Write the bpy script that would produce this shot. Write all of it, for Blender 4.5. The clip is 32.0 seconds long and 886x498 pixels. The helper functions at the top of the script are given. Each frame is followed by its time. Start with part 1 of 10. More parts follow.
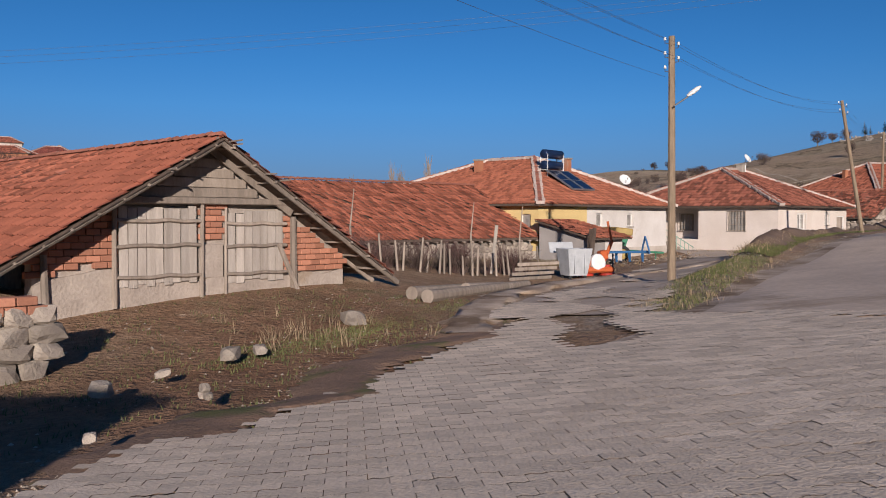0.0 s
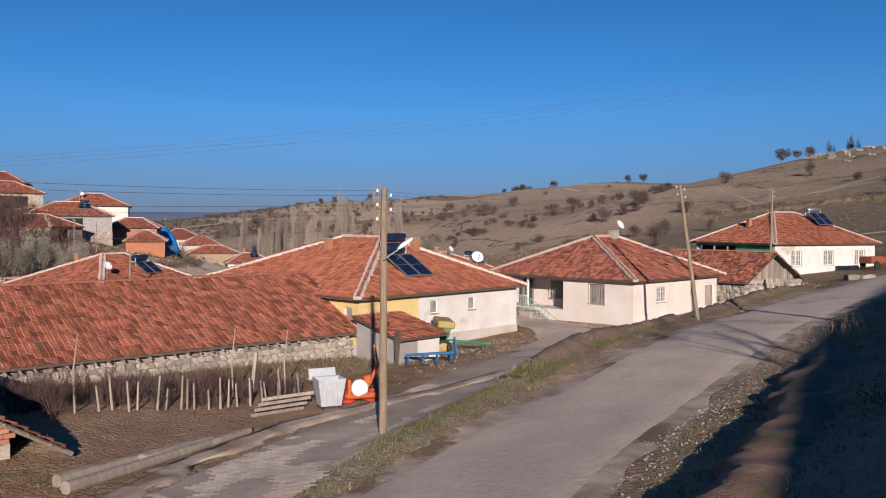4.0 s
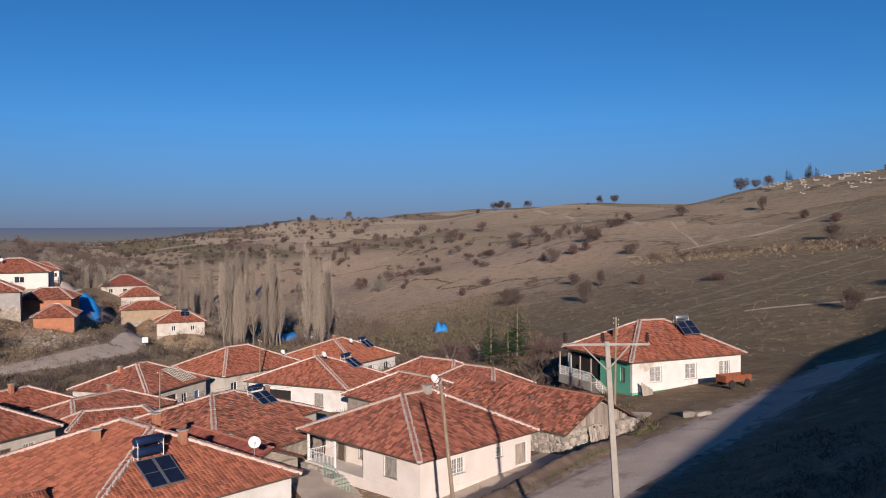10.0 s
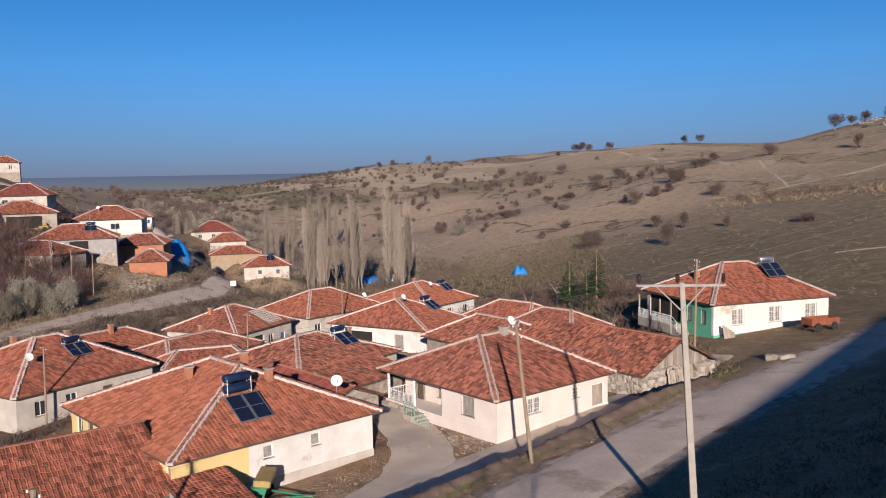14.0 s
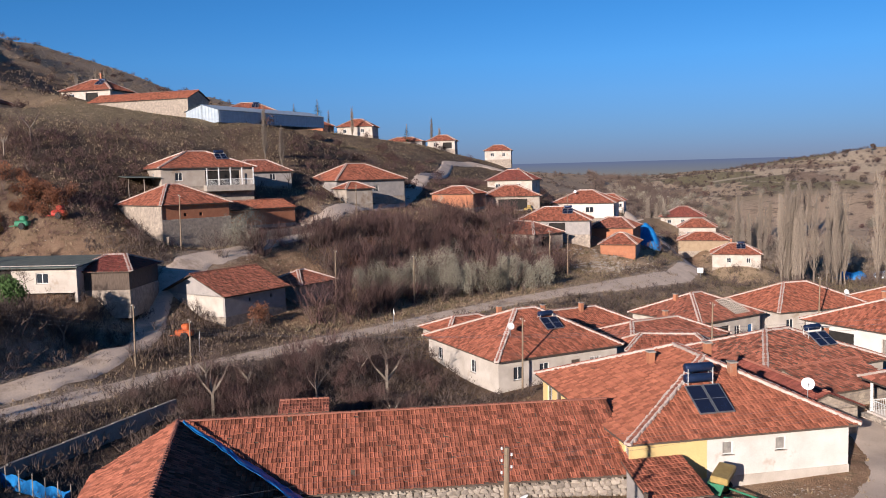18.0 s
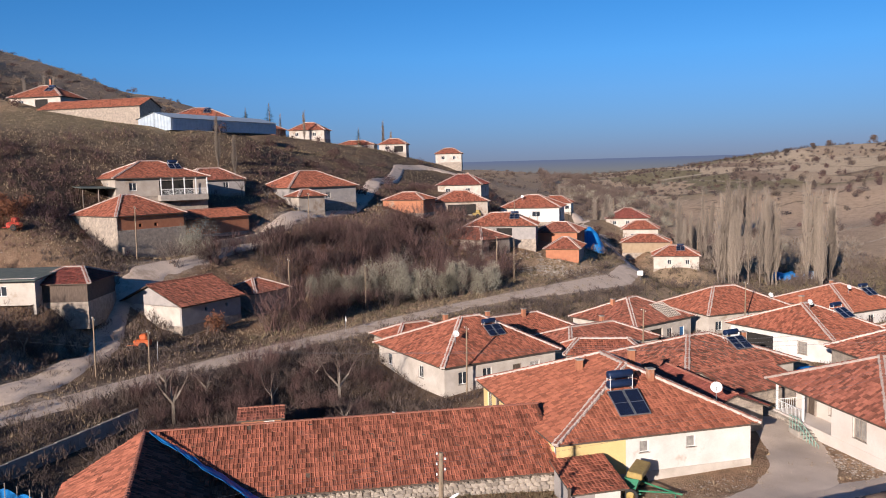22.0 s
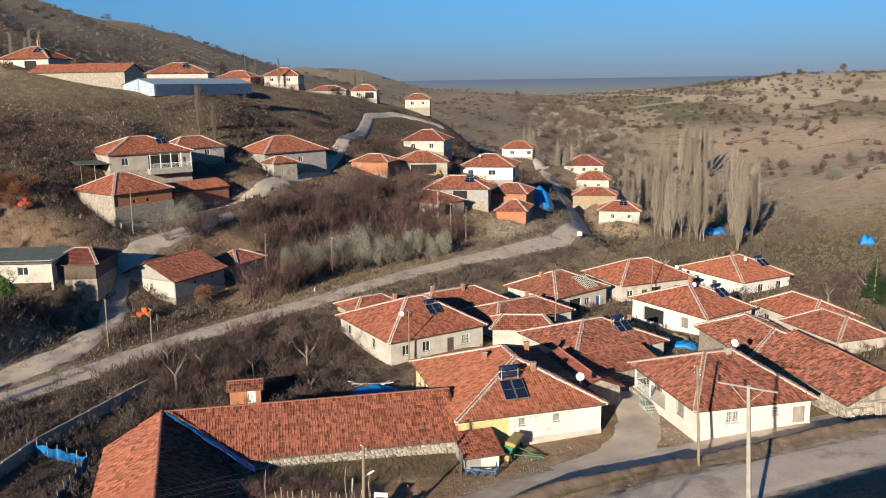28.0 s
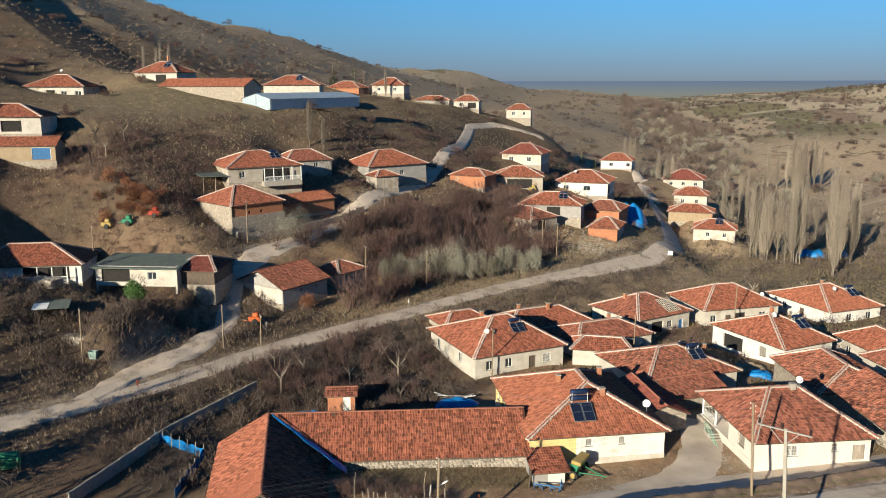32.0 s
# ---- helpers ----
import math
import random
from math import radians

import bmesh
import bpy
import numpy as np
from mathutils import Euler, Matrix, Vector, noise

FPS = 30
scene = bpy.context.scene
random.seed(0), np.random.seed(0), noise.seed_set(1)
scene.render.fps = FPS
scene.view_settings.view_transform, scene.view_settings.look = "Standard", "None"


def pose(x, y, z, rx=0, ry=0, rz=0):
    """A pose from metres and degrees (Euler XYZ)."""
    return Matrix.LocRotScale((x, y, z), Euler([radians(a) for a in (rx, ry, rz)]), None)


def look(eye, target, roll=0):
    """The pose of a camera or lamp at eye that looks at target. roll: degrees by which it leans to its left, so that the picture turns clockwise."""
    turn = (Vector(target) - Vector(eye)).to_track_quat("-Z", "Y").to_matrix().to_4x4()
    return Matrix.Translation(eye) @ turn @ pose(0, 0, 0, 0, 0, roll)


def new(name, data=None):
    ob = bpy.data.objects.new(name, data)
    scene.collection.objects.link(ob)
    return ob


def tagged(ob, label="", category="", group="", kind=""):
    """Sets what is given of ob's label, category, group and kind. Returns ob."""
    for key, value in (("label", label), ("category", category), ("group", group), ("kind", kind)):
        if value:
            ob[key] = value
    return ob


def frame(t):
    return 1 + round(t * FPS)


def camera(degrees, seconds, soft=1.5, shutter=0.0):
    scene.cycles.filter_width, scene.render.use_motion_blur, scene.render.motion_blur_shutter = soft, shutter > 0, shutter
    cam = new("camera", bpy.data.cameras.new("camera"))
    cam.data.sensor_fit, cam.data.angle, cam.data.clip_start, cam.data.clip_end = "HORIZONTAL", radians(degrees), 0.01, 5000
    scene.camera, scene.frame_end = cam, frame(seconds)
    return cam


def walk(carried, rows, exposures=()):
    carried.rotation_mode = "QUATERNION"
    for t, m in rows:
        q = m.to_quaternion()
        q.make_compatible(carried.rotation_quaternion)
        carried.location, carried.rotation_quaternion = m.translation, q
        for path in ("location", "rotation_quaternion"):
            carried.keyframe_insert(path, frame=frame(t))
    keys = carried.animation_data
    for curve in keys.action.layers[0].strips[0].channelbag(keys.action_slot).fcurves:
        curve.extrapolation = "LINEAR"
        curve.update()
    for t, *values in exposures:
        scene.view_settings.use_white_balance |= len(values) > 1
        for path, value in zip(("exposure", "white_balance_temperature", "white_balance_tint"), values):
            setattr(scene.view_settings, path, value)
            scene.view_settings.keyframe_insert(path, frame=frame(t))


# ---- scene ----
cam = camera(56.0, 32.0, soft=1.0)

PATH = [
    (0, (2.478, 0.522, 2.752), (2.416, 2.52, 2.68), 0.1),
    (0.5, (3.26, 0.676, 2.674), (3.213, 2.674, 2.604), -0.0),
    (1, (4.061, 0.714, 2.834), (3.987, 2.711, 2.764), -0.1),
    (1.5, (5.006, 0.762, 3.273), (4.939, 2.76, 3.205), 0.1),
    (2, (6.074, 0.891, 3.865), (6.019, 2.89, 3.799), 0.1),
    (2.5, (7.095, 0.905, 4.649), (7.049, 2.904, 4.584), 0.3),
    (3, (8.174, 0.834, 5.518), (8.136, 2.833, 5.454), 0.3),
    (3.5, (9.32, 0.926, 6.28), (9.291, 2.925, 6.222), 0.2),
    (5.5, (14.725, 1.035, 9.903), (14.698, 3.034, 9.846), 0.2),
    (6, (15.932, 1.155, 10.777), (15.91, 3.154, 10.723), 0.2),
    (6.5, (17.024, 1.334, 11.595), (17.008, 3.333, 11.543), 0.1),
    (7, (18.125, 1.502, 12.458), (18.099, 3.502, 12.408), 0.0),
    (7.5, (19.173, 1.602, 13.341), (19.152, 3.602, 13.293), 0.1),
    (8, (20.177, 1.788, 14.241), (20.159, 3.787, 14.194), -0.1),
    (8.5, (21.093, 1.853, 15.119), (21.08, 3.852, 15.074), -0.1),
    (9, (21.94, 1.998, 15.932), (21.93, 3.998, 15.89), -0.2),
    (9.5, (22.747, 2.139, 16.731), (22.742, 4.138, 16.691), -0.3),
    (10, (23.4, 2.408, 17.541), (23.397, 4.408, 17.504), -0.4),
    (10.5, (23.576, 2.456, 18.13), (23.577, 4.456, 18.096), -0.6),
    (11, (23.664, 2.405, 18.177), (23.668, 4.405, 18.144), -0.7),
    (11.5, (23.738, 2.354, 18.049), (23.701, 4.353, 18.015), -0.7),
    (12, (23.755, 2.358, 17.821), (23.704, 4.357, 17.783), -0.8),
    (12.5, (23.75, 2.359, 17.623), (23.674, 4.357, 17.576), -0.9),
    (13, (23.702, 2.365, 17.524), (23.601, 4.361, 17.457), -0.9),
    (13.5, (23.652, 2.173, 17.53), (23.519, 4.164, 17.399), -1.0),
    (15.5, (23.954, 2.067, 17.291), (23.388, 3.974, 17.084), -1.7),
    (16, (23.821, 2.21, 17.322), (23.096, 4.063, 17.119), -1.7),
    (16.5, (23.82, 2.264, 17.365), (22.964, 4.061, 17.168), -1.6),
    (17, (23.773, 2.314, 17.513), (22.79, 4.045, 17.321), -1.6),
    (17.5, (23.715, 2.38, 17.557), (22.599, 4.029, 17.372), -1.5),
    (18, (23.715, 2.351, 17.592), (22.511, 3.938, 17.412), -1.4),
    (18.5, (23.726, 2.382, 17.596), (22.524, 3.97, 17.418), -1.4),
    (19, (23.706, 2.394, 17.521), (22.52, 3.995, 17.345), -1.3),
    (19.5, (23.702, 2.38, 17.453), (22.526, 3.988, 17.277), -1.3),
    (20, (23.751, 2.326, 17.465), (22.585, 3.943, 17.293), -1.3),
    (20.5, (24.073, 1.942, 17.399), (22.918, 3.565, 17.217), -1.4),
    (21, (24.845, 1.123, 17.551), (23.707, 2.756, 17.362), -1.4),
    (21.5, (25.817, 0.14, 18.294), (24.694, 1.784, 18.104), -1.5),
    (22, (26.824, -0.91, 19.427), (25.711, 0.741, 19.238), -1.5),
    (22.5, (27.863, -2.024, 20.553), (26.759, -0.367, 20.364), -1.5),
    (23, (28.917, -3.103, 21.621), (27.822, -1.44, 21.432), -1.4),
    (23.5, (30.073, -4.218, 22.636), (28.981, -2.553, 22.446), -1.4),
    (24, (31.116, -5.196, 23.602), (30.027, -3.53, 23.412), -1.3),
    (24.5, (32.238, -6.274, 24.425), (31.16, -4.6, 24.237), -1.2),
    (25, (33.336, -7.281, 25.272), (32.267, -5.602, 25.084), -1.1),
    (25.5, (34.327, -8.176, 25.97), (33.263, -6.501, 25.715), -1.1),
    (26, (35.511, -9.153, 26.849), (34.461, -7.494, 26.467), -1.1),
    (26.5, (36.533, -10.049, 27.767), (35.482, -8.391, 27.383), -1.1),
    (28.5, (40.177, -13.68, 31.297), (39.122, -12.026, 30.906), -0.7),
    (29, (41.032, -14.536, 32.188), (39.981, -12.88, 31.797), -0.6),
    (29.5, (41.728, -15.374, 33.145), (40.677, -13.718, 32.753), -0.5),
    (30, (42.786, -16.275, 34.061), (41.737, -14.619, 33.667), -0.5),
    (30.5, (43.478, -16.949, 34.472), (42.429, -15.291, 34.081), -0.2),
    (31, (43.98, -17.033, 34.517), (42.933, -15.374, 34.127), -0.2),
    (31.5, (44.245, -17.079, 34.681), (43.145, -15.454, 34.29), -0.1),
    (32, (44.355, -17.087, 34.622), (43.104, -15.576, 34.232), -0.1),
]
walk(cam, [(t, look(e, g, r)) for t, e, g, r in PATH],
     [(0, -0.14, 6500, 9), (0.8, 0.12, 6500, 9), (2, 0.1, 6500, 9), (3.5, 0.06, 6500, 9), (6, 0.0, 6500, 9), (9, 0.0, 6500, 9), (13.5, 0.14, 6500, 9), (16, 0.3, 6500, 9), (19, 0.36, 6500, 9), (24, 0.38, 6600, 9), (26.5, 0.42, 6700, 5), (28.5, 0.52, 6900, -5), (32, 0.54, 7000, -8)])
# ---------------------------------------------------------------- light
SUN_DIR = Vector((0.114, -0.956, 0.2706)).normalized()
sun_data = bpy.data.lights.new("sun", "SUN")
sun_data.energy, sun_data.angle, sun_data.color = 5.9, radians(0.55), (1.0, 0.865, 0.78)
sun_ob = new("sun", sun_data)
sun_ob.matrix_world = look((60, -400, 120), Vector((60, -400, 120)) - SUN_DIR)
world = bpy.data.worlds.new("sky")
scene.world = world
world.use_nodes = True
wn, wl = world.node_tree.nodes, world.node_tree.links
sky = wn.new("ShaderNodeTexSky")
sky.sky_type, sky.sun_disc = "NISHITA", False
sky.sun_elevation = math.asin(SUN_DIR.z)
sky.sun_rotation = math.atan2(SUN_DIR.x, SUN_DIR.y)
sky.altitude, sky.air_density, sky.dust_density, sky.ozone_density = 900, 1.0, 0.35, 2.6
# a bank of dust over the far plain dims and blues the lowest sky
tcw, sepw, rampw, mulw = wn.new("ShaderNodeTexCoord"), wn.new("ShaderNodeSeparateXYZ"), wn.new("ShaderNodeValToRGB"), wn.new("ShaderNodeMix")
wl.new(tcw.outputs["Generated"], sepw.inputs[0])
wl.new(sepw.outputs["Z"], rampw.inputs[0])
els = rampw.color_ramp.elements
els[0].position, els[0].color = 0.0, (0.205, 0.255, 0.55, 1)
els[1].position, els[1].color = 1.0, (0.075, 0.31, 0.58, 1)
for at, col in ((0.02, (0.215, 0.285, 0.60, 1)), (0.05, (0.235, 0.36, 0.69, 1)), (0.09, (0.25, 0.455, 0.81, 1)), (0.13, (0.235, 0.53, 0.91, 1)), (0.18, (0.195, 0.53, 0.91, 1)), (0.28, (0.155, 0.51, 0.86, 1)), (0.5, (0.12, 0.44, 0.78, 1))):
    k = els.new(at)
    k.color = col
mulw.data_type, mulw.blend_type = "RGBA", "MULTIPLY"
mulw.inputs["Factor"].default_value = 1.0
wl.new(sky.outputs[0], mulw.inputs["A"])
wl.new(rampw.outputs[0], mulw.inputs["B"])
wn["Background"].inputs["Strength"].default_value = 0.1
wl.new(mulw.outputs["Result"], wn["Background"].inputs["Color"])

# ---------------------------------------------------------------- materials
MATS = {}


def mat(name, c1, c2, scale=3.0, rough=0.85, bump=0.25, fine=40.0, metal=0.0, rand=0.0, island=0.0, stretch=(1, 1, 1), spot=None, spot_at=0.62, spec=0.3):
    """A surface with two tones, a fine grain, relief and an optional third tone in patches."""
    m = bpy.data.materials.new(name)
    m.use_nodes = True
    n, l = m.node_tree.nodes, m.node_tree.links
    b = n["Principled BSDF"]
    b.inputs["Roughness"].default_value, b.inputs["Metallic"].default_value = rough, metal
    b.inputs["Specular IOR Level"].default_value = spec
    tc, mp = n.new("ShaderNodeTexCoord"), n.new("ShaderNodeMapping")
    mp.inputs["Scale"].default_value = stretch
    l.new(tc.outputs["Object"], mp.inputs["Vector"])
    n1, n2 = n.new("ShaderNodeTexNoise"), n.new("ShaderNodeTexNoise")
    n1.inputs["Scale"].default_value, n1.inputs["Detail"].default_value = scale, 6
    n2.inputs["Scale"].default_value, n2.inputs["Detail"].default_value = fine, 3
    for k in (n1, n2):
        l.new(mp.outputs[0], k.inputs["Vector"])
    ramp = n.new("ShaderNodeMapRange")
    ramp.inputs[1].default_value, ramp.inputs[2].default_value = 0.32, 0.68
    l.new(n1.outputs["Fac"], ramp.inputs[0])
    mix = n.new("ShaderNodeMix")
    mix.data_type = "RGBA"
    mix.inputs["A"].default_value, mix.inputs["B"].default_value = (*c1, 1), (*c2, 1)
    l.new(ramp.outputs[0], mix.inputs["Factor"])
    out = mix.outputs["Result"]
    if spot:
        n3, r3, m3 = n.new("ShaderNodeTexNoise"), n.new("ShaderNodeMapRange"), n.new("ShaderNodeMix")
        n3.inputs["Scale"].default_value, n3.inputs["Detail"].default_value = scale * 0.37, 8
        n3.inputs["Roughness"].default_value = 0.65
        l.new(mp.outputs[0], n3.inputs["Vector"])
        r3.inputs[1].default_value, r3.inputs[2].default_value = spot_at, spot_at + 0.08
        l.new(n3.outputs["Fac"], r3.inputs[0])
        m3.data_type = "RGBA"
        m3.inputs["B"].default_value = (*spot, 1)
        l.new(out, m3.inputs["A"])
        l.new(r3.outputs[0], m3.inputs["Factor"])
        out = m3.outputs["Result"]
    hsv = n.new("ShaderNodeHueSaturation")
    l.new(out, hsv.inputs["Color"])
    grain = n.new("ShaderNodeMapRange")
    grain.inputs[3].default_value, grain.inputs[4].default_value = 0.78, 1.22
    l.new(n2.outputs["Fac"], grain.inputs[0])
    val = grain.outputs[0]
    if rand or island:
        src = n.new("ShaderNodeNewGeometry").outputs["Random Per Island"] if island else n.new("ShaderNodeObjectInfo").outputs["Random"]
        vr, mul = n.new("ShaderNodeMapRange"), n.new("ShaderNodeMath")
        a = island or rand
        vr.inputs[3].default_value, vr.inputs[4].default_value = 1 - a, 1 + a
        l.new(src, vr.inputs[0])
        mul.operation = "MULTIPLY"
        l.new(val, mul.inputs[0])
        l.new(vr.outputs[0], mul.inputs[1])
        val = mul.outputs[0]
    l.new(val, hsv.inputs["Value"])
    l.new(hsv.outputs[0], b.inputs["Base Color"])
    if bump:
        bn = n.new("ShaderNodeBump")
        bn.inputs["Strength"].default_value, bn.inputs["Distance"].default_value = bump, 0.03
        add = n.new("ShaderNodeMath")
        add.operation = "ADD"
        l.new(n1.outputs["Fac"], add.inputs[0])
        l.new(n2.outputs["Fac"], add.inputs[1])
        l.new(add.outputs[0], bn.inputs["Height"])
        l.new(bn.outputs[0], b.inputs["Normal"])
    MATS[name] = m
    return m


TILE = mat("tile_red", (0.335, 0.12, 0.074), (0.26, 0.088, 0.055), 2.0, 0.85, 0.3, 9, island=0.46, spot=(0.21, 0.09, 0.065), spot_at=0.6)
TILE_OLD = mat("tile_old", (0.30, 0.112, 0.075), (0.225, 0.082, 0.056), 2.0, 0.88, 0.4, 9, island=0.5, spot=(0.19, 0.09, 0.07), spot_at=0.6)
TILE_BARN = mat("tile_barn", (0.335, 0.125, 0.08), (0.235, 0.084, 0.057), 1.6, 0.88, 0.4, 9, island=0.6, spot=(0.20, 0.10, 0.08), spot_at=0.58)
TILE_NEW = mat("tile_orange", (0.37, 0.135, 0.08), (0.305, 0.106, 0.064), 1.6, 0.85, 0.25, 9, island=0.34, spot=(0.27, 0.10, 0.065), spot_at=0.6)
TILE_DARK = mat("tile_maroon", (0.27, 0.085, 0.06), (0.20, 0.06, 0.05), 0.7, 0.8, 0.2, 25, island=0.3, spot=(0.13, 0.07, 0.06), spot_at=0.6)
MORTAR = mat("ridge_mortar", (0.55, 0.47, 0.42), (0.42, 0.34, 0.30), 4, 0.9, 0.4, 60, rand=0.2)
CAP = mat("ridge_cap_clay", (0.36, 0.15, 0.10), (0.28, 0.11, 0.08), 3, 0.85, 0.2, 50, rand=0.25)
WHITE = mat("white_plaster", (0.68, 0.65, 0.62), (0.57, 0.535, 0.50), 0.8, 0.9, 0.25, 30, spot=(0.43, 0.35, 0.28), spot_at=0.6)
WHITE2 = mat("worn_plaster", (0.55, 0.50, 0.445), (0.42, 0.37, 0.32), 0.9, 0.9, 0.35, 30, spot=(0.34, 0.27, 0.21), spot_at=0.6)
DULLW = mat("dull_plaster", (0.43, 0.375, 0.32), (0.33, 0.28, 0.235), 0.8, 0.92, 0.4, 24, spot=(0.26, 0.19, 0.14), spot_at=0.57)
CREAM = mat("pink_plaster", (0.70, 0.63, 0.575), (0.62, 0.545, 0.485), 0.7, 0.9, 0.25, 30, spot=(0.45, 0.35, 0.28), spot_at=0.63)
YELLOW = mat("yellow_plaster", (0.72, 0.55, 0.26), (0.64, 0.48, 0.22), 0.7, 0.9, 0.25, 30, spot=(0.5, 0.38, 0.2), spot_at=0.68)
GREEN = mat("green_plaster", (0.12, 0.42, 0.28), (0.10, 0.36, 0.24), 0.7, 0.9, 0.2, 30)
GREYW = mat("grey_render", (0.36, 0.33, 0.31), (0.28, 0.26, 0.25), 1.2, 0.9, 0.35, 30, spot=(0.42, 0.38, 0.34))
BRICK = mat("orange_brick", (0.46, 0.215, 0.14), (0.38, 0.17, 0.11), 1.4, 0.9, 0.3, 40, rand=0.25)
BRICKW = mat("brick_wall", (0.42, 0.18, 0.10), (0.34, 0.14, 0.08), 1.4, 0.9, 0.4, 18, spot=(0.33, 0.24, 0.18), spot_at=0.6)
STONE = mat("rubble_stone", (0.40, 0.35, 0.29), (0.27, 0.23, 0.20), 1.3, 0.92, 0.6, 9, rand=0.35)
STONEW = mat("stone_wall", (0.38, 0.32, 0.26), (0.24, 0.20, 0.17), 2.4, 0.92, 0.9, 6, spot=(0.45, 0.38, 0.30), spot_at=0.58)
CONC = mat("concrete", (0.38, 0.34, 0.30), (0.29, 0.26, 0.225), 2, 0.85, 0.3, 40)
WOOD = mat("weathered_wood", (0.36, 0.30, 0.25), (0.24, 0.20, 0.165), 2.2, 0.85, 0.5, 26, rand=0.25, stretch=(3, 3, 0.6))
POLEW = mat("pole_wood", (0.30, 0.23, 0.16), (0.20, 0.15, 0.105), 3, 0.85, 0.5, 30, stretch=(4, 4, 0.5))
DARKWOOD = mat("dark_wood", (0.12, 0.09, 0.07), (0.075, 0.055, 0.045), 3, 0.85, 0.4, 30, stretch=(3, 3, 0.6), rand=0.2)
GALV = mat("galvanised", (0.40, 0.42, 0.44), (0.30, 0.32, 0.34), 4, 0.42, 0.08, 30, metal=0.75)
TIN = mat("tin_sheet", (0.45, 0.52, 0.58), (0.36, 0.43, 0.49), 1.1, 0.5, 0.15, 20, metal=0.35, island=0.12)
STEEL = mat("dark_steel", (0.16, 0.16, 0.17), (0.10, 0.10, 0.11), 4, 0.5, 0.1, 40, metal=0.6)
WPAINT = mat("white_paint", (0.76, 0.76, 0.75), (0.68, 0.68, 0.66), 4, 0.45, 0.05, 40)
PVC = mat("white_frame", (0.74, 0.73, 0.71), (0.66, 0.65, 0.62), 4, 0.5, 0.05, 40)
REDP = mat("red_paint", (0.50, 0.05, 0.03), (0.38, 0.04, 0.03), 3, 0.5, 0.1, 40, rand=0.15)
ORANGEP = mat("orange_paint", (0.55, 0.13, 0.04), (0.42, 0.09, 0.03), 3, 0.55, 0.1, 40)
GREENP = mat("green_paint", (0.04, 0.22, 0.12), (0.03, 0.16, 0.09), 3, 0.5, 0.1, 40)
YELLOWP = mat("yellow_paint", (0.40, 0.29, 0.10), (0.30, 0.21, 0.08), 3, 0.55, 0.15, 40, spot=(0.24, 0.15, 0.07))
BLUEP = mat("blue_paint", (0.04, 0.15, 0.34), (0.03, 0.11, 0.25), 3, 0.5, 0.1, 40)
TARP = mat("blue_tarp", (0.015, 0.20, 0.52), (0.012, 0.15, 0.42), 2, 0.45, 0.5, 12)
TARPG = mat("grey_felt_roof", (0.13, 0.15, 0.13), (0.09, 0.105, 0.095), 1.2, 0.8, 0.4, 20, spot=(0.2, 0.19, 0.16))
RUBBER = mat("rubber", (0.03, 0.03, 0.03), (0.022, 0.022, 0.022), 4, 0.8, 0.2, 40)
SOLAR = mat("collector_glass", (0.012, 0.018, 0.04), (0.010, 0.014, 0.032), 2, 0.12, 0.0, 20, spec=0.6)
GLASS = mat("window_glass", (0.035, 0.045, 0.055), (0.03, 0.035, 0.045), 2, 0.08, 0.0, 20, spec=0.7)
CURTAIN = mat("curtained_glass", (0.36, 0.34, 0.31), (0.20, 0.19, 0.18), 3.0, 0.25, 0.0, 20, spec=0.6)
# near-black colour standing for shade inside openings, holes and board gaps
DARK = mat("shade_black", (0.03, 0.027, 0.025), (0.02, 0.018, 0.017), 2, 0.9, 0.0, 20)
TANK = mat("blue_steel_tank", (0.018, 0.035, 0.09), (0.014, 0.028, 0.07), 3, 0.35, 0.05, 30, metal=0.3)
ASPH = mat("worn_asphalt", (0.64, 0.52, 0.42), (0.54, 0.435, 0.35), 0.5, 0.95, 0.5, 6, spot=(0.42, 0.33, 0.255), spot_at=0.56, spec=0.1)
DIRTR = mat("earth_track", (0.25, 0.20, 0.16), (0.17, 0.13, 0.105), 0.5, 0.95, 0.5, 8, spot=(0.30, 0.25, 0.2), spot_at=0.58)
PAVER = mat("paving_block", (0.74, 0.615, 0.485), (0.64, 0.525, 0.41), 0.5, 0.9, 0.3, 30, rand=0.12, island=0.0)
PAVERJ = mat("paving_surface", (0.74, 0.615, 0.485), (0.64, 0.525, 0.41), 0.6, 0.9, 0.3, 30, island=0.16)
EARTH = mat("joint_earth", (0.15, 0.12, 0.095), (0.10, 0.08, 0.065), 2, 0.95, 0.4, 30)
BARK = mat("brown_twig", (0.125, 0.092, 0.078), (0.082, 0.06, 0.052), 3, 0.9, 0.0, 30, rand=0.3)
TWIGR = mat("reddish_twig", (0.128, 0.076, 0.068), (0.085, 0.05, 0.046), 3, 0.9, 0.0, 30, rand=0.3)
PALEBARK = mat("pale_bark", (0.235, 0.195, 0.16), (0.155, 0.128, 0.105), 3, 0.9, 0.0, 30, rand=0.2)
POPBARK = mat("grey_poplar_twig", (0.29, 0.24, 0.195), (0.19, 0.155, 0.125), 3, 0.9, 0.0, 30, rand=0.2)
SAGE = mat("grey_green_leaf", (0.31, 0.285, 0.225), (0.195, 0.178, 0.138), 2, 0.85, 0.0, 20, rand=0.2)
RUST = mat("russet_leaf", (0.24, 0.10, 0.05), (0.16, 0.065, 0.035), 2, 0.85, 0.0, 20, rand=0.2)
PINE = mat("pine_needle", (0.035, 0.075, 0.035), (0.02, 0.05, 0.025), 2, 0.8, 0.0, 20, rand=0.2)
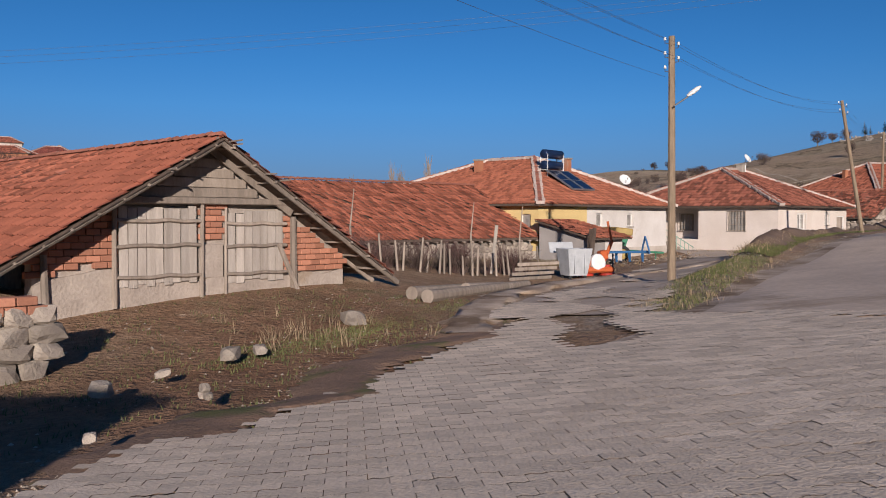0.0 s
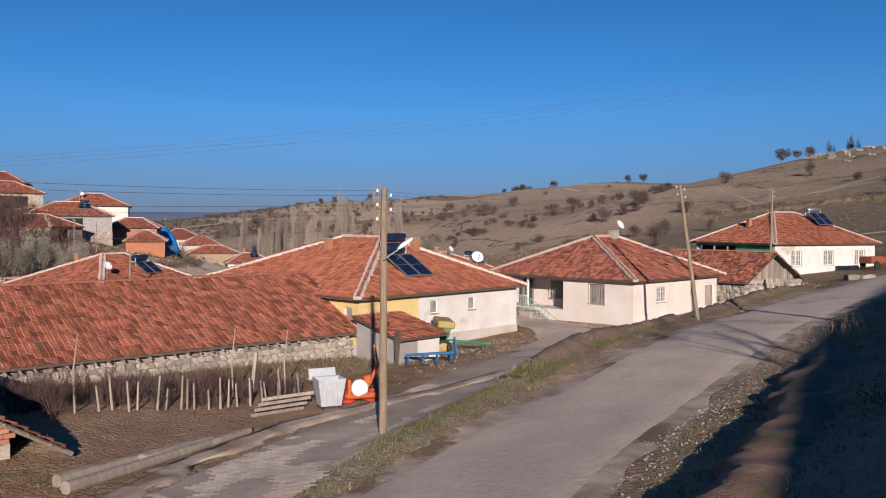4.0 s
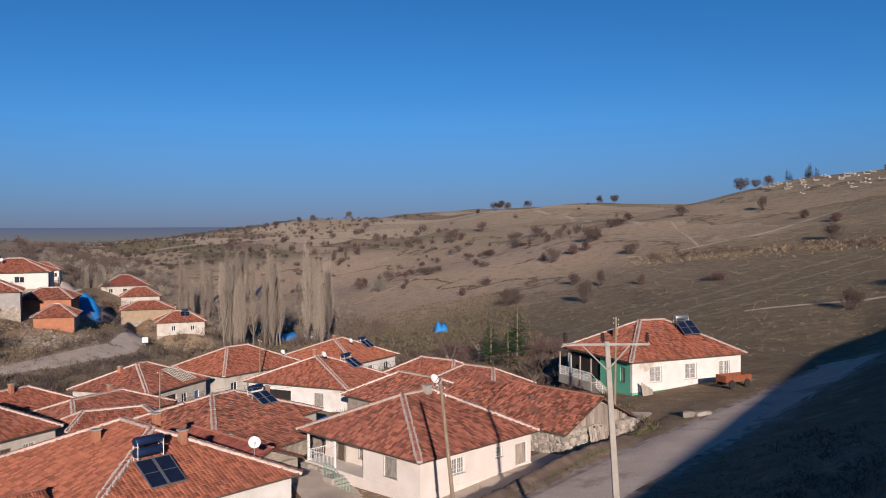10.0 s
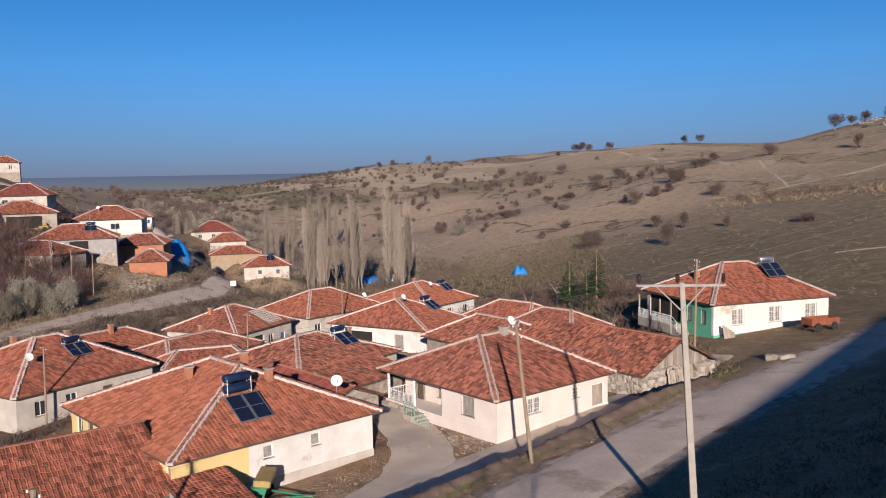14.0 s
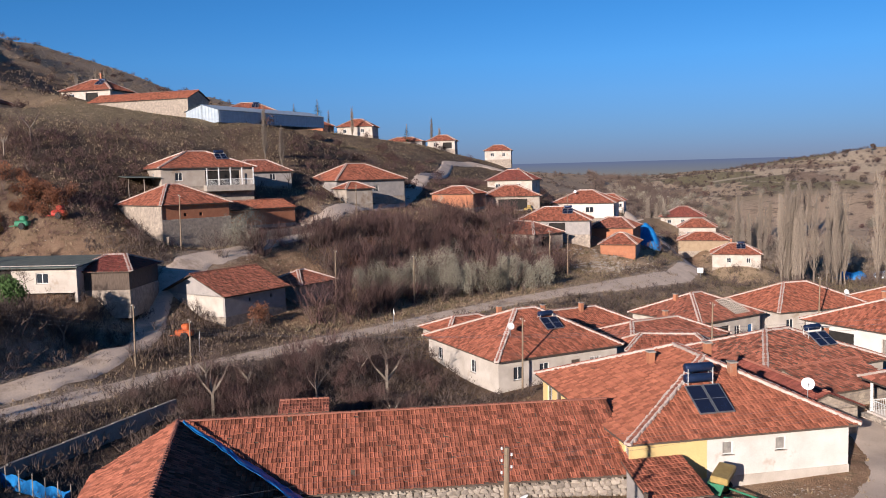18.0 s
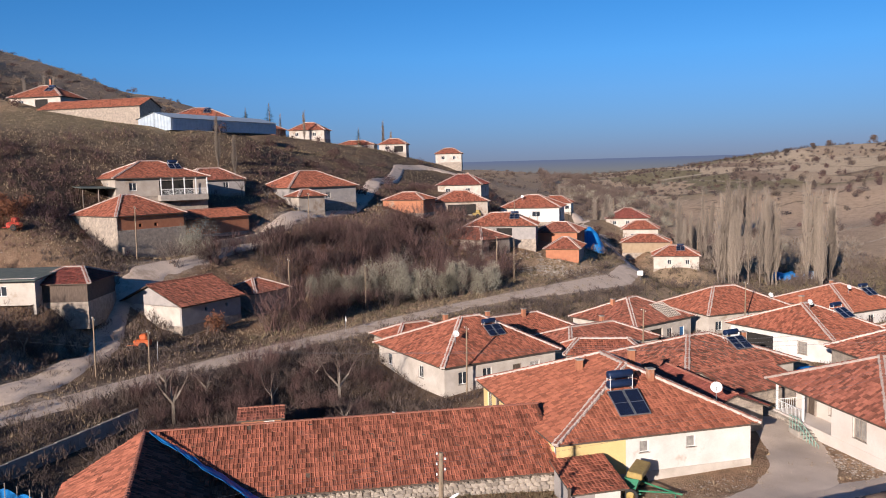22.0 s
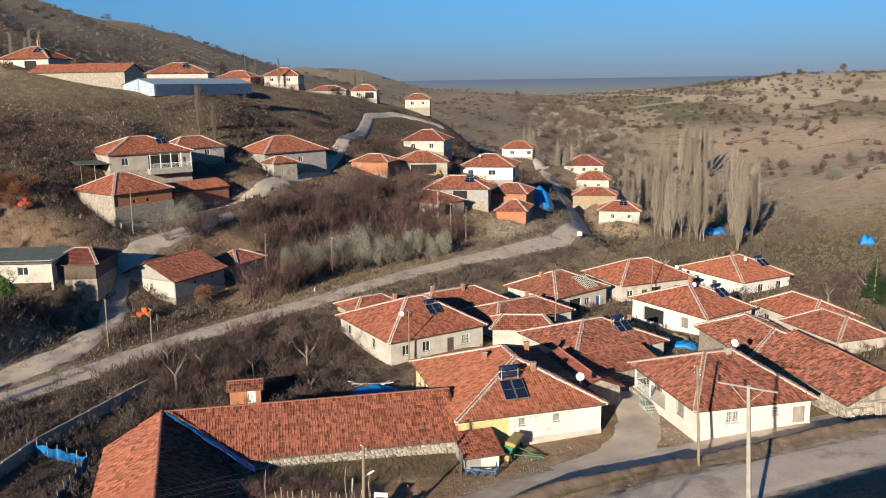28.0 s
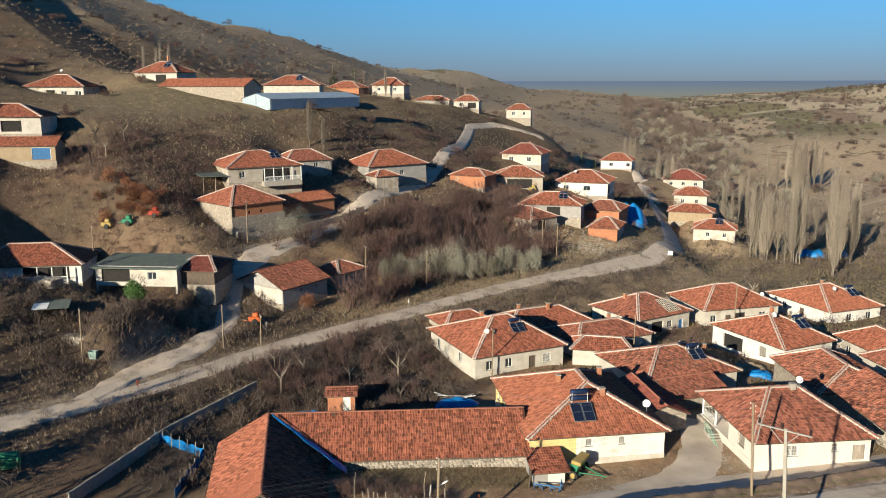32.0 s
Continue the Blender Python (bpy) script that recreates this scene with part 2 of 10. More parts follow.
LEAFG = mat("bright_conifer", (0.07, 0.13, 0.035), (0.045, 0.09, 0.025), 2, 0.8, 0.0, 20)
DRYG = mat("dry_grass", (0.36, 0.27, 0.17), (0.25, 0.185, 0.12), 2, 0.9, 0.0, 20, island=0.3)
GRASS = mat("green_grass", (0.13, 0.14, 0.05), (0.09, 0.10, 0.04), 2, 0.9, 0.0, 20, island=0.3)

# ---------------------------------------------------------------- helpers for meshes
def part(name, bm, material, parent=None, label=""):
    """Links a bmesh as one mesh object under a thing or a part."""
    me = bpy.data.meshes.new(name)
    bm.to_mesh(me)
    bm.free()
    me.materials.append(material)
    ob = new(name, me)
    ob.parent = parent
    return tagged(ob, label)


def lump(name, verts, faces, material, parent=None, label="", kind=""):
    """Links plain vertex and face lists as one mesh object."""
    me = bpy.data.meshes.new(name)
    me.from_pydata(verts, [], faces)
    me.update()
    me.materials.append(material)
    ob = new(name, me)
    ob.parent = parent
    return tagged(ob, label, kind=kind)


def thing(name, m, label, category, group="", kind=""):
    ob = new(name)
    ob.empty_display_size = 0.2
    ob.matrix_world = m
    return tagged(ob, label, category, group, kind)


def box(bm, x0, x1, y0, y1, z0, z1, m=None, bev=0.0):
    r = bmesh.ops.create_cube(bm, size=1.0)
    vs = r["verts"]
    for v in vs:
        v.co = Vector((x0 + (v.co.x + 0.5) * (x1 - x0), y0 + (v.co.y + 0.5) * (y1 - y0), z0 + (v.co.z + 0.5) * (z1 - z0)))
        if m is not None:
            v.co = m @ v.co
    if bev:
        es = list({e for v in vs for e in v.link_edges})
        bmesh.ops.bevel(bm, geom=es, offset=bev, segments=1, affect="EDGES")
    return bm


def boxed(*a, **k):
    return box(bmesh.new(), *a, **k)


def rod(bm, a, b, r0, r1=None, n=7, caps=True):
    """A tapered round bar from a to b."""
    a, b = Vector(a), Vector(b)
    r1 = r0 if r1 is None else r1
    m = Matrix.Translation((a + b) / 2) @ (b - a).to_track_quat("Z", "Y").to_matrix().to_4x4()
    bmesh.ops.create_cone(bm, cap_ends=caps, segments=n, radius1=r0, radius2=r1, depth=max((b - a).length, 1e-4), matrix=m)
    return bm


def rods(*segs, n=7):
    bm = bmesh.new()
    for s in segs:
        rod(bm, *s, n=n)
    return bm


def lathe(bm, prof, n=20, m=None):
    """A turned shape: prof is a list of (radius, height)."""
    rings = []
    for r, z in prof:
        ring = []
        for k in range(n):
            a = 2 * math.pi * k / n
            v = Vector((r * math.cos(a), r * math.sin(a), z))
            ring.append(bm.verts.new(m @ v if m is not None else v))
        rings.append(ring)
    for p, q in zip(rings, rings[1:]):
        for k in range(n):
            bm.faces.new((p[k], p[(k + 1) % n], q[(k + 1) % n], q[k]))
    return bm


# ---------------------------------------------------------------- the lie of the land
PADS = []


def interp(v, xs, ys):
    return np.interp(v, xs, ys)


def foot(y):
    """The line along the foot of the western slope, which the valley road follows."""
    return np.where(y < 150, -44.0, -44.0 - (y - 150) * 0.53)


def sstep(a, b, v):
    k = np.clip((v - a) / (b - a), 0, 1)
    return k * k * (3 - 2 * k)


def bare_land(x, y):
    x, y = np.asarray(x, float), np.asarray(y, float)
    xf = foot(y)
    w = x - xf
    s = -0.47 * (x - 20) + 0.88 * (y - 190)
    d = 0.88 * (x - 20) + 0.47 * (y - 190)
    plane = 1.2 + 0.09 * np.clip(x, -60, 70) - 0.0326 * np.clip(y, -15, 215)
    fall = interp(s, [100, 230, 350, 575, 900, 1300, 2000, 3500], [0, -3, 4, 6, 13, 9, 3, -5])
    fall = fall * sstep(-170, -70, d) + interp(s, [100, 400, 800, 1300, 2000, 3500], [0, -4, -15, -6, 16, 8]) * (1 - sstep(-170, -70, d))
    level = interp(y, [0, 50, 80, 150, 230, 320], [0.9, 0.0, 0.1, 0.4, -0.5, -3.0])
    k = sstep(9, 27, w)
    z = level * (1 - k) + plane * k
    z += fall
    west = interp(-w, [0, 10, 20, 41, 66, 100, 150, 300, 560, 1500], [0, 2.5, 8, 17, 28, 33, 45.7, 104.7, 75, 60])
    z += west * interp(y, [100, 132, 250, 450, 700, 1100, 1700], [1, 0.82, 0.79, 0.76, 0.68, 0.68, 0.05])
    crest = interp(s, [-300, 94, 170, 289, 464, 814, 1457, 2500, 4000], [67.8, 48, 38.2, 35.0, 33.0, 39.0, 24, 16, 14])
    rise = interp(d, [0, 60, 150, 250, 320, 700, 1600, 3000], [0, 0.16, 0.46, 0.86, 1.0, 0.98, 0.7, 0.4])
    z += crest * rise
    v = (x - 10.8) * 0.83 - (np.clip(y, -8, 400) - 12.3) * 0.56
    z += interp(v, [0.5, 3.5, 12, 21, 30, 43, 100, 300], [0, 0.6, 2.9, 7.5, 11.5, 16.2, 36, 45]) * (1 - sstep(20, 120, d))
    q = -(x + 44.6) * 0.92 - (y - 29) * 0.392
    u = -(x + 44.6) * 0.392 + (y - 29) * 0.92
    z += 4.6 * sstep(0.2, 5.2, q) * (1 - sstep(8, 21, q)) * sstep(9, 15, u) * (1 - sstep(24, 31, u))
    z += 4.0 * sstep(0.2, 3.4, q) * (1 - sstep(4.6, 8.0, q)) * sstep(1, 5, u) * (1 - sstep(9, 15, u))
    strip = (x - interp(y, [17.5, 22.5, 29, 36, 42.5, 47.5, 54, 62], [6.2, 8.6, 11.6, 15, 18.6, 22, 28, 36])) * 0.86
    z += 0.34 * np.exp(-((strip + 0.2) / 0.85) ** 2) * sstep(19, 25, y) * (1 - sstep(58, 64, y))
    far = sstep(60, 260, np.hypot(x - 5, y - 60))
    z += far * 2.2 * np.sin(x * 0.021 + 1.3 * np.sin(y * 0.013)) * np.sin(y * 0.017 + 0.8)
    z += far * 0.9 * np.sin(x * 0.06 + y * 0.045) * np.sin(y * 0.05 - x * 0.02)
    gully = np.abs(np.sin(s * 0.012 + 0.9 * np.sin(d * 0.011) + 0.4))
    z += np.clip(rise * 3.2, 0, 1) * (gully - 0.6) * 3.4 * far * (1 - sstep(260, 330, d) * 0.7)
    return z


def land(x, y):
    x, y = np.asarray(x, float), np.asarray(y, float)
    z = bare_land(x, y)
    if PADS:
        num, den = np.zeros_like(z), np.zeros_like(z)
        for px, py, r, dz in PADS:
            wgt = np.exp(-(((x - px) ** 2 + (y - py) ** 2) / (r * r)) ** 1.5)
            num += wgt * dz
            den += wgt
        # house pads fade out towards the valley road beyond the thicket
        off = np.abs(x - interp(y, [98, 119, 139.5, 160, 184, 216], [-36.4, -32.4, -30.0, -34.0, -46.0, -66.0]))
        z = z + num / np.maximum(den, 1.0) * (1 - sstep(105, 120, y) * (1 - sstep(200, 215, y)) * (1 - sstep(3.0, 9.0, off)))
    # the lane by the houses lies lower than the road, below an earth bank
    p = (interp(y, [31.6, 34.7, 38.8, 43.4, 48.6, 55.9, 60.5, 66.5, 76], [12.6, 14.4, 17.0, 20.3, 24.4, 30.4, 34.0, 39.0, 47.0]) - x) * 0.78
    return z - interp(y, [31, 36, 40, 44, 48, 52, 56, 60, 66, 72, 78], [0, 0.25, 0.55, 0.85, 0.95, 0.85, 0.7, 0.55, 0.4, 0.2, 0]) * sstep(0.0, 0.9, p) * (1 - sstep(11, 17, p))


def gz(x, y):
    return float(land(x, y))


def pad(x, y, r, z):
    PADS.append((x, y, r, z - float(bare_land(x, y))))


def axis(lo, hi, fine_lo, fine_hi, step, grow=1.09):
    a = list(np.arange(fine_lo, fine_hi + step / 2, step))
    s, v = step, fine_hi
    up = []
    while v < hi:
        s *= grow
        v += s
        up.append(v)
    s, v = step, fine_lo
    down = []
    while v > lo:
        s *= grow
        v -= s
        down.append(v)
    return np.array(down[::-1] + a + up)


def drape(name, line, width, material, dz=0.03, across=6, step=0.8, label="", ragged=0.45, parent=None):
    """A strip of paving that follows the land along a line."""
    pts = []
    for (ax, ay), (bx, by) in zip(line, line[1:]):
        n = max(1, int(math.hypot(bx - ax, by - ay) / step))
        pts += [(ax + (bx - ax) * i / n, ay + (by - ay) * i / n) for i in range(n)]
    pts.append(line[-1])
    pts = np.array(pts)
    for _ in range(6):
        pts[1:-1] = (pts[:-2] + 2 * pts[1:-1] + pts[2:]) / 4
    tan = np.gradient(pts, axis=0)
    tan /= np.linalg.norm(tan, axis=1)[:, None]
    nor = np.stack([tan[:, 1], -tan[:, 0]], 1)
    rng = np.random.default_rng(len(name) * 7 + len(pts))
    wl_, wr_ = rng.normal(0, ragged, len(pts) + 2), rng.normal(0, ragged, len(pts) + 2)
    wl_, wr_ = (wl_[:-2] + wl_[1:-1] + wl_[2:]) / 2, (wr_[:-2] + wr_[1:-1] + wr_[2:]) / 2
    verts, faces = [], []
    for i in range(len(pts)):
        for k in range(across + 1):
            f = k / across * 2 - 1
            half = width / 2 + (wl_[i] * 0.5 if f < 0 else wr_[i] * 0.5) * (abs(f) > 0.99)
            p = pts[i] + nor[i] * f * half
            verts.append((p[0], p[1], 0))
    va = np.array(verts)
    edge = np.tile([1.0 if k in (0, across) else 0.0 for k in range(across + 1)], len(pts))
    va[:, 2] = land(va[:, 0], va[:, 1]) + dz - edge * (dz + 0.05)
    for i in range(len(pts) - 1):
        for k in range(across):
            a = i * (across + 1) + k
            faces.append((a, a + 1, a + across + 2, a + across + 1))
    ob = lump(name, va.tolist(), faces, material, parent)
    for p in ob.data.polygons:
        p.use_smooth = True
    return tagged(ob, label, "road", kind="structure")

# ---------------------------------------------------------------- houses
def frame3(A, B, D):
    """Unit axes of a roof slope: along the eave, up the slope, out of it."""
    e = (B - A).normalized()
    s = (D - A) - e * ((D - A) @ e)
    s.normalize()
    n = e.cross(s)
    return e, s, n


TILE_PROF = ((0.0, 0.012), (0.22, 0.055), (0.45, 0.012), (1.0, 0.006))


def tiles_on(A, B, C, D, tw=0.24, tl=0.36, seed=1, mess=0.012, lost=0.0, sag=0.0, keep=None):
    """Vertex and face lists of the clay tiles on a slope A-B (eave) up to D-C (top)."""
    rng = random.Random(seed)
    e, s, n = frame3(A, B, D)
    le = (B - A).length
    hs = max((D - A) @ s, (C - A) @ s)
    du, cu = (D - A) @ e, (C - A) @ e
    V, Fc = [], []
    rows = max(1, int(round(hs / tl)))
    tl = hs / rows
    for r in range(rows):
        v0, v1 = r * tl, (r + 1) * tl + 0.05
        f = (r + 0.5) / rows
        lo, hi = du * f, le + (cu - le) * f
        k0, k1 = int(math.floor(lo / tw)), int(math.ceil(hi / tw))
        for k in range(k0, k1):
            u = k * tw
            if u + tw * 0.5 < lo or u + tw * 0.5 > hi:
                continue
            if keep and not keep(u + tw / 2, v0):
                continue
            if lost and rng.random() < lost:
                continue
            j, t1, t2 = rng.gauss(0, mess), rng.gauss(0, mess), rng.gauss(0, mess)
            dip = -0.25 * sag * math.sin(math.pi * f) * math.sin(math.pi * min(1, max(0, u / le)))
            if rng.random() < mess * 2:
                j += 0.05
                t1 += 0.06
            base = len(V)
            for p, h in TILE_PROF:
                V.append(A + e * (u + p * tw + t2) + s * (v0 + t1) + n * (h + 0.06 + j + dip))
            for p, h in TILE_PROF:
                V.append(A + e * (u + p * tw + t2) + s * (v1 + t1) + n * (h + 0.008 + dip))
            for p, h in TILE_PROF:
                V.append(A + e * (u + p * tw + t2) + s * (v0 + t1) + n * (h + 0.012 + j + dip))
            for q in range(3):
                Fc.append((base + q, base + q + 1, base + q + 5, base + q + 4))
                Fc.append((base + q + 1, base + q, base + q + 8, base + q + 9))
    return [tuple(v) for v in V], Fc


def wall_cells(length, h, holes):
    """Cuts the rectangle of a wall round its openings: yields x0, x1, z0, z1."""
    xs = sorted({0, length, *[q for o in holes for q in (o[0], o[1])]})
    for x0, x1 in zip(xs, xs[1:]):
        if x1 - x0 < 1e-4:
            continue
        mid = (x0 + x1) / 2
        cut = sorted((o[2], o[3]) for o in holes if o[0] < mid < o[1])
        z = 0.0
        for a, b in cut:
            if a > z + 1e-4:
                yield x0, x1, z, a
            z = b
        if h > z + 1e-4:
            yield x0, x1, z, h


def window(parent, m, w, h, style="plain", depth=0.22):
    """A window in an opening; m has x along the wall, y inwards, z up from the opening's lower corner."""
    fw = min(0.07, w * 0.09)
    bm = bmesh.new()
    y0, y1 = depth * 0.45, depth * 0.45 + 0.06
    box(bm, 0, fw, y0, y1, 0, h, m)
    box(bm, w - fw, w, y0, y1, 0, h, m)
    box(bm, fw, w - fw, y0, y1, 0, fw, m)
    box(bm, fw, w - fw, y0, y1, h - fw, h, m)
    if w > 0.8:
        box(bm, w / 2 - fw * 0.5, w / 2 + fw * 0.5, y0 + 0.004, y1 - 0.004, fw, h - fw, m)
    fr = part("window", bm, {"wood": DARKWOOD, "old": WOOD}.get(style, PVC), parent)
    part("pane", boxed(fw * 0.5, w - fw * 0.5, y0 + 0.02, y0 + 0.03, fw * 0.5, h - fw * 0.5, m), CURTAIN if style in ("bars", "old") or w < 0.8 else GLASS, fr)
    part("sill", boxed(-0.06, w + 0.06, -0.05, depth * 0.4, -0.05, 0.0, m), CONC, fr)
    if style in ("bars", "old"):
        bm = bmesh.new()
        nb = max(3, int(w / 0.2))
        for k in range(nb + 1):
            x = w * k / nb
            part("grille_bar", rods((m @ Vector((x, -0.04, -0.03)), m @ Vector((x, -0.04, h + 0.03)), 0.013), n=5), WOOD if style == "old" else PVC, fr)
        for z in (0.0, h * 0.33, h * 0.67, h):
            rod(bm, m @ Vector((-0.03, -0.04, z)), m @ Vector((w + 0.03, -0.04, z)), 0.011, n=5)
        part("window_grille", bm, {"old": WOOD}.get(style, PVC), fr)
    return fr


def door(parent, m, w, h, material=DARKWOOD, depth=0.22):
    bm = bmesh.new()
    nb = max(2, int(w / 0.16))
    box(bm, 0.02, w - 0.02, depth * 0.5 + 0.01, depth * 0.5 + 0.05, 0.02, h - 0.02, m)
    d = part("door", bm, material, parent)
    for k in range(nb):
        part("door_board", boxed(w * k / nb + 0.006, w * (k + 1) / nb - 0.006, depth * 0.5 - 0.012, depth * 0.5 + 0.009, 0.03, h - 0.03, m), material, d)
    part("door_handle", boxed(w * 0.84, w * 0.9, depth * 0.5 - 0.05, depth * 0.5, h * 0.48, h * 0.52, m), STEEL, d)
    bm = bmesh.new()
    for a, b in ((-0.02, 0.06), (w - 0.06, w + 0.02)):
        box(bm, a, b, 0.02, depth * 0.5 - 0.01, 0, h, m)
    box(bm, -0.02, w + 0.02, 0.02, depth * 0.5 - 0.01, h - 0.06, h + 0.02, m)
    part("door_frame", bm, PVC if material is not DARKWOOD else WOOD, d)
    return d


def cap_row(parent, a, b, size=0.36, mortar=True, single=False, seed=0):
    """Ridge caps along a line of the roof, each bedded in mortar."""
    a, b = Vector(a), Vector(b)
    n = max(2, int((b - a).length / size))
    rng = random.Random(seed)
    q = (b - a).to_track_quat("Y", "Z").to_matrix().to_4x4()
    step = (b - a).length / n

    def shape(bm, m, w=0.13, hh=0.10, l=size):
        pts = [(-w, 0), (-w * 0.75, hh * 0.7), (0, hh), (w * 0.75, hh * 0.7), (w, 0)]
        r0 = [bm.verts.new(m @ Vector((x, -l * 0.5, z + 0.02))) for x, z in pts]
        r1 = [bm.verts.new(m @ Vector((x * 0.85, l * 0.5, z * 0.85))) for x, z in pts]
        for i in range(4):
            bm.faces.new((r0[i], r0[i + 1], r1[i + 1], r1[i]))
        bm.faces.new(r0[::-1])
        bm.faces.new(r1)

    if mortar:
        bm = bmesh.new()
        for k in range(n * 2):
            p = a.lerp(b, (k + 0.5) / (n * 2))
            m = Matrix.Translation(p) @ q
            w = 0.2 + rng.uniform(-0.04, 0.06)
            box(bm, -w, w, -step * 0.27, step * 0.27, -0.05, 0.09 + rng.uniform(-0.015, 0.03), m)
        tagged(part("ridge_mortar", bm, MORTAR, parent), kind="stuff")
    if single:
        bm = bmesh.new()
        for k in range(n):
            shape(bm, Matrix.Translation(a.lerp(b, (k + 0.5) / n) + Vector((0, 0, 0.03))) @ q)
        tagged(part("ridge_capping", bm, CAP, parent), kind="stuff")
        return
    bm = bmesh.new()
    shape(bm, Matrix())
    me = bpy.data.meshes.new("ridge_cap")
    bm.to_mesh(me)
    bm.free()
    me.materials.append(CAP)
    for k in range(n):
        o = new("ridge_cap", me)
        o.parent = parent
        o.matrix_local = Matrix.Translation(a.lerp(b, (k + 0.5) / n) + Vector((0, 0, 0.045))) @ q @ pose(0, 0, 0, rng.uniform(-3, 3), 0, rng.uniform(-5, 5))


def hip_roof(parent, L, W, z, rz, rl, over, tile, tw, tl, off=(0, 0), caps=2, seed=1, mess=0.012, lost=0.0, gable=False, sag=0.0, underside=DARKWOOD):
    """A tiled roof on the eave rectangle L x W at height z: hipped with a ridge of length rl along x, or gabled."""
    hx, hy = L / 2 + over, W / 2 + over
    ox, oy = off
    if gable:
        rl, ox = 2 * hx, 0
    P = [Vector((-hx, -hy, z)), Vector((hx, -hy, z)), Vector((hx, hy, z)), Vector((-hx, hy, z))]
    r0, r1 = Vector((ox - rl / 2, oy, rz)), Vector((ox + rl / 2, oy, rz))
    slopes = [(P[0], P[1], r1, r0), (P[2], P[3], r0, r1)]
    if not gable:
        slopes += [(P[1], P[2], r1, r1), (P[3], P[0], r0, r0)]
    bm = bmesh.new()
    lo = [bm.verts.new(p) for p in P]
    lo2 = [bm.verts.new(p - Vector((0, 0, 0.09))) for p in P]
    a, b = bm.verts.new(r0), bm.verts.new(r1)
    bm.faces.new((lo[0], lo[1], b, a))
    bm.faces.new((lo[2], lo[3], a, b))
    if gable:
        a2, b2 = (bm.verts.new(r - Vector((0, 0, 0.09))) for r in (r0, r1))
        for q in ((lo2[1], lo2[0], a2, b2), (lo2[3], lo2[2], b2, a2), (lo[1], lo2[1], b2, b), (b, b2, lo2[2], lo[2]), (lo[3], lo2[3], a2, a), (a, a2, lo2[0], lo[0]), (lo[0], lo2[0], lo2[1], lo[1]), (lo[2], lo2[2], lo2[3], lo[3])):
            bm.faces.new(q)
    else:
        bm.faces.new((lo[1], lo[2], b))
        bm.faces.new((lo[3], lo[0], a))
        for i in range(4):
            bm.faces.new((lo[i], lo2[i], lo2[(i + 1) % 4], lo[(i + 1) % 4]))
        bm.faces.new(lo2)
    roof = part("roof", bm, underside, parent)
    for i, (A, B, C, D) in enumerate(slopes):
        V, Fc = tiles_on(A, B, C, D, tw, tl, seed * 10 + i, mess, lost, sag)
        if V:
            lump("roof_tiles", V, Fc, tile, roof, kind="stuff")
    if caps:
        one = caps == 1
        if rl > 0.5:
            cap_row(roof, r0 + Vector((0, 0, 0.05)), r1 + Vector((0, 0, 0.05)), single=one, seed=seed, mortar=not gable)
        if not gable:
            for p, q in ((P[0], r0), (P[1], r1), (P[2], r1), (P[3], r0)):
                cap_row(roof, p + Vector((0, 0, 0.04)), q + Vector((0, 0, 0.05)), single=one, seed=seed + 3)
    return roof


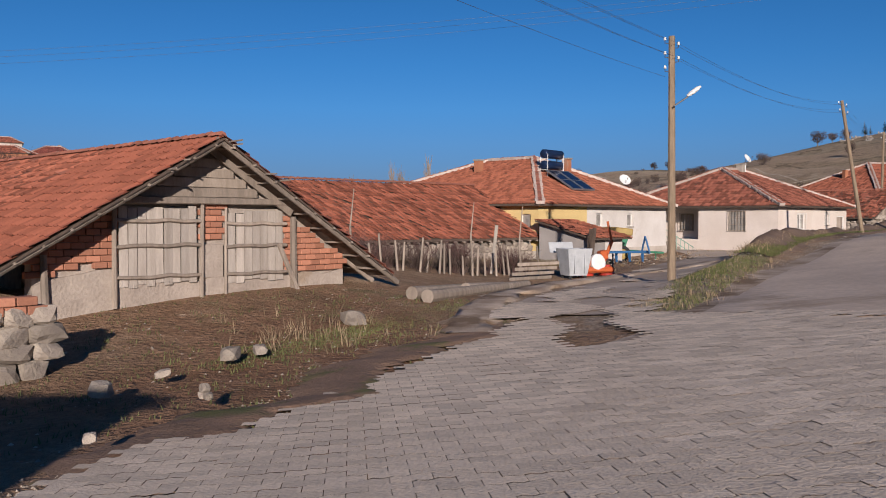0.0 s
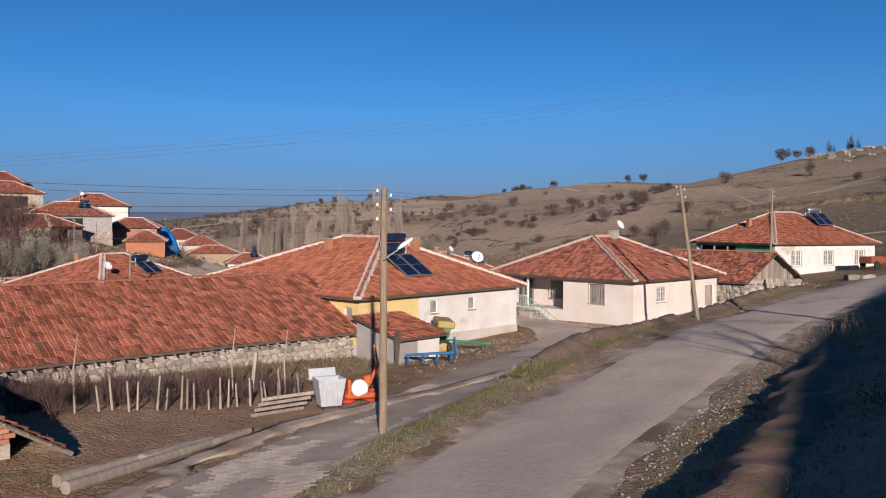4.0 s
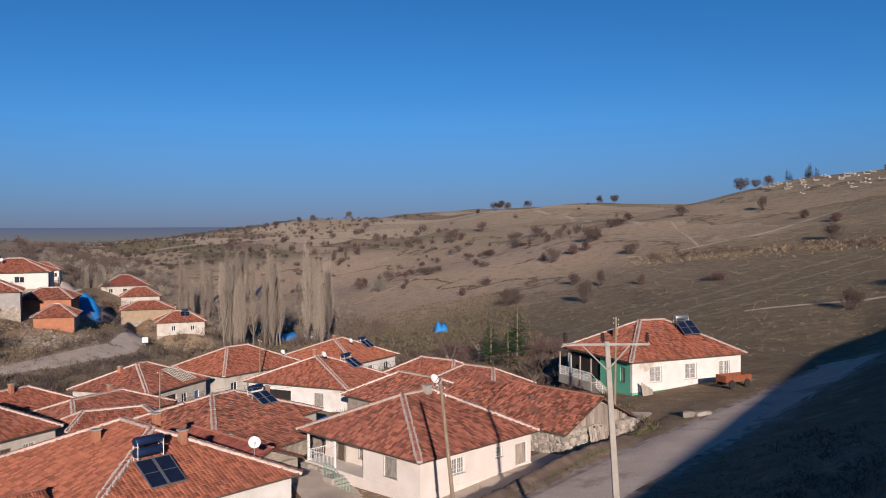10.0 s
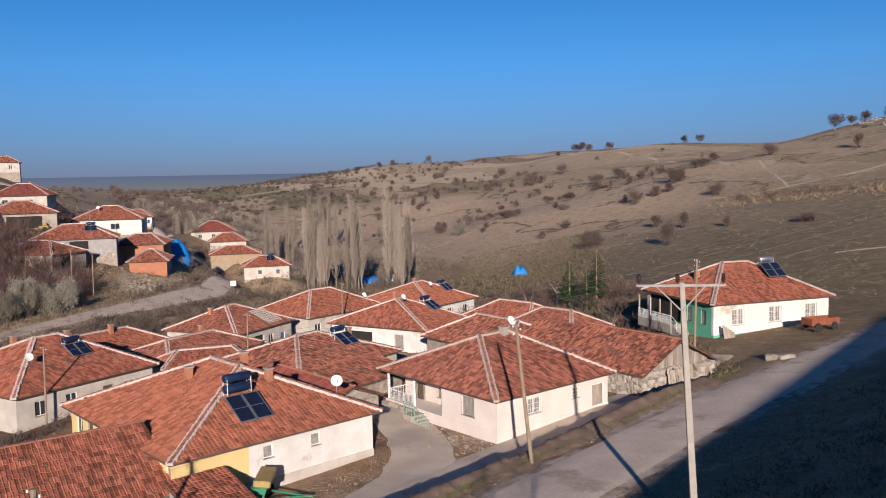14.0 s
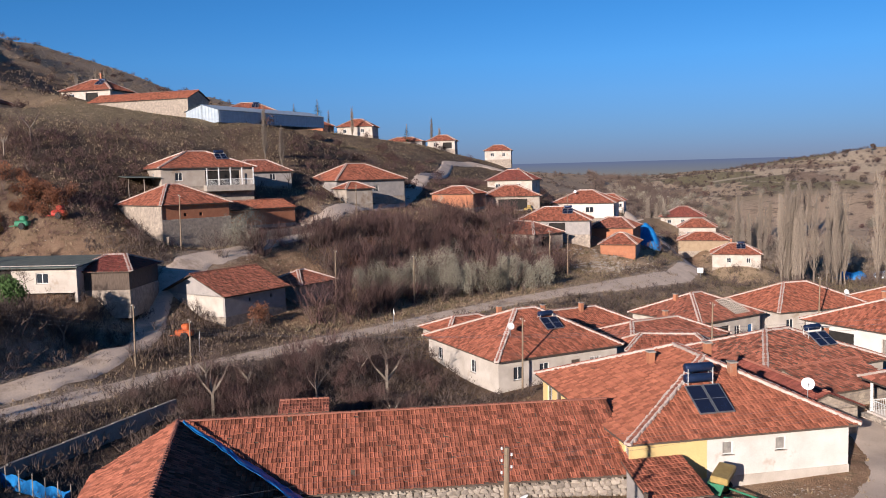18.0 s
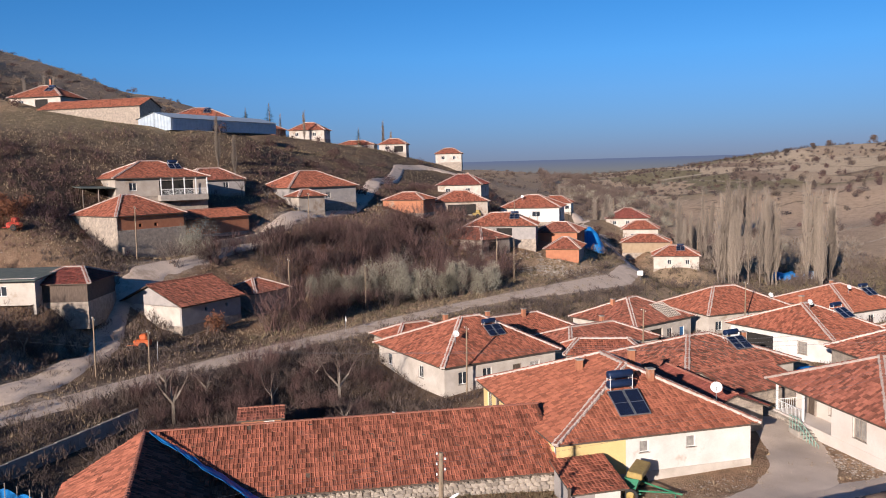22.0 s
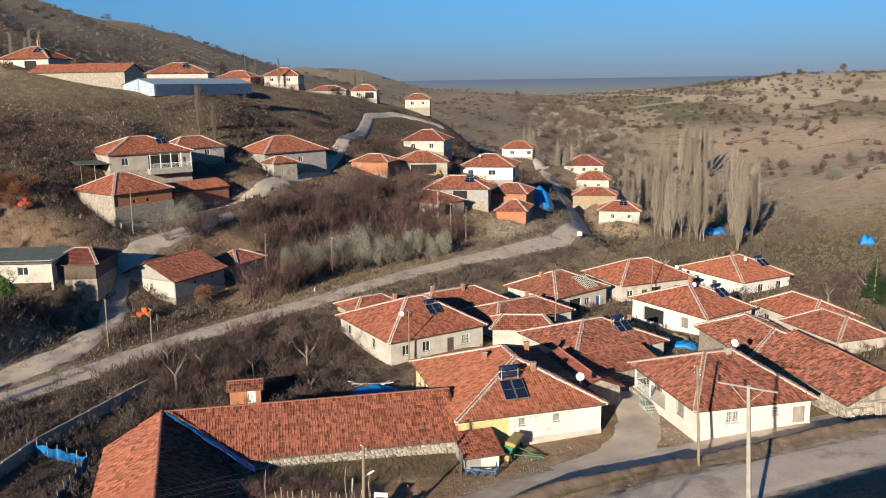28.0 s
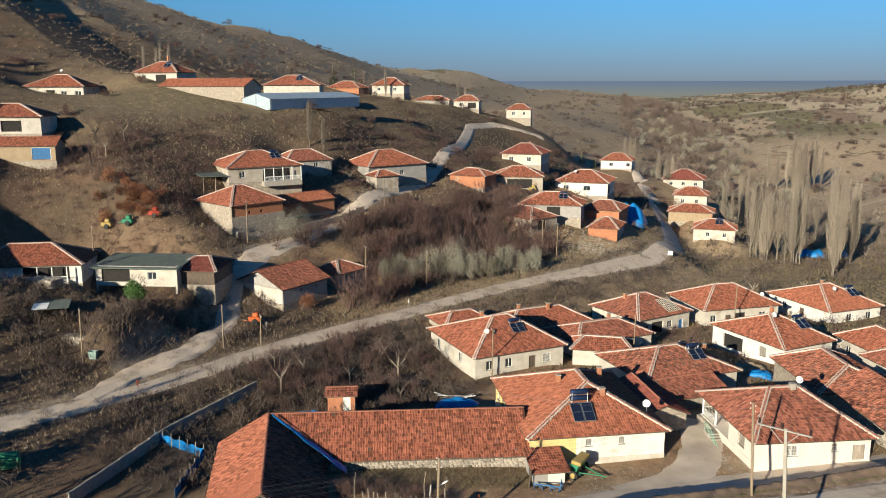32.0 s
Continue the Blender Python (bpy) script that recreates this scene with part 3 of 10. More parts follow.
def house(name, label, x, y, yaw, L, W, base, eave, ridge, wall=None, walls=None, tile=None, rl=3.0, over=0.5, tw=0.24, tl=0.36, holes=None, caps=1,
          mess=0.012, lost=0.0, gable=False, off=(0, 0), seed=None, category="house", group="", plinth=None, sag=0.0, deep=1.2, porch=None, thick=0.3, padded=True):
    """A house: four walls with openings, a plinth and a tiled roof. holes: side -> list of (kind, along, up, width, height)."""
    seed = seed if seed is not None else int(abs(x * 7 + y * 3)) + 1
    if padded:
        pad(x, y, max(L, W) * 0.85, base + (0.55 if x < -30 and ridge - eave > 1.0 else 0.0))
    wall = wall or WHITE
    h = eave - base
    deep = max(deep, 3.0) if x < -30 else deep
    T = thing(name, pose(x, y, base, 0, 0, yaw), label, category, group)
    ROOFS[T] = (L / 2 + over, W / 2 + over, h, ridge - base, rl, off)
    sides = {"s": (Vector((-L / 2, -W / 2, 0)), 0, L), "e": (Vector((L / 2, -W / 2, 0)), 90, W), "n": (Vector((L / 2, W / 2, 0)), 180, L), "w": (Vector((-L / 2, W / 2, 0)), 270, W)}
    for key, (o, a, ln) in sides.items():
        m = Matrix.Translation(o) @ pose(0, 0, 0, 0, 0, a)
        hs = [(p, p + w_, u, u + h_) for _, p, u, w_, h_ in (holes or {}).get(key, ())]
        bm = bmesh.new()
        a0, a1 = (0.0, ln) if key in "sn" else (thick, ln - thick)
        for x0, x1, z0, z1 in wall_cells(ln, h, hs):
            x0, x1 = max(x0, a0), min(x1, a1)
            if x1 > x0:
                box(bm, x0, x1, 0, thick, z0, z1, m)
        bmesh.ops.remove_doubles(bm, verts=bm.verts[:], dist=0.001)
        ob = part("wall", bm, (walls or {}).get(key, wall), T)
        for kind, p, u, w_, h_ in (holes or {}).get(key, ()):
            mm = m @ Matrix.Translation((p, 0, u))
            if kind.startswith("door"):
                door(T, mm, w_, h_, {"door": DARKWOOD, "door_blue": BLUEP, "door_white": PVC, "door_wood": WOOD, "door_green": GREENP}[kind])
            elif kind == "open":
                continue
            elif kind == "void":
                # a near-black panel closes the opening and paints the shade inside it
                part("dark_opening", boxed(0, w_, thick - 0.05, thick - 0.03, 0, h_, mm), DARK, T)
            else:
                window(T, mm, w_, h_, kind)
    bm = bmesh.new()
    box(bm, -L / 2 - 0.04, L / 2 + 0.04, -W / 2 - 0.04, W / 2 + 0.04, -deep, 0.18 if plinth else -0.02)
    part("plinth", bm, plinth or STONEW, T)
    part("ceiling", boxed(-L / 2 + thick, L / 2 - thick, -W / 2 + thick, W / 2 - thick, h - 0.12, h - 0.02), WOOD, T)
    hip_roof(T, L, W, h, ridge - base, rl, over, tile or TILE, tw, tl, off, caps, seed, mess, lost, gable, sag)
    if gable:
        bm = bmesh.new()
        he = h + (ridge - eave) * over / (W / 2 + over) - 0.16
        for sx in (-1, 1):
            xx = sx * (L / 2 - thick / 2)
            vs = []
            for dx in (-thick / 2, thick / 2):
                vs.append([bm.verts.new((xx + dx, -W / 2, h - 0.1)), bm.verts.new((xx + dx, W / 2, h - 0.1)), bm.verts.new((xx + dx, W / 2, he)), bm.verts.new((xx + dx, 0, ridge - base - 0.16)), bm.verts.new((xx + dx, -W / 2, he))])
            bm.faces.new(vs[0][::-1])
            bm.faces.new(vs[1])
            for i in range(5):
                bm.faces.new((vs[0][i], vs[0][(i + 1) % 5], vs[1][(i + 1) % 5], vs[1][i]))
        part("gable_wall", bm, (walls or {}).get("e", wall), T)
    return T


ROOFS = {}


def roof_z(T, x, y):
    """Height of the hipped roof of a house over its base at a place in its own axes."""
    hx, hy, z, rz, rl, (ox, oy) = ROOFS[T]
    fy = (hy + y) / (hy + oy) if y < oy else (hy - y) / (hy - oy)
    fx = (hx - x) / (hx - ox - rl / 2) if x > ox else (hx + x) / (hx + ox - rl / 2)
    return z + (rz - z) * max(0.0, min(1.0, fx, fy))


def chimney(parent, x, y, z0, h, material=BRICKW, w=0.42):
    c = part("chimney", boxed(x - w / 2, x + w / 2, y - w / 2, y + w / 2, z0, z0 + h, bev=0.02), material, parent)
    part("chimney_top", boxed(x - w * 0.6, x + w * 0.6, y - w * 0.6, y + w * 0.6, z0 + h, z0 + h + 0.08), CONC, c)
    return c


def solar_heater(m, tanks=2, label="rooftop solar water heater with two dark collectors and blue tanks", w=1.0, h=1.9, tank=None, tilt=24):
    """A rooftop water heater: tilted collectors in front of a rack that carries the tanks. m: x along, y towards the back, z up."""
    T = thing("solar_water_heater", m, label, "solar heater", "rooftop water heaters")
    c, s = math.cos(radians(tilt)), math.sin(radians(tilt))
    rot = pose(0, 0, 0.12, tilt, 0, 0)
    for k in (-1, 0):
        x0 = k * (w + 0.06) + 0.03
        f = bmesh.new()
        box(f, x0, x0 + 0.05, 0, h, 0, 0.09, rot)
        box(f, x0 + w - 0.05, x0 + w, 0, h, 0, 0.09, rot)
        box(f, x0 + 0.05, x0 + w - 0.05, 0, 0.05, 0, 0.09, rot)
        box(f, x0 + 0.05, x0 + w - 0.05, h - 0.05, h, 0, 0.09, rot)
        box(f, x0 + 0.05, x0 + w - 0.05, h / 2 - 0.012, h / 2 + 0.012, 0.05, 0.088, rot)
        cf = part("collector", f, GALV, T)
        part("glass", boxed(x0 + 0.04, x0 + w - 0.04, 0.04, h - 0.04, 0.03, 0.07, rot), SOLAR, cf)
    top = h * s + 0.12
    by = h * c + 0.1
    bm = bmesh.new()
    hh = top + 0.35 + 0.62 * (tanks - 1)
    for x in (-w * 0.75, w * 0.75):
        for yy in (by, by + 0.5):
            part("rack_leg", rods(((x, yy, -0.25), (x, yy, hh), 0.022), n=5), WPAINT, T)
        part("rack_brace", rods(((x, by, 0.1), (x, by + 0.5, top), 0.015), n=5), WPAINT, T)
        for t in range(tanks):
            part("rack_rail", rods(((x, by, top + 0.1 + 0.62 * t), (x, by + 0.5, top + 0.1 + 0.62 * t), 0.02), n=5), WPAINT, T)
    bm.free()
    for t in range(tanks):
        zc = top + 0.37 + 0.62 * t
        mm = Matrix.Translation((0, by + 0.25, zc)) @ pose(0, 0, 0, 0, 90, 0)
        bm = bmesh.new()
        lathe(bm, [(0.0, -w * 0.85), (0.2, -w * 0.85), (0.25, -w * 0.8), (0.25, w * 0.8), (0.2, w * 0.85), (0.0, w * 0.85)], 16, mm)
        o = part("tank", bm, tank or TANK, T)
        for p in o.data.polygons:
            p.use_smooth = True
    part("pipe", rods(((w * 0.78, by, 0.1), (w * 0.78, by + 0.1, hh), 0.014)), WPAINT, T)
    return T


def dish(m, r=0.42):
    """A satellite dish on a bent arm; m: y is where it looks."""
    T = thing("satellite_dish", m, "white round satellite dish on a short bracket", "dish", "satellite dishes")
    prof = [(0.001, 0.0)] + [(r * k / 6, 0.28 * (r * k / 6) ** 2 / r) for k in range(1, 7)] + [(r * 0.99, 0.28 * r + 0.015)] + [(r * k / 6, 0.28 * (r * k / 6) ** 2 / r + 0.015) for k in range(5, 0, -1)]
    bm = bmesh.new()
    lathe(bm, prof, 20, pose(0, 0, 0.75, -58, 0, 0))
    o = part("bowl", bm, WPAINT, T)
    for p in o.data.polygons:
        p.use_smooth = True
    part("mast", rods(((0, -0.08, -0.3), (0, -0.08, 0.72), 0.022)), GALV, T)
    part("feed_arm", rods(((0, 0, 0.45), (0, 0.42, 0.85), 0.012), ((0, 0.38, 0.85), (0, 0.46, 0.9), 0.03)), STEEL, T)
    return T

# ---------------------------------------------------------------- houses by the lane
B_, P_ = "bars", "plain"
yellow_house = house("yellow_house", "long low house, yellow and white plaster, red tiled hip roof", 4.5, 51.4, 138, 15.1, 12.6, 1.0, 3.5, 6.35, WHITE, {"n": YELLOW}, TILE_NEW, 3.6, 0.45, caps=2, off=(-0.2, -0.6),
                     holes={"w": [(P_, 5.1, 1.35, 0.62, 0.72), (P_, 8.2, 1.35, 0.62, 0.72)], "n": [(P_, 0.9, 0.75, 1.1, 1.35), ("door", 2.9, 0.1, 0.9, 2.0), (P_, 5.0, 0.95, 1.2, 1.2), (P_, 11.0, 1.25, 1.2, 0.9), (P_, 14.0, 1.3, 0.62, 0.7)]}, plinth=WHITE2, mess=0.004)
porch_house = house("porch_house", "pale pink plastered house with barred windows and porch", 21.4, 61.3, 45, 10.7, 11.9, 1.25, 3.62, 6.3, CREAM, None, TILE_OLD, 2.8, 0.45, caps=2, mess=0.008,
                    holes={"s": [(B_, 2.7, 0.85, 1.25, 1.05), (B_, 7.0, 1.15, 0.7, 0.75), ("door_wood", 9.0, 0.25, 1.3, 1.5)], "n": [("open", 8.3, 0.0, 2.4, 2.2)], "w": [("open", 0.0, 0.0, 6.4, 2.2), ("old", 8.5, 0.75, 1.25, 1.3)]}, plinth=CREAM, deep=1.9)
green_house = house("green_house", "white and green plastered house with barred windows", 44.7, 88.0, 24, 13.2, 11.1, 2.3, 5.4, 8.5, WHITE, {"w": GREEN}, TILE, 3.0, 0.45, caps=1, mess=0.006,
                    holes={"s": [(B_, 2.0, 1.0, 1.4, 1.5), (B_, 6.2, 1.0, 1.4, 1.5), (B_, 10.4, 1.0, 1.4, 1.5)], "w": [("void", 0.3, 0.5, 5.6, 2.3), ("wood", 7.0, 1.0, 0.75, 1.35), ("wood", 9.2, 1.0, 0.75, 1.35)]}, plinth=GREEN, deep=1.5)
house("stone_barn", "low rubble barn joined to the older barn", 27.6, 74.8, -48, 7.0, 7.8, 0.9, 2.6, 4.5, STONEW, None, TILE_BARN, 3, 0.5, gable=True, mess=0.025, sag=0.12, category="barn")
gable_barn = house("stone_barn", "old rubble stone barn with a mossy red tile roof", 32.15, 68.8, -48, 8.4, 7.6, 1.3, 2.9, 5.0, STONEW, None, TILE_BARN, 3, 0.6, gable=True, mess=0.03, sag=0.12, category="barn", holes={"e": [("door_wood", 4.0, 0.0, 1.5, 1.6)]}, deep=1.8)
house("stone_barn", "sagging stone barn with an old tile roof", 21.0, 80.6, -48, 11.4, 8.4, -0.4, 2.2, 4.2, STONEW, None, TILE_BARN, 6, 0.5, mess=0.03, sag=0.15, category="barn")
house("low_house", "dusty white low house with a red tile hip roof", -18.4, 69.6, 64, 12.7, 13.6, -1.4, 1.5, 4.6, WHITE2, None, TILE, 2.2, 0.45, caps=1, off=(0.4, -0.6),
      holes={"s": [(P_, 1.5, 1.0, 1.0, 1.2), (P_, 4.2, 1.0, 1.0, 1.2), ("door", 7.6, 0.1, 1.0, 2.0), (B_, 9.6, 0.9, 1.2, 1.2)], "w": [(P_, 2, 1, 1, 1.2), (P_, 8.6, 1, 1, 1.2)]})
house("annex", "small tiled annex behind the low house", -28.5, 75.0, 64, 7.5, 6.0, -1.2, 0.9, 2.2, DULLW, None, TILE, 3, 0.4, caps=1, category="annex")
house("annex", "tiled outbuilding roof with brick chimney", -20.0, 82.5, 64, 13, 7.0, -1.8, 0.8, 2.5, WHITE2, None, TILE, 7, 0.4, caps=1, category="annex")
house("annex", "low tiled outbuilding in the yard", -10.6, 83.6, 64, 12, 8.0, -2.1, 0.5, 2.0, WHITE2, None, TILE_OLD, 6, 0.4, caps=1, category="annex", lost=0.004)
house("annex", "low tiled outbuilding beside the yard", -6.6, 77.4, 28, 7.5, 5.0, -1.6, 0.8, 1.9, WHITE2, None, TILE, 5, 0.35, caps=1, category="annex")
damaged = house("damaged_house", "whitewashed house with a half-stripped tile roof", -12.0, 99.2, 71, 10.7, 10.1, -2.7, 0.3, 2.7, WHITE2, None, TILE_OLD, 1.6, 0.45, caps=1, lost=0.02, mess=0.02,
      holes={"s": [("door", 1.2, 0, 0.9, 1.9), ("void", 2.8, 0.4, 2.4, 1.8), (P_, 6.0, 0.9, 1.0, 1.1), ("door_blue", 8.4, 0, 0.9, 1.9)], "w": [(P_, 2, 1, 0.8, 1), (P_, 7, 1, 0.8, 1)]})
house("low_house", "white house with dark doorways and a red tile hip roof", -4.2, 112.8, 54, 13.0, 10.6, -2.7, 0.2, 2.8, WHITE2, None, TILE, 3.4, 0.45, caps=1,
      holes={"s": [(P_, 1.0, 0.8, 1.0, 1.2), ("door", 3.6, 0, 1.0, 1.9), ("void", 5.2, 0.3, 2.0, 1.8), (P_, 9.6, 0.8, 1.2, 1.2)], "w": [(P_, 3, 1, 1, 1.1)]})
house("low_house", "bright white house with a red tile hip roof", 9.3, 95.0, 65, 8.6, 12.6, -1.4, 1.5, 4.0, WHITE, None, TILE, 1.0, 0.45, caps=1,
      holes={"s": [("old", 2.2, 0.9, 1.1, 1.3), ("wood", 6.0, 0.9, 1.0, 1.2)], "w": [("old", 8.6, 0.9, 1.1, 1.3), ("void", 2.0, 0.3, 3.6, 1.9)]})
house("low_house", "white house with a red tile hip roof below the fields", 7.5, 126.5, 60, 10.4, 13.4, -3.4, -0.6, 2.0, WHITE, None, TILE_NEW, 2.0, 0.45, caps=1,
      holes={"s": [(P_, 3.4, 0.9, 1.1, 1.2), (P_, 7.4, 0.9, 1.1, 1.2)], "w": [(P_, 3, 1, 1, 1.1), ("door", 7, 0, 1, 2)]})
house("old_house", "old house under a sunken moss-stained tile roof", 4.6, 72.4, 60, 12.0, 10.4, -0.4, 2.2, 4.2, WHITE2, None, TILE_BARN, 2.4, 0.45, caps=1, lost=0.002, mess=0.03, sag=0.14,
      holes={"s": [("void", 1.0, 0.1, 1.6, 1.9), (P_, 6, 0.8, 0.9, 1.0)]})
house("old_barn", "low old barn with a dark tile roof", 9.4, 66.6, 60, 6.6, 6.0, 0.4, 2.0, 3.1, STONEW, None, TILE_OLD, 4, 0.4, gable=True, mess=0.025, lost=0.006, sag=0.1, category="barn")
house("maroon_roof_house", "narrow house under a dark maroon tile roof", 8.7, 59.1, 138, 9.0, 4.4, 0.9, 2.7, 3.7, STONEW, None, TILE_DARK, 3, 0.3, gable=True, mess=0.004)
house("low_house", "small house among bare bushes with a tile roof", 22.5, 101.0, -40, 10.5, 7.6, -2.0, 0.8, 2.7, WHITE2, None, TILE, 5, 0.4, caps=1, holes={"s": [(P_, 2, 0.9, 1, 1.1)]})
house("low_house", "small house with a rounded worn tile roof", 27.0, 92.5, -40, 9.0, 6.8, -1.0, 1.3, 3.1, WHITE2, None, TILE_OLD, 4, 0.4, caps=1, mess=0.02)

# ---------------------------------------------------------------- houses on the western slope
hill_porch_house = house("hill_house", "two-part house with porch and a wide tile roof", -86.5, 84.0, 70, 14.0, 12.0, 16.6, 19.4, 22.0, DULLW, None, TILE, 3, 0.5, holes={"s": [("void", 6.5, 0.1, 5.4, 2.2), (P_, 2.0, 0.9, 1.1, 1.2)], "w": [(P_, 2, 1, 1, 1.1), (P_, 7, 1, 1, 1.1)]}, tw=0.28, tl=0.4)
house("hill_house", "tile-roofed house behind bare poplars", -93.5, 102.0, 70, 10.0, 8.0, 16.2, 18.7, 20.8, GREYW, None, TILE_OLD, 4, 0.4, holes={"s": [(P_, 2, 1, 1, 1.1), (P_, 6, 1, 1, 1.1)]}, tw=0.28, tl=0.4)
house("hill_house", "large dim-walled house with a broad tile roof", -87.0, 121.0, 75, 15.0, 11.0, 13.6, 16.8, 19.9, GREYW, None, TILE, 4, 0.5, holes={"s": [("door", 3, 0, 1, 2), (P_, 8, 1, 1, 1.1)], "w": [(P_, 4, 1, 1, 1.1)]}, tw=0.28, tl=0.4)
house("lean_to", "small tile-roofed lean-to at the house corner", -79.6, 112.2, 75, 5.4, 4.4, 12.6, 15.3, 16.5, DULLW, None, TILE, 1.5, 0.4, tw=0.28, tl=0.4, category="annex")
brick_house = house("brick_stone_house", "brick upper storey on rubble stone under a tile roof", -77.2, 73.0, 86, 10.4, 11.4, 9.7, 14.3, 17.0, BRICKW, {"w": STONEW}, TILE, 2.0, 0.4, tw=0.28, tl=0.4, plinth=STONEW, deep=2.0, holes={"s": [("void", 3.2, 3.0, 0.5, 0.45), ("void", 5.6, 3.0, 0.5, 0.45)]})
for side in (("s", 10.4, 0), ("e", 11.4, 90), ("w", 11.4, 270)):
    half = (11.4 if side[0] == "s" else 10.4) / 2
    m_ = pose(0, 0, 0, 0, 0, side[2])
    part("stone_facing", boxed(-side[1] / 2 - 0.12, side[1] / 2 + 0.12, -half - 0.16, -half - 0.004, -1.2, 4.5 if side[0] == "w" else 2.7, m=m_, bev=0.02), STONEW, brick_house, "pale rubble masonry")
house("brick_shed", "low brick shed with a single tile roof", -77.0, 86.8, 86, 11.5, 6.4, 10.6, 13.0, 14.2, BRICKW, None, TILE_NEW, 5, 0.3, gable=True, tw=0.28, tl=0.4, category="shed")
house("stone_shed", "rubble shed with a maroon tile roof by the track", -55.6, 64.4, 95, 9.6, 9.8, 2.4, 4.7, 7.0, GREYW, {"w": WHITE2}, TILE_OLD, 3, 0.5, gable=True, mess=0.02, category="shed", holes={"s": [("void", 3.6, 1.3, 0.4, 0.4), ("void", 7.0, 1.3, 0.4, 0.4)]})
house("stone_shed", "small hipped rubble shed beside the track", -56.2, 77.0, 95, 6.4, 5.6, 1.9, 4.1, 5.6, STONEW, None, TILE_OLD, 1.2, 0.4, mess=0.012, category="shed")
house("farm_house", "white farmhouse with porch and red tile hip roof", -83.6, 39.0, 48, 16.5, 9.5, 5.2, 8.3, 10.8, WHITE, None, TILE, 6, 0.5, holes={"s": [("void", 8.2, 0.8, 6.6, 2.0), (P_, 1.5, 1.2, 1.2, 1.2), ("door_white", 4.5, 0.6, 1.0, 2.1)]}, plinth=STONEW)
house("hill_house", "white hill house with porch and tile roof", -159.4, 83.5, 40, 14, 10, 30.8, 34.0, 36.8, WHITE2, None, TILE, 3, 0.5, holes={"s": [(P_, 2, 1, 1.4, 1.2), ("void", 5, 0.2, 2.2, 2.2), (P_, 8.6, 1, 1.4, 1.2), (P_, 12, 1, 1.4, 1.2)]}, tw=0.32, tl=0.5, plinth=STONEW, deep=2.5)
house("hill_house", "house with blue door under a tile roof", -120.9, 53.7, 48, 14, 10, 25.6, 28.7, 31.0, WHITE2, None, TILE, 4, 0.5, holes={"s": [("door_blue", 4.5, 0.1, 1.1, 2.1), ("void", 7.0, 0.4, 3.6, 2.0), (P_, 1.5, 1, 1.2, 1.2)]}, tw=0.32, tl=0.5)
house("long_shed", "long mud-walled shed with bright tile roof", -109.2, 49.2, 48, 15, 6.0, 21.4, 24.0, 25.4, mat("mud_wall", (0.36, 0.27, 0.18), (0.29, 0.21, 0.14), 1.0, 0.92, 0.3, 20), None, TILE_NEW, 5, 0.3, gable=True, tw=0.3, tl=0.45, category="shed", holes={"s": [("door_blue", 11.0, 0.2, 3.2, 2.1), ("void", 4, 1.1, 0.5, 0.4)]})
house("hill_house", "white and red roofed house on the upper slope", -150.0, 106.0, 25, 12, 9, 34.6, 37.4, 40.2, WHITE2, None, TILE, 3, 0.5, tw=0.32, tl=0.5, holes={"s": [(P_, 2, 1, 1.2, 1.2), ("void", 6, 0.3, 3, 2)]})
house("stone_barn", "long rubble barn with a bright tile roof", -131.5, 106.2, 20, 24, 7.5, 30.8, 34.0, 35.8, STONEW, None, TILE_NEW, 5, 0.3, gable=True, tw=0.32, tl=0.5, category="barn", deep=2.5)
house("hill_house", "low tile-roofed house above the tin shed", -147.0, 146.0, 40, 16, 9, 32.0, 34.2, 37.0, WHITE2, None, TILE, 4, 0.5, tw=0.32, tl=0.5)
house("brick_house", "brick house with a tile roof on the ridge", -166.0, 186.0, 20, 12, 8, 30.5, 33.2, 35.4, BRICKW, None, TILE, 4, 0.4, tw=0.34, tl=0.55, holes={"s": [(P_, 3, 1, 1, 1.1)]})
house("hill_house", "white house with a tile roof on the ridge", -172.0, 214.0, 30, 12, 10, 31.0, 34.0, 36.8, WHITE2, None, TILE, 3, 0.5, tw=0.34, tl=0.55, holes={"s": [(P_, 2, 1, 1.2, 1.2), (P_, 8, 1, 1.2, 1.2)]})
house("grey_house", "grey rendered house with a tile roof on the slope", -158.0, 222.0, 30, 13, 8, 25.6, 28.6, 30.2, GREYW, None, TILE, 5, 0.4, tw=0.34, tl=0.55, holes={"s": [("void", k, 1.4, 0.7, 0.5) for k in (1.6, 4.6, 7.6, 10.6)]})
house("hill_house", "small white house with a tile roof", -145.0, 226.0, 30, 9, 8, 25.6, 28.4, 30.4, WHITE2, None, TILE, 3, 0.4, tw=0.34, tl=0.55, holes={"s": [(P_, 2, 1, 1.2, 1.2), ("void", 5, 0.2, 3, 2)]})
house("hill_house", "small white house beyond the bend of the track", -136.0, 246.0, 30, 9, 8, 22.0, 25.0, 27.0, WHITE2, None, TILE, 3, 0.4, tw=0.34, tl=0.55, holes={"s": [(P_, 2, 1, 1.2, 1.2), (P_, 6, 1, 1, 1.2)]})

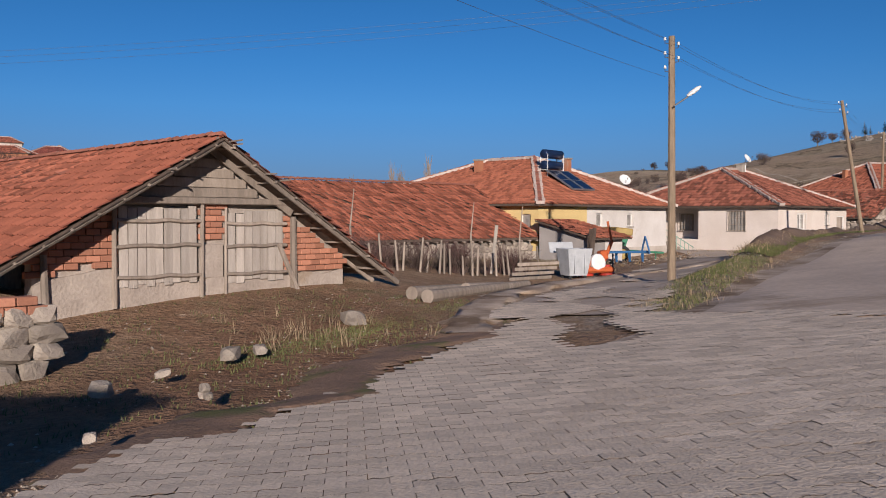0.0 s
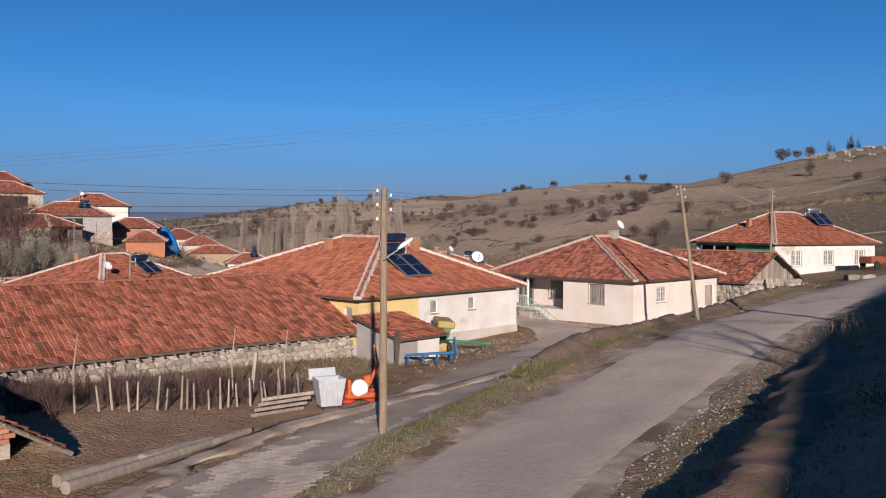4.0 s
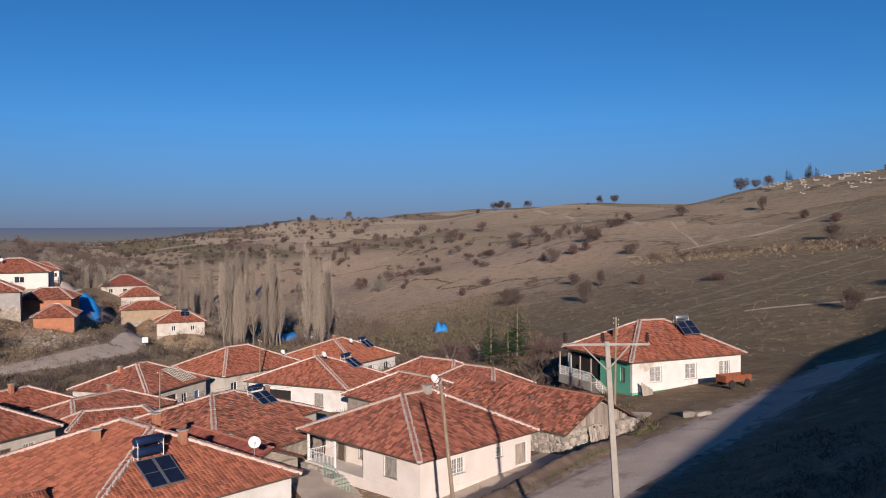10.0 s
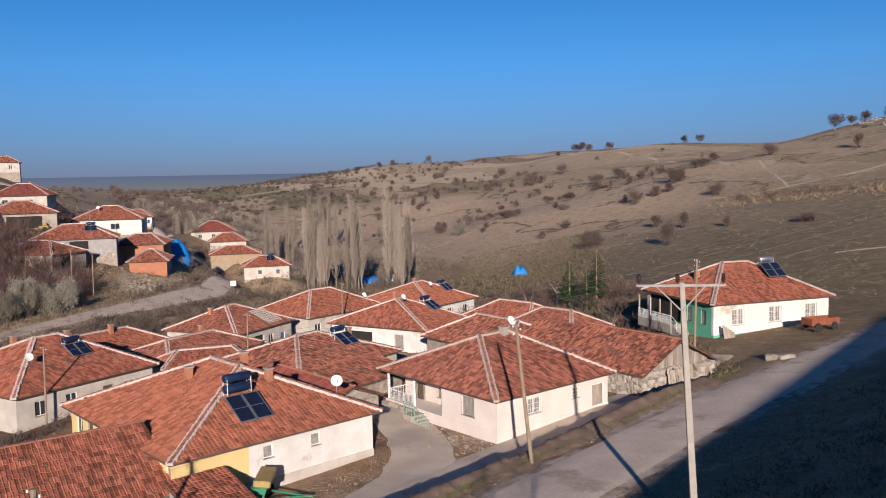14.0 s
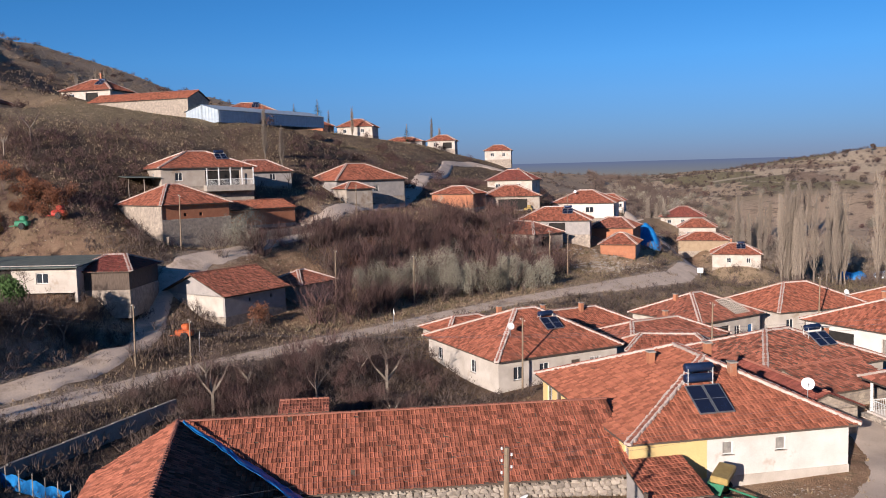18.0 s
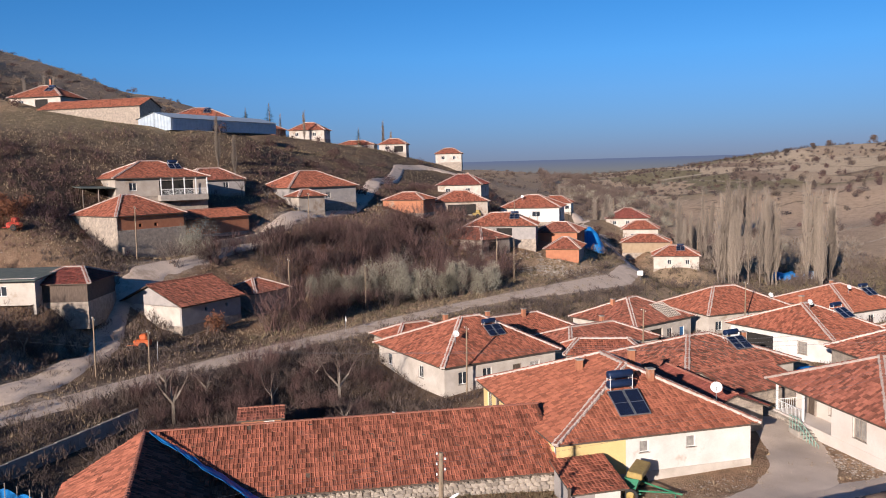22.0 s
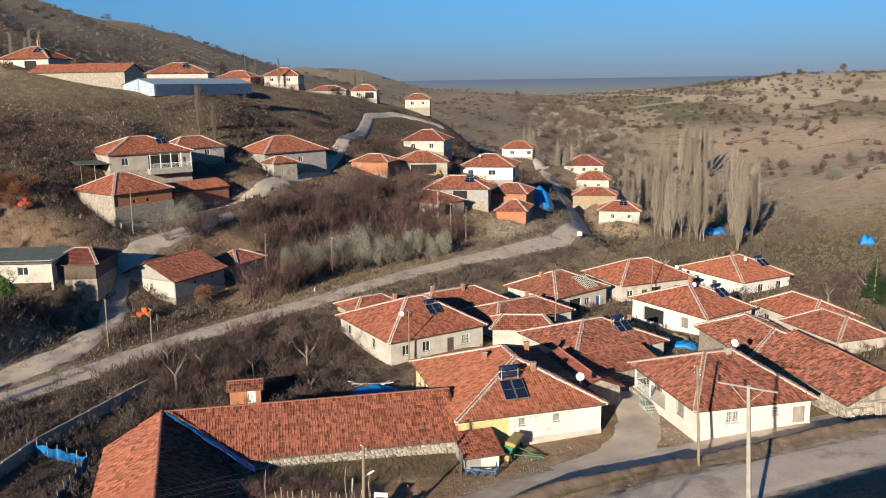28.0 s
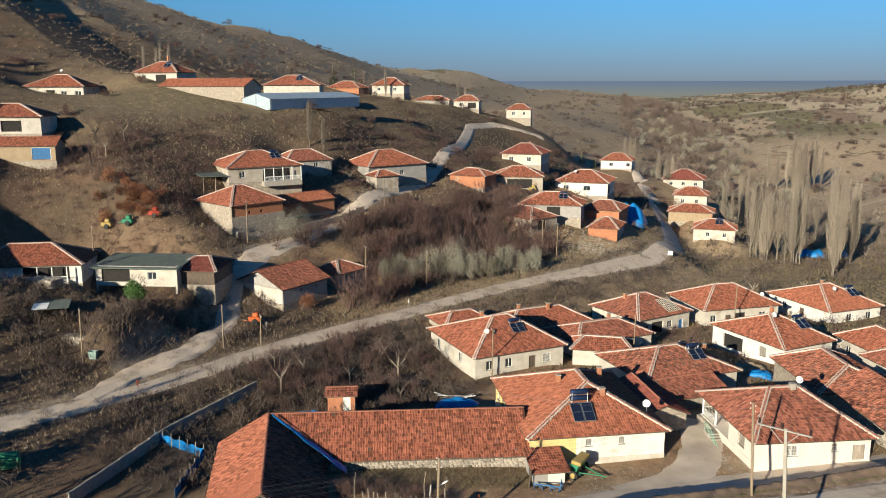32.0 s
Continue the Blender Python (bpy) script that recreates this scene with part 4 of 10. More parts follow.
# ---------------------------------------------------------------- houses along the lower road
house("brick_shed", "brick shed with a hipped tile roof", -75.6, 139.0, 12, 9.0, 6.4, 10.8, 13.5, 15.0, BRICKW, None, TILE, 3, 0.3, tw=0.3, tl=0.45, category="shed")
house("village_house", "house with open porch and tile roof", -71.5, 152.0, 35, 11.5, 8.5, 9.6, 12.6, 14.8, DULLW, None, TILE, 3, 0.45, tw=0.3, tl=0.45, holes={"s": [("void", 3, 0.2, 6, 2.2)]})
house("village_house", "white house with a tile hip roof", -87.0, 178.0, 20, 11, 10, 12.6, 15.6, 18.2, WHITE2, None, TILE_DARK, 3, 0.5, tw=0.3, tl=0.45, holes={"s": [(P_, 2, 1, 1.2, 1.2), (P_, 7, 1, 1.2, 1.2)]})
house("village_house", "pale house with a broad tile hip roof", -62.0, 168.0, 20, 13, 11.5, 7.4, 10.6, 13.2, CREAM, None, TILE, 3, 0.5, tw=0.3, tl=0.45, holes={"s": [(P_, 2, 1.2, 1.4, 1.2), (P_, 7, 1.2, 1.8, 1.2)], "e": [("void", 1, 0.3, 3, 2.2)]})
house("village_house", "house with a patched tile roof", -55.0, 141.5, 25, 13.5, 8.5, 5.8, 8.4, 10.8, GREYW, None, TILE, 4, 0.45, tw=0.3, tl=0.45, mess=0.02, holes={"s": [("void", 6, 0.2, 3, 2), (P_, 2, 1, 1, 1.1)]})
house("village_house", "rubble-walled house with an old tile roof", -56.0, 132.2, -12, 11.5, 7.6, 3.9, 6.6, 8.6, DULLW, {"e": WOOD}, TILE_OLD, 4, 0.4, tw=0.3, tl=0.45, mess=0.02, holes={"e": [("void", 2, 0.2, 2.4, 2)]})
house("brick_house", "orange brick house on a stone footing", -42.6, 144.0, 18, 6.2, 8.6, 1.2, 4.2, 6.0, BRICKW, {"e": GREYW}, TILE, 1.0, 0.4, tw=0.3, tl=0.45, plinth=STONEW)
house("brick_house", "brick outbuilding with a gabled tile roof", -48.5, 154.0, 15, 8.5, 9.0, 3.4, 6.4, 8.2, BRICKW, None, TILE_OLD, 3, 0.4, tw=0.3, tl=0.45)
house("village_house", "white house with a maroon hip roof by the road", -74.0, 256.0, 20, 13, 11, -0.4, 2.6, 5.6, WHITE2, None, TILE_DARK, 2.5, 0.6, tw=0.3, tl=0.45, holes={"s": [(P_, 2, 1, 1.2, 1.2), (P_, 6, 1, 1.2, 1.2), (P_, 10, 1, 1.2, 1.2)]})
house("village_house", "white two-level house with a tile roof", -58.0, 225.0, 20, 9.5, 8.5, -2.0, 1.6, 3.8, WHITE2, None, TILE, 3, 0.5, tw=0.3, tl=0.45, holes={"s": [(P_, 2, 1.2, 1, 1.2), (P_, 6, 1.2, 1, 1.2)]})
house("village_house", "mud-walled house with a tile roof at the bend", -48.0, 202.0, 20, 11.5, 8, -2.4, 0.2, 2.0, MATS["mud_wall"], None, TILE, 4, 0.45, tw=0.3, tl=0.45)
house("village_house", "white house with orange-topped chimney by the bend", -36.0, 189.0, 20, 10.0, 8, -4.4, -1.5, 0.6, WHITE2, None, TILE, 3, 0.45, tw=0.3, tl=0.45, holes={"s": [(P_, 3, 1, 0.9, 1.1), (P_, 7, 1, 0.9, 1.1)]})
house("village_house", "long house with tile roof behind the blue tarpaulin", -101.0, 259.0, 20, 11, 9, 4.2, 7.2, 9.6, CREAM, None, TILE, 4, 0.5, tw=0.3, tl=0.45, holes={"s": [(P_, 3, 1, 1.4, 1.2), (P_, 9, 1, 1.4, 1.2)]})


def bare_battens(T, x0, x1, f0, f1):
    """Roof battens laid bare where tiles have gone, on the front slope of a hipped roof."""
    hx, hy, z, rz, rl, (ox, oy) = ROOFS[T]
    up = Vector((0, hy + oy, rz - z))
    ln = up.length
    up.normalize()
    nrm = Vector((1, 0, 0)).cross(up)
    A = Vector((0, -hy, z)) + nrm * 0.11
    m = Matrix((Vector((1, 0, 0)), up, nrm)).transposed().to_4x4()
    m.translation = A
    # plate laid over the tiles, its near-black colour standing for a shaded hole
    part("roof_hole", boxed(x0, x1, f0 * ln, f1 * ln, -0.03, 0.0, m), DARK, T, "near-black plate painted as the shaded gap in the tiles")
    n = 7
    for k in range(n + 1):
        y = (f0 + (f1 - f0) * k / n) * ln
        part("batten", boxed(x0 - 0.05, x1 + 0.05, y - 0.03, y + 0.03, 0.004, 0.05, m), BATTEN, T)
    for k in range(8):
        x = x0 + (x1 - x0) * k / 7
        part("rafter", boxed(x - 0.035, x + 0.035, f0 * ln, f1 * ln, 0.051, 0.1, m), BATTEN, T)


BATTEN = mat("bleached_batten", (0.55, 0.49, 0.42), (0.44, 0.38, 0.32), 3, 0.9, 0.3, 30, rand=0.2)
bare_battens(damaged, 0.9, 3.4, 0.1, 0.62)

# ---------------------------------------------------------------- plank barn at the start of the lane
def plank(bm, m, x0, x1, z0, z1, y0=-0.05, y1=0.0, skew=0.0):
    box(bm, x0, x1, y0, y1, z0, z1, m @ pose(0, 0, 0, 0, skew, 0))


def plank_barn():
    T = thing("plank_barn", pose(-3.45, 19.0, 0.9, 0, 0, 49), "old brick and mud barn with plank doors", "barn")
    rng = random.Random(4)
    ap, le, re, zl, zr = 3.6, -4.65, 5.05, 0.92, 0.4

    def under(x):
        return ap + (zl - ap) * x / le if x < 0 else ap + (zr - ap) * x / re

    # mud-rendered lower wall with a stone footing, brick infill above
    def wall_strip(tops, y0, y1, zb):
        """One solid wall with a stepped or wavy top."""
        bm = bmesh.new()
        cols = [[bm.verts.new((x, y, z)) for y, z in ((y0 - 0.02 * math.sin(x * 3), zb), (y0 - 0.02 * math.sin(x * 3), t), (y1, t), (y1, zb))] for x, t in tops]
        for p, q in zip(cols, cols[1:]):
            for i in range(4):
                bm.faces.new((p[i], q[i], q[(i + 1) % 4], p[(i + 1) % 4]))
        bm.faces.new(cols[0][::-1])
        bm.faces.new(cols[-1])
        bmesh.ops.recalc_face_normals(bm, faces=bm.faces[:])
        return bm

    xs = [-3.7 + 7.75 * k / 24 for k in range(25)]
    lower = wall_strip([(x0, min(0.5 + 0.32 * math.exp(-((x0 + 2.6) / 0.8) ** 2) + 0.06 * math.sin(x0 * 5) + rng.uniform(-0.03, 0.03), under(x0) - 0.15)) for x0 in xs], 0.0, 0.4, -0.4)
    part("mud_wall", lower, mat("mud_render", (0.42, 0.36, 0.31), (0.33, 0.28, 0.24), 1.6, 0.95, 0.8, 14, spot=(0.33, 0.26, 0.2), spot_at=0.6), T, "grey mud render")
    core = wall_strip([(x0, max(0.35, under(x0) - 0.14)) for x0 in xs], 0.09, 0.38, 0.3)
    part("wall_core", core, MATS["mud_render"], T)
    # hollow bricks laid in courses
    me = bpy.data.meshes.new("brick")
    bm = boxed(0, 0.285, -0.075, 0.075, 0, 0.125, bev=0.012)
    bm.to_mesh(me)
    bm.free()
    me.materials.append(BRICK)
    for row in range(16):
        z = 0.56 + row * 0.137
        x = -3.7 - (row % 2) * 0.15
        while x < 4.0:
            xm = x + 0.14
            door_l, door_r = -2.05 < xm < -0.12, 0.5 < xm < 2.22
            mud = xm < 2.3 and (0.5 + 0.36 * math.exp(-((xm + 2.6) / 0.8) ** 2)) > z + 0.02
            post = -0.12 <= xm <= 0.5 and z < 1.25
            if not (door_l or door_r or mud or post) and z + 0.14 < under(xm) - 0.1 and z < 2.12:
                o = new("brick", me)
                o.parent = T
                o.matrix_local = pose(x, 0.06 + rng.uniform(-0.012, 0.012), z, 0, rng.uniform(-1, 1), rng.uniform(-1.5, 1.5))
            x += 0.298
    part("mortar_patch", boxed(-0.1, 0.5, -0.02, 0.1, 0.5, 1.28, bev=0.03), MATS["mud_render"], T)
    # posts and beams
    for x, w, z1 in ((-2.12, 0.1, 2.25), (-0.12, 0.09, 2.2), (0.5, 0.06, 2.1), (2.42, 0.15, 1.9), (-3.5, 0.13, 1.15)):
        part("post", rods(((x, -0.08, 0.0), (x + rng.uniform(-0.05, 0.05), -0.08, z1), w * 0.62, w * 0.5)), WOOD, T)
    part("beam", boxed(-2.3, 2.6, -0.16, 0.0, 2.17, 2.32, bev=0.02), WOOD, T)
    # weatherboards of the gable
    zz = 2.33
    for k in range(6):
        z1 = zz + 0.22
        x0 = le * (ap - z1) / (ap - zl) + 0.28
        x1 = re * (ap - z1) / (ap - zr) - 0.25
        if x1 > x0 + 0.2:
            part("gable_board", boxed(x0, x1, -0.06 - 0.012 * (k % 2), -0.02, zz, z1 - 0.012, m=pose(0, 0, 0, 0, rng.uniform(-0.8, 0.8), 0), bev=0.008), WOOD, T)
        zz = z1
    part("gable_brace", boxed(-0.12, 0.12, -0.14, -0.08, 0.0, 2.6, m=Matrix.Translation((2.35, 0, 2.0)) @ pose(0, 0, 0, 0, -57, 0), bev=0.01), WOOD, T)
    # two plank doors, each of upright boards held by crooked battens
    for dx0, dx1, z0, z1, nb in ((-2.0, -0.2, 0.45, 2.1, 9), (0.58, 2.12, 0.42, 2.02, 7)):
        w = (dx1 - dx0) / nb
        # near-black backing paints the shade seen between the boards
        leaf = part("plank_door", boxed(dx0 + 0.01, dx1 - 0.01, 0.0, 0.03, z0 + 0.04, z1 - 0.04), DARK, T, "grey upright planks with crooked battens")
        for k in range(nb):
            part("board", boxed(dx0 + k * w + 0.008, dx0 + (k + 1) * w - 0.008, -0.05 + rng.uniform(-0.008, 0.008), -0.012, z0 + rng.uniform(-0.06, 0.04), z1 + rng.uniform(-0.05, 0.03), m=pose(0, 0, 0, 0, rng.uniform(-0.5, 0.5), 0)), mat("board_grey", (0.47, 0.42, 0.375), (0.36, 0.315, 0.275), 1.6, 0.9, 0.5, 22, rand=0.22, stretch=(5, 5, 0.5)) if "board_grey" not in MATS else MATS["board_grey"], leaf)
        for f in (0.1, 0.5, 0.82):
            z = z0 + (z1 - z0) * f
            b = bmesh.new()
            n = 5
            for k in range(n):
                a = dx0 - 0.08 + (dx1 - dx0 + 0.16) * k / n
                c = dx0 - 0.08 + (dx1 - dx0 + 0.16) * (k + 1) / n
                rod(b, (a, -0.085, z + 0.02 * math.sin(k * 2.3 + f * 9)), (c, -0.085, z + 0.02 * math.sin((k + 1) * 2.3 + f * 9)), 0.042, n=6)
            part("batten", b, WOOD, leaf)
    part("prop", boxed(-0.05, 0.05, -0.34, -0.26, 0, 1.45, m=Matrix.Translation((2.45, 0.0, -0.05)) @ pose(0, 0, 0, 0, -26, 0), bev=0.01), WOOD, T)
    # roof: rafters, deck and tiles
    A, B = Vector((le, -0.85, zl)), Vector((le, 15.2, zl))
    R0, R1 = Vector((0, -0.85, ap)), Vector((0, 15.2, ap))
    C, D = Vector((re, 15.2, zr)), Vector((re, -0.85, zr))
    bm = bmesh.new()
    v = [bm.verts.new(p) for p in (A, B, R1, R0, C, D)]
    bm.faces.new((v[1], v[0], v[3], v[2]))
    bm.faces.new((v[5], v[4], v[2], v[3]))
    u = [bm.verts.new(p - Vector((0, 0, 0.05))) for p in (A, B, R1, R0, C, D)]
    bm.faces.new((u[0], u[1], u[2], u[3]))
    bm.faces.new((u[4], u[5], u[3], u[2]))
    for i, j in ((0, 1), (4, 5), (0, 3), (5, 3), (1, 2), (4, 2)):
        bm.faces.new((v[i], v[j], u[j], u[i]))
    roof = part("roof", bm, DARKWOOD, T)
    for y in (-0.74, 0.25):
        for e_, z_ in ((le, zl), (re, zr)):
            b = bmesh.new()
            rod(b, (e_ * 1.05, y, z_ - 0.22), (0.12 * (1 if e_ > 0 else -1) * -1, y, ap - 0.02), 0.075, 0.06)
            part("rafter", b, WOOD, roof)
    for k in range(9):
        for e_, z_ in ((le, zl), (re, zr)):
            f = (k + 0.4) / 9
            x, z = e_ * f, ap + (z_ - ap) * f - 0.06
            part("lath", rods(((x, -0.86 - rng.uniform(0, 0.05), z), (x + rng.uniform(-0.05, 0.05), 1.2, z), 0.03, 0.035), n=5), WOOD, roof)
    V, Fc = tiles_on(B, A, R0, R1, 0.24, 0.36, 3, 0.016, 0.0, keep=lambda uu, vv: uu < 11.0)
    lump("roof_tiles", V, Fc, TILE, roof, kind="stuff")
    V, Fc = tiles_on(D, C, R1, R0, 0.24, 0.36, 5, 0.016)
    lump("roof_tiles", V, Fc, TILE_OLD, roof, kind="stuff")
    # the tiles nearest the gable are single pieces
    tv, tf = [], []
    for p, h in TILE_PROF:
        tv.append((p * 0.24, 0, h + 0.045))
    for p, h in TILE_PROF:
        tv.append((p * 0.24, 0.42, h + 0.008))
    for p, h in TILE_PROF:
        tv.append((p * 0.24, 0, h + 0.012))
    for q in range(3):
        tf += [(q, q + 1, q + 5, q + 4), (q + 1, q, q + 8, q + 9)]
    tm = bpy.data.meshes.new("roof_tile")
    tm.from_pydata(tv, [], tf)
    tm.materials.append(mat("tile_single", (0.315, 0.108, 0.066), (0.25, 0.082, 0.05), 1.5, 0.8, 0.25, 25, rand=0.22))
    e, s, n = frame3(B, A, R1)
    base = Matrix((e, s, n)).transposed().to_4x4()
    hs = (R1 - B).length
    rows = round(hs / 0.36)
    for r in range(rows):
        for k in range(21):
            uu = 11.0 + k * 0.24
            if uu > 16.0:
                continue
            o = new("roof_tile", tm)
            o.parent = roof
            o.matrix_local = Matrix.Translation(B + e * (uu + rng.uniform(-0.012, 0.012)) + s * (r * hs / rows + rng.gauss(0, 0.014)) + n * (0.004 + abs(rng.gauss(0, 0.012)))) @ base @ pose(0, 0, 0, rng.gauss(0, 1.2), rng.gauss(0, 1.2), rng.gauss(0, 1.6))
    cap_row(roof, R0 + Vector((0, 0.12, 0.0)), R1 + Vector((0, 0, 0.0)), mortar=False, seed=2)
    for k in range(7):
        x = rng.choice((-1, 1)) * rng.uniform(0.1, 1.6)
        z = ap + ((zl - ap) * x / le if x < 0 else (zr - ap) * x / re) - 0.02
        part("jutting_stick", rods(((x, -1.0 - rng.uniform(0, 0.35), z + rng.uniform(-0.06, 0.06)), (x + rng.uniform(-0.1, 0.1), 0.3, z), 0.018, 0.03), n=5), WOOD, roof)
    return T


plank_barn()
long_barn = house("long_barn", "long low barn with patched red tile roof", -6.0, 36.9, 43.3, 23.0, 8.8, 0.5, 1.85, 4.45, STONEW, None, TILE, 3, 0.5, gable=True, mess=0.016, lost=0.001, category="barn", padded=False, caps=1, sag=0.08)


def rubble(T, x0, x1, y0, y1, z0, z1, size, seed, material=STONE, name="stone"):
    """Fills a box with uneven stones, each a part of its own."""
    rng = random.Random(seed)
    shapes = []
    for k in range(5):
        bm = bmesh.new()
        bmesh.ops.create_icosphere(bm, subdivisions=2, radius=0.5)
        for v in bm.verts:
            q = v.co
            f = 1 + 0.5 * noise.noise(q * 2.0 + Vector((k * 7, 0, 0)))
            v.co = Vector((max(-0.36, min(0.35, q.x * f)), max(-0.35, min(0.36, q.y * f)), max(-0.33, min(0.34, q.z * f)))) * 1.36
        me = bpy.data.meshes.new(name)
        bm.to_mesh(me)
        bm.free()
        me.materials.append(material)
        shapes.append(me)
    z = z0
    while z < z1:
        h = size * rng.uniform(0.7, 1.1)
        x = x0 + rng.uniform(-0.2, 0.1) * size
        while x < x1:
            w = size * rng.uniform(0.8, 1.7)
            y = y0
            while y < y1 - size * 0.2:
                o = new(name, rng.choice(shapes))
                o.parent = T
                o.matrix_local = pose(x + w / 2, y + size * 0.5, z + h / 2, rng.uniform(-12, 12), rng.uniform(-12, 12), rng.uniform(-20, 20)) @ Matrix.Diagonal((w * 1.06, size * 1.1, h * 1.12, 1))
                y += size * 0.95
            x += w
        z += h * 0.92


rubble(long_barn, -11.4, 11.4, -4.56, -4.3, 0.0, 1.2, 0.3, 21)
for k in range(44):
    x = -11.6 + 23.2 * k / 43
    part("rafter_end", rods(((x, -4.2, 1.36), (x + 0.03 * math.sin(k * 5), -4.98, 1.2), 0.05, 0.045), n=6), WOOD, long_barn)
stub = thing("stone_wall_stub", pose(-3.75, 13.0, 0.74, 0, 0, 49), "crumbling stub of rubble stone and brick wall", "wall")
rubble(stub, -3.0, -0.35, -0.3, 0.4, -0.4, 0.5, 0.34, 5)
for i in range(14):
    part("brick", boxed(-0.56 - 0.31 * (i % 7) - 0.15 * (i > 6), -0.27 - 0.31 * (i % 7) - 0.15 * (i > 6), -0.26, 0.02, 0.6 + 0.14 * (i // 7), 0.73 + 0.14 * (i // 7), bev=0.012), BRICK, stub)
for x, y, w_, h_ in ((0.25, 16.8, 0.4, 0.22), (-1.2, 13.1, 0.26, 0.12), (-0.85, 13.5, 0.2, 0.1), (-1.6, 11.5, 0.14, 0.06), (-0.8, 7.5, 0.12, 0.05), (-1.9, 10.3, 0.22, 0.05), (-0.4, 9.4, 0.1, 0.05), (-2.6, 14.6, 0.16, 0.08)):
    T = thing("loose_stone", pose(x, y, gz(x, y), 0, 0, x * 90), "pale loose stone lying on the verge", "stone", "loose stones")
    rubble(T, -w_ / 2, w_ / 2, -h_ / 2, h_ / 2, -0.06, h_ * 0.4, w_ * 0.9, int(y))
rubble(gable_barn, -4.2, 4.2, -4.08, -3.82, -0.9, 1.5, 0.36, 23)
rubble(gable_barn, 4.22, 4.5, -3.8, -0.1, -0.9, 1.5, 0.36, 24)
rubble(gable_barn, 4.22, 4.5, 2.0, 3.8, -0.9, 1.5, 0.36, 25)
for k in range(22):
    q = -3.6 + 7.2 * k / 21
    part("gable_board", boxed(4.22, 4.25 + 0.02 * (k % 3), q - 0.16, q + 0.15, 1.55 + 0.05 * math.sin(k * 3.1), 3.4 - abs(q) * 0.42 + 0.05 * math.sin(k * 5)), WOOD, gable_barn)
# an unseen farm building behind the start casts the long shadow over the verge
house("shade_barn", "plain rendered barn beside the road", -4.25, -4.7, 2, 8.4, 6.2, 1.0, 3.75, 4.75, GREYW, None, TILE_OLD, 3, 0.4, gable=True, category="barn", padded=False, tw=0.4, tl=0.5)

# ---------------------------------------------------------------- lean-to in front of the yellow house
def front_shed():
    T = thing("lean_to_shed", pose(5.85, 41.0, 0.75, 0, 0, 48), "small lean-to shed with white and grey walls", "shed")
    # x along the house front, -y out from it
    for name, x0, x1, y1, mt in (("side_wall", 0.0, 0.2, -0.05, GREYW), ("side_wall", 2.5, 2.7, -0.05, WHITE), ("front_wall", 0.2, 1.2, -2.8, GREYW), ("front_wall", 1.2, 2.5, -2.8, WHITE)):
        bm = boxed(x0, x1, -3.0, y1, -0.9, 1.0)
        for v in bm.verts:
            if v.co.z > 0:
                v.co.z = 1.03 + (v.co.y + 3.35) / 3.35 * 0.83
        part(name, bm, mt, T)
    A, B, C, D = Vector((-0.3, -3.35, 1.12)), Vector((3.0, -3.35, 1.12)), Vector((3.0, 0.0, 1.95)), Vector((-0.3, 0.0, 1.95))
    bm = bmesh.new()
    v = [bm.verts.new(p) for p in (A, B, C, D)]
    w = [bm.verts.new(p - Vector((0, 0, 0.07))) for p in (A, B, C, D)]
    bm.faces.new(v)
    bm.faces.new(w[::-1])
    for i in range(4):
        bm.faces.new((v[i], w[i], w[(i + 1) % 4], v[(i + 1) % 4]))
    roof = part("roof", bm, DARKWOOD, T)
    V, Fc = tiles_on(A, B, C, D, 0.24, 0.36, 8, 0.01)
    lump("roof_tiles", V, Fc, TILE, roof, kind="stuff")
    for k in range(4):
        part("plank", boxed(-0.35 - 0.1 * k, -0.25 - 0.1 * k, -3.2 - 0.1 * k, -3.05 - 0.1 * k, -0.2, 1.5 + 0.25 * (k % 2), m=pose(0, 0, 0, 3, 3 * (k - 1.5), 0)), DARKWOOD, T)


front_shed()
# yellow paint on the corner of the front, white on the far end of the side
part("painted_panel", boxed(-7.554, -7.549, 2.1, 6.3, 0, 2.5), YELLOW, yellow_house)
part("painted_panel", boxed(4.2, 7.55, 6.301, 6.306, 2.12, 2.5), WHITE, yellow_house)
for cx, cy, z0, h in ((0.6, 1.5, 4.4, 0.95), (-3.6, -1.6, 4.0, 0.95), (2.6, -3.4, 3.6, 1.3)):
    chimney(yellow_house, cx, cy, roof_z(yellow_house, cx, cy) - 0.25, h)
chimney(porch_house, 0.7, -0.3, 4.55, 0.9, CONC, 0.5)
chimney(green_house, -4.2, 0.4, roof_z(green_house, -4.2, 0.4) - 0.3, 1.1, BRICKW)

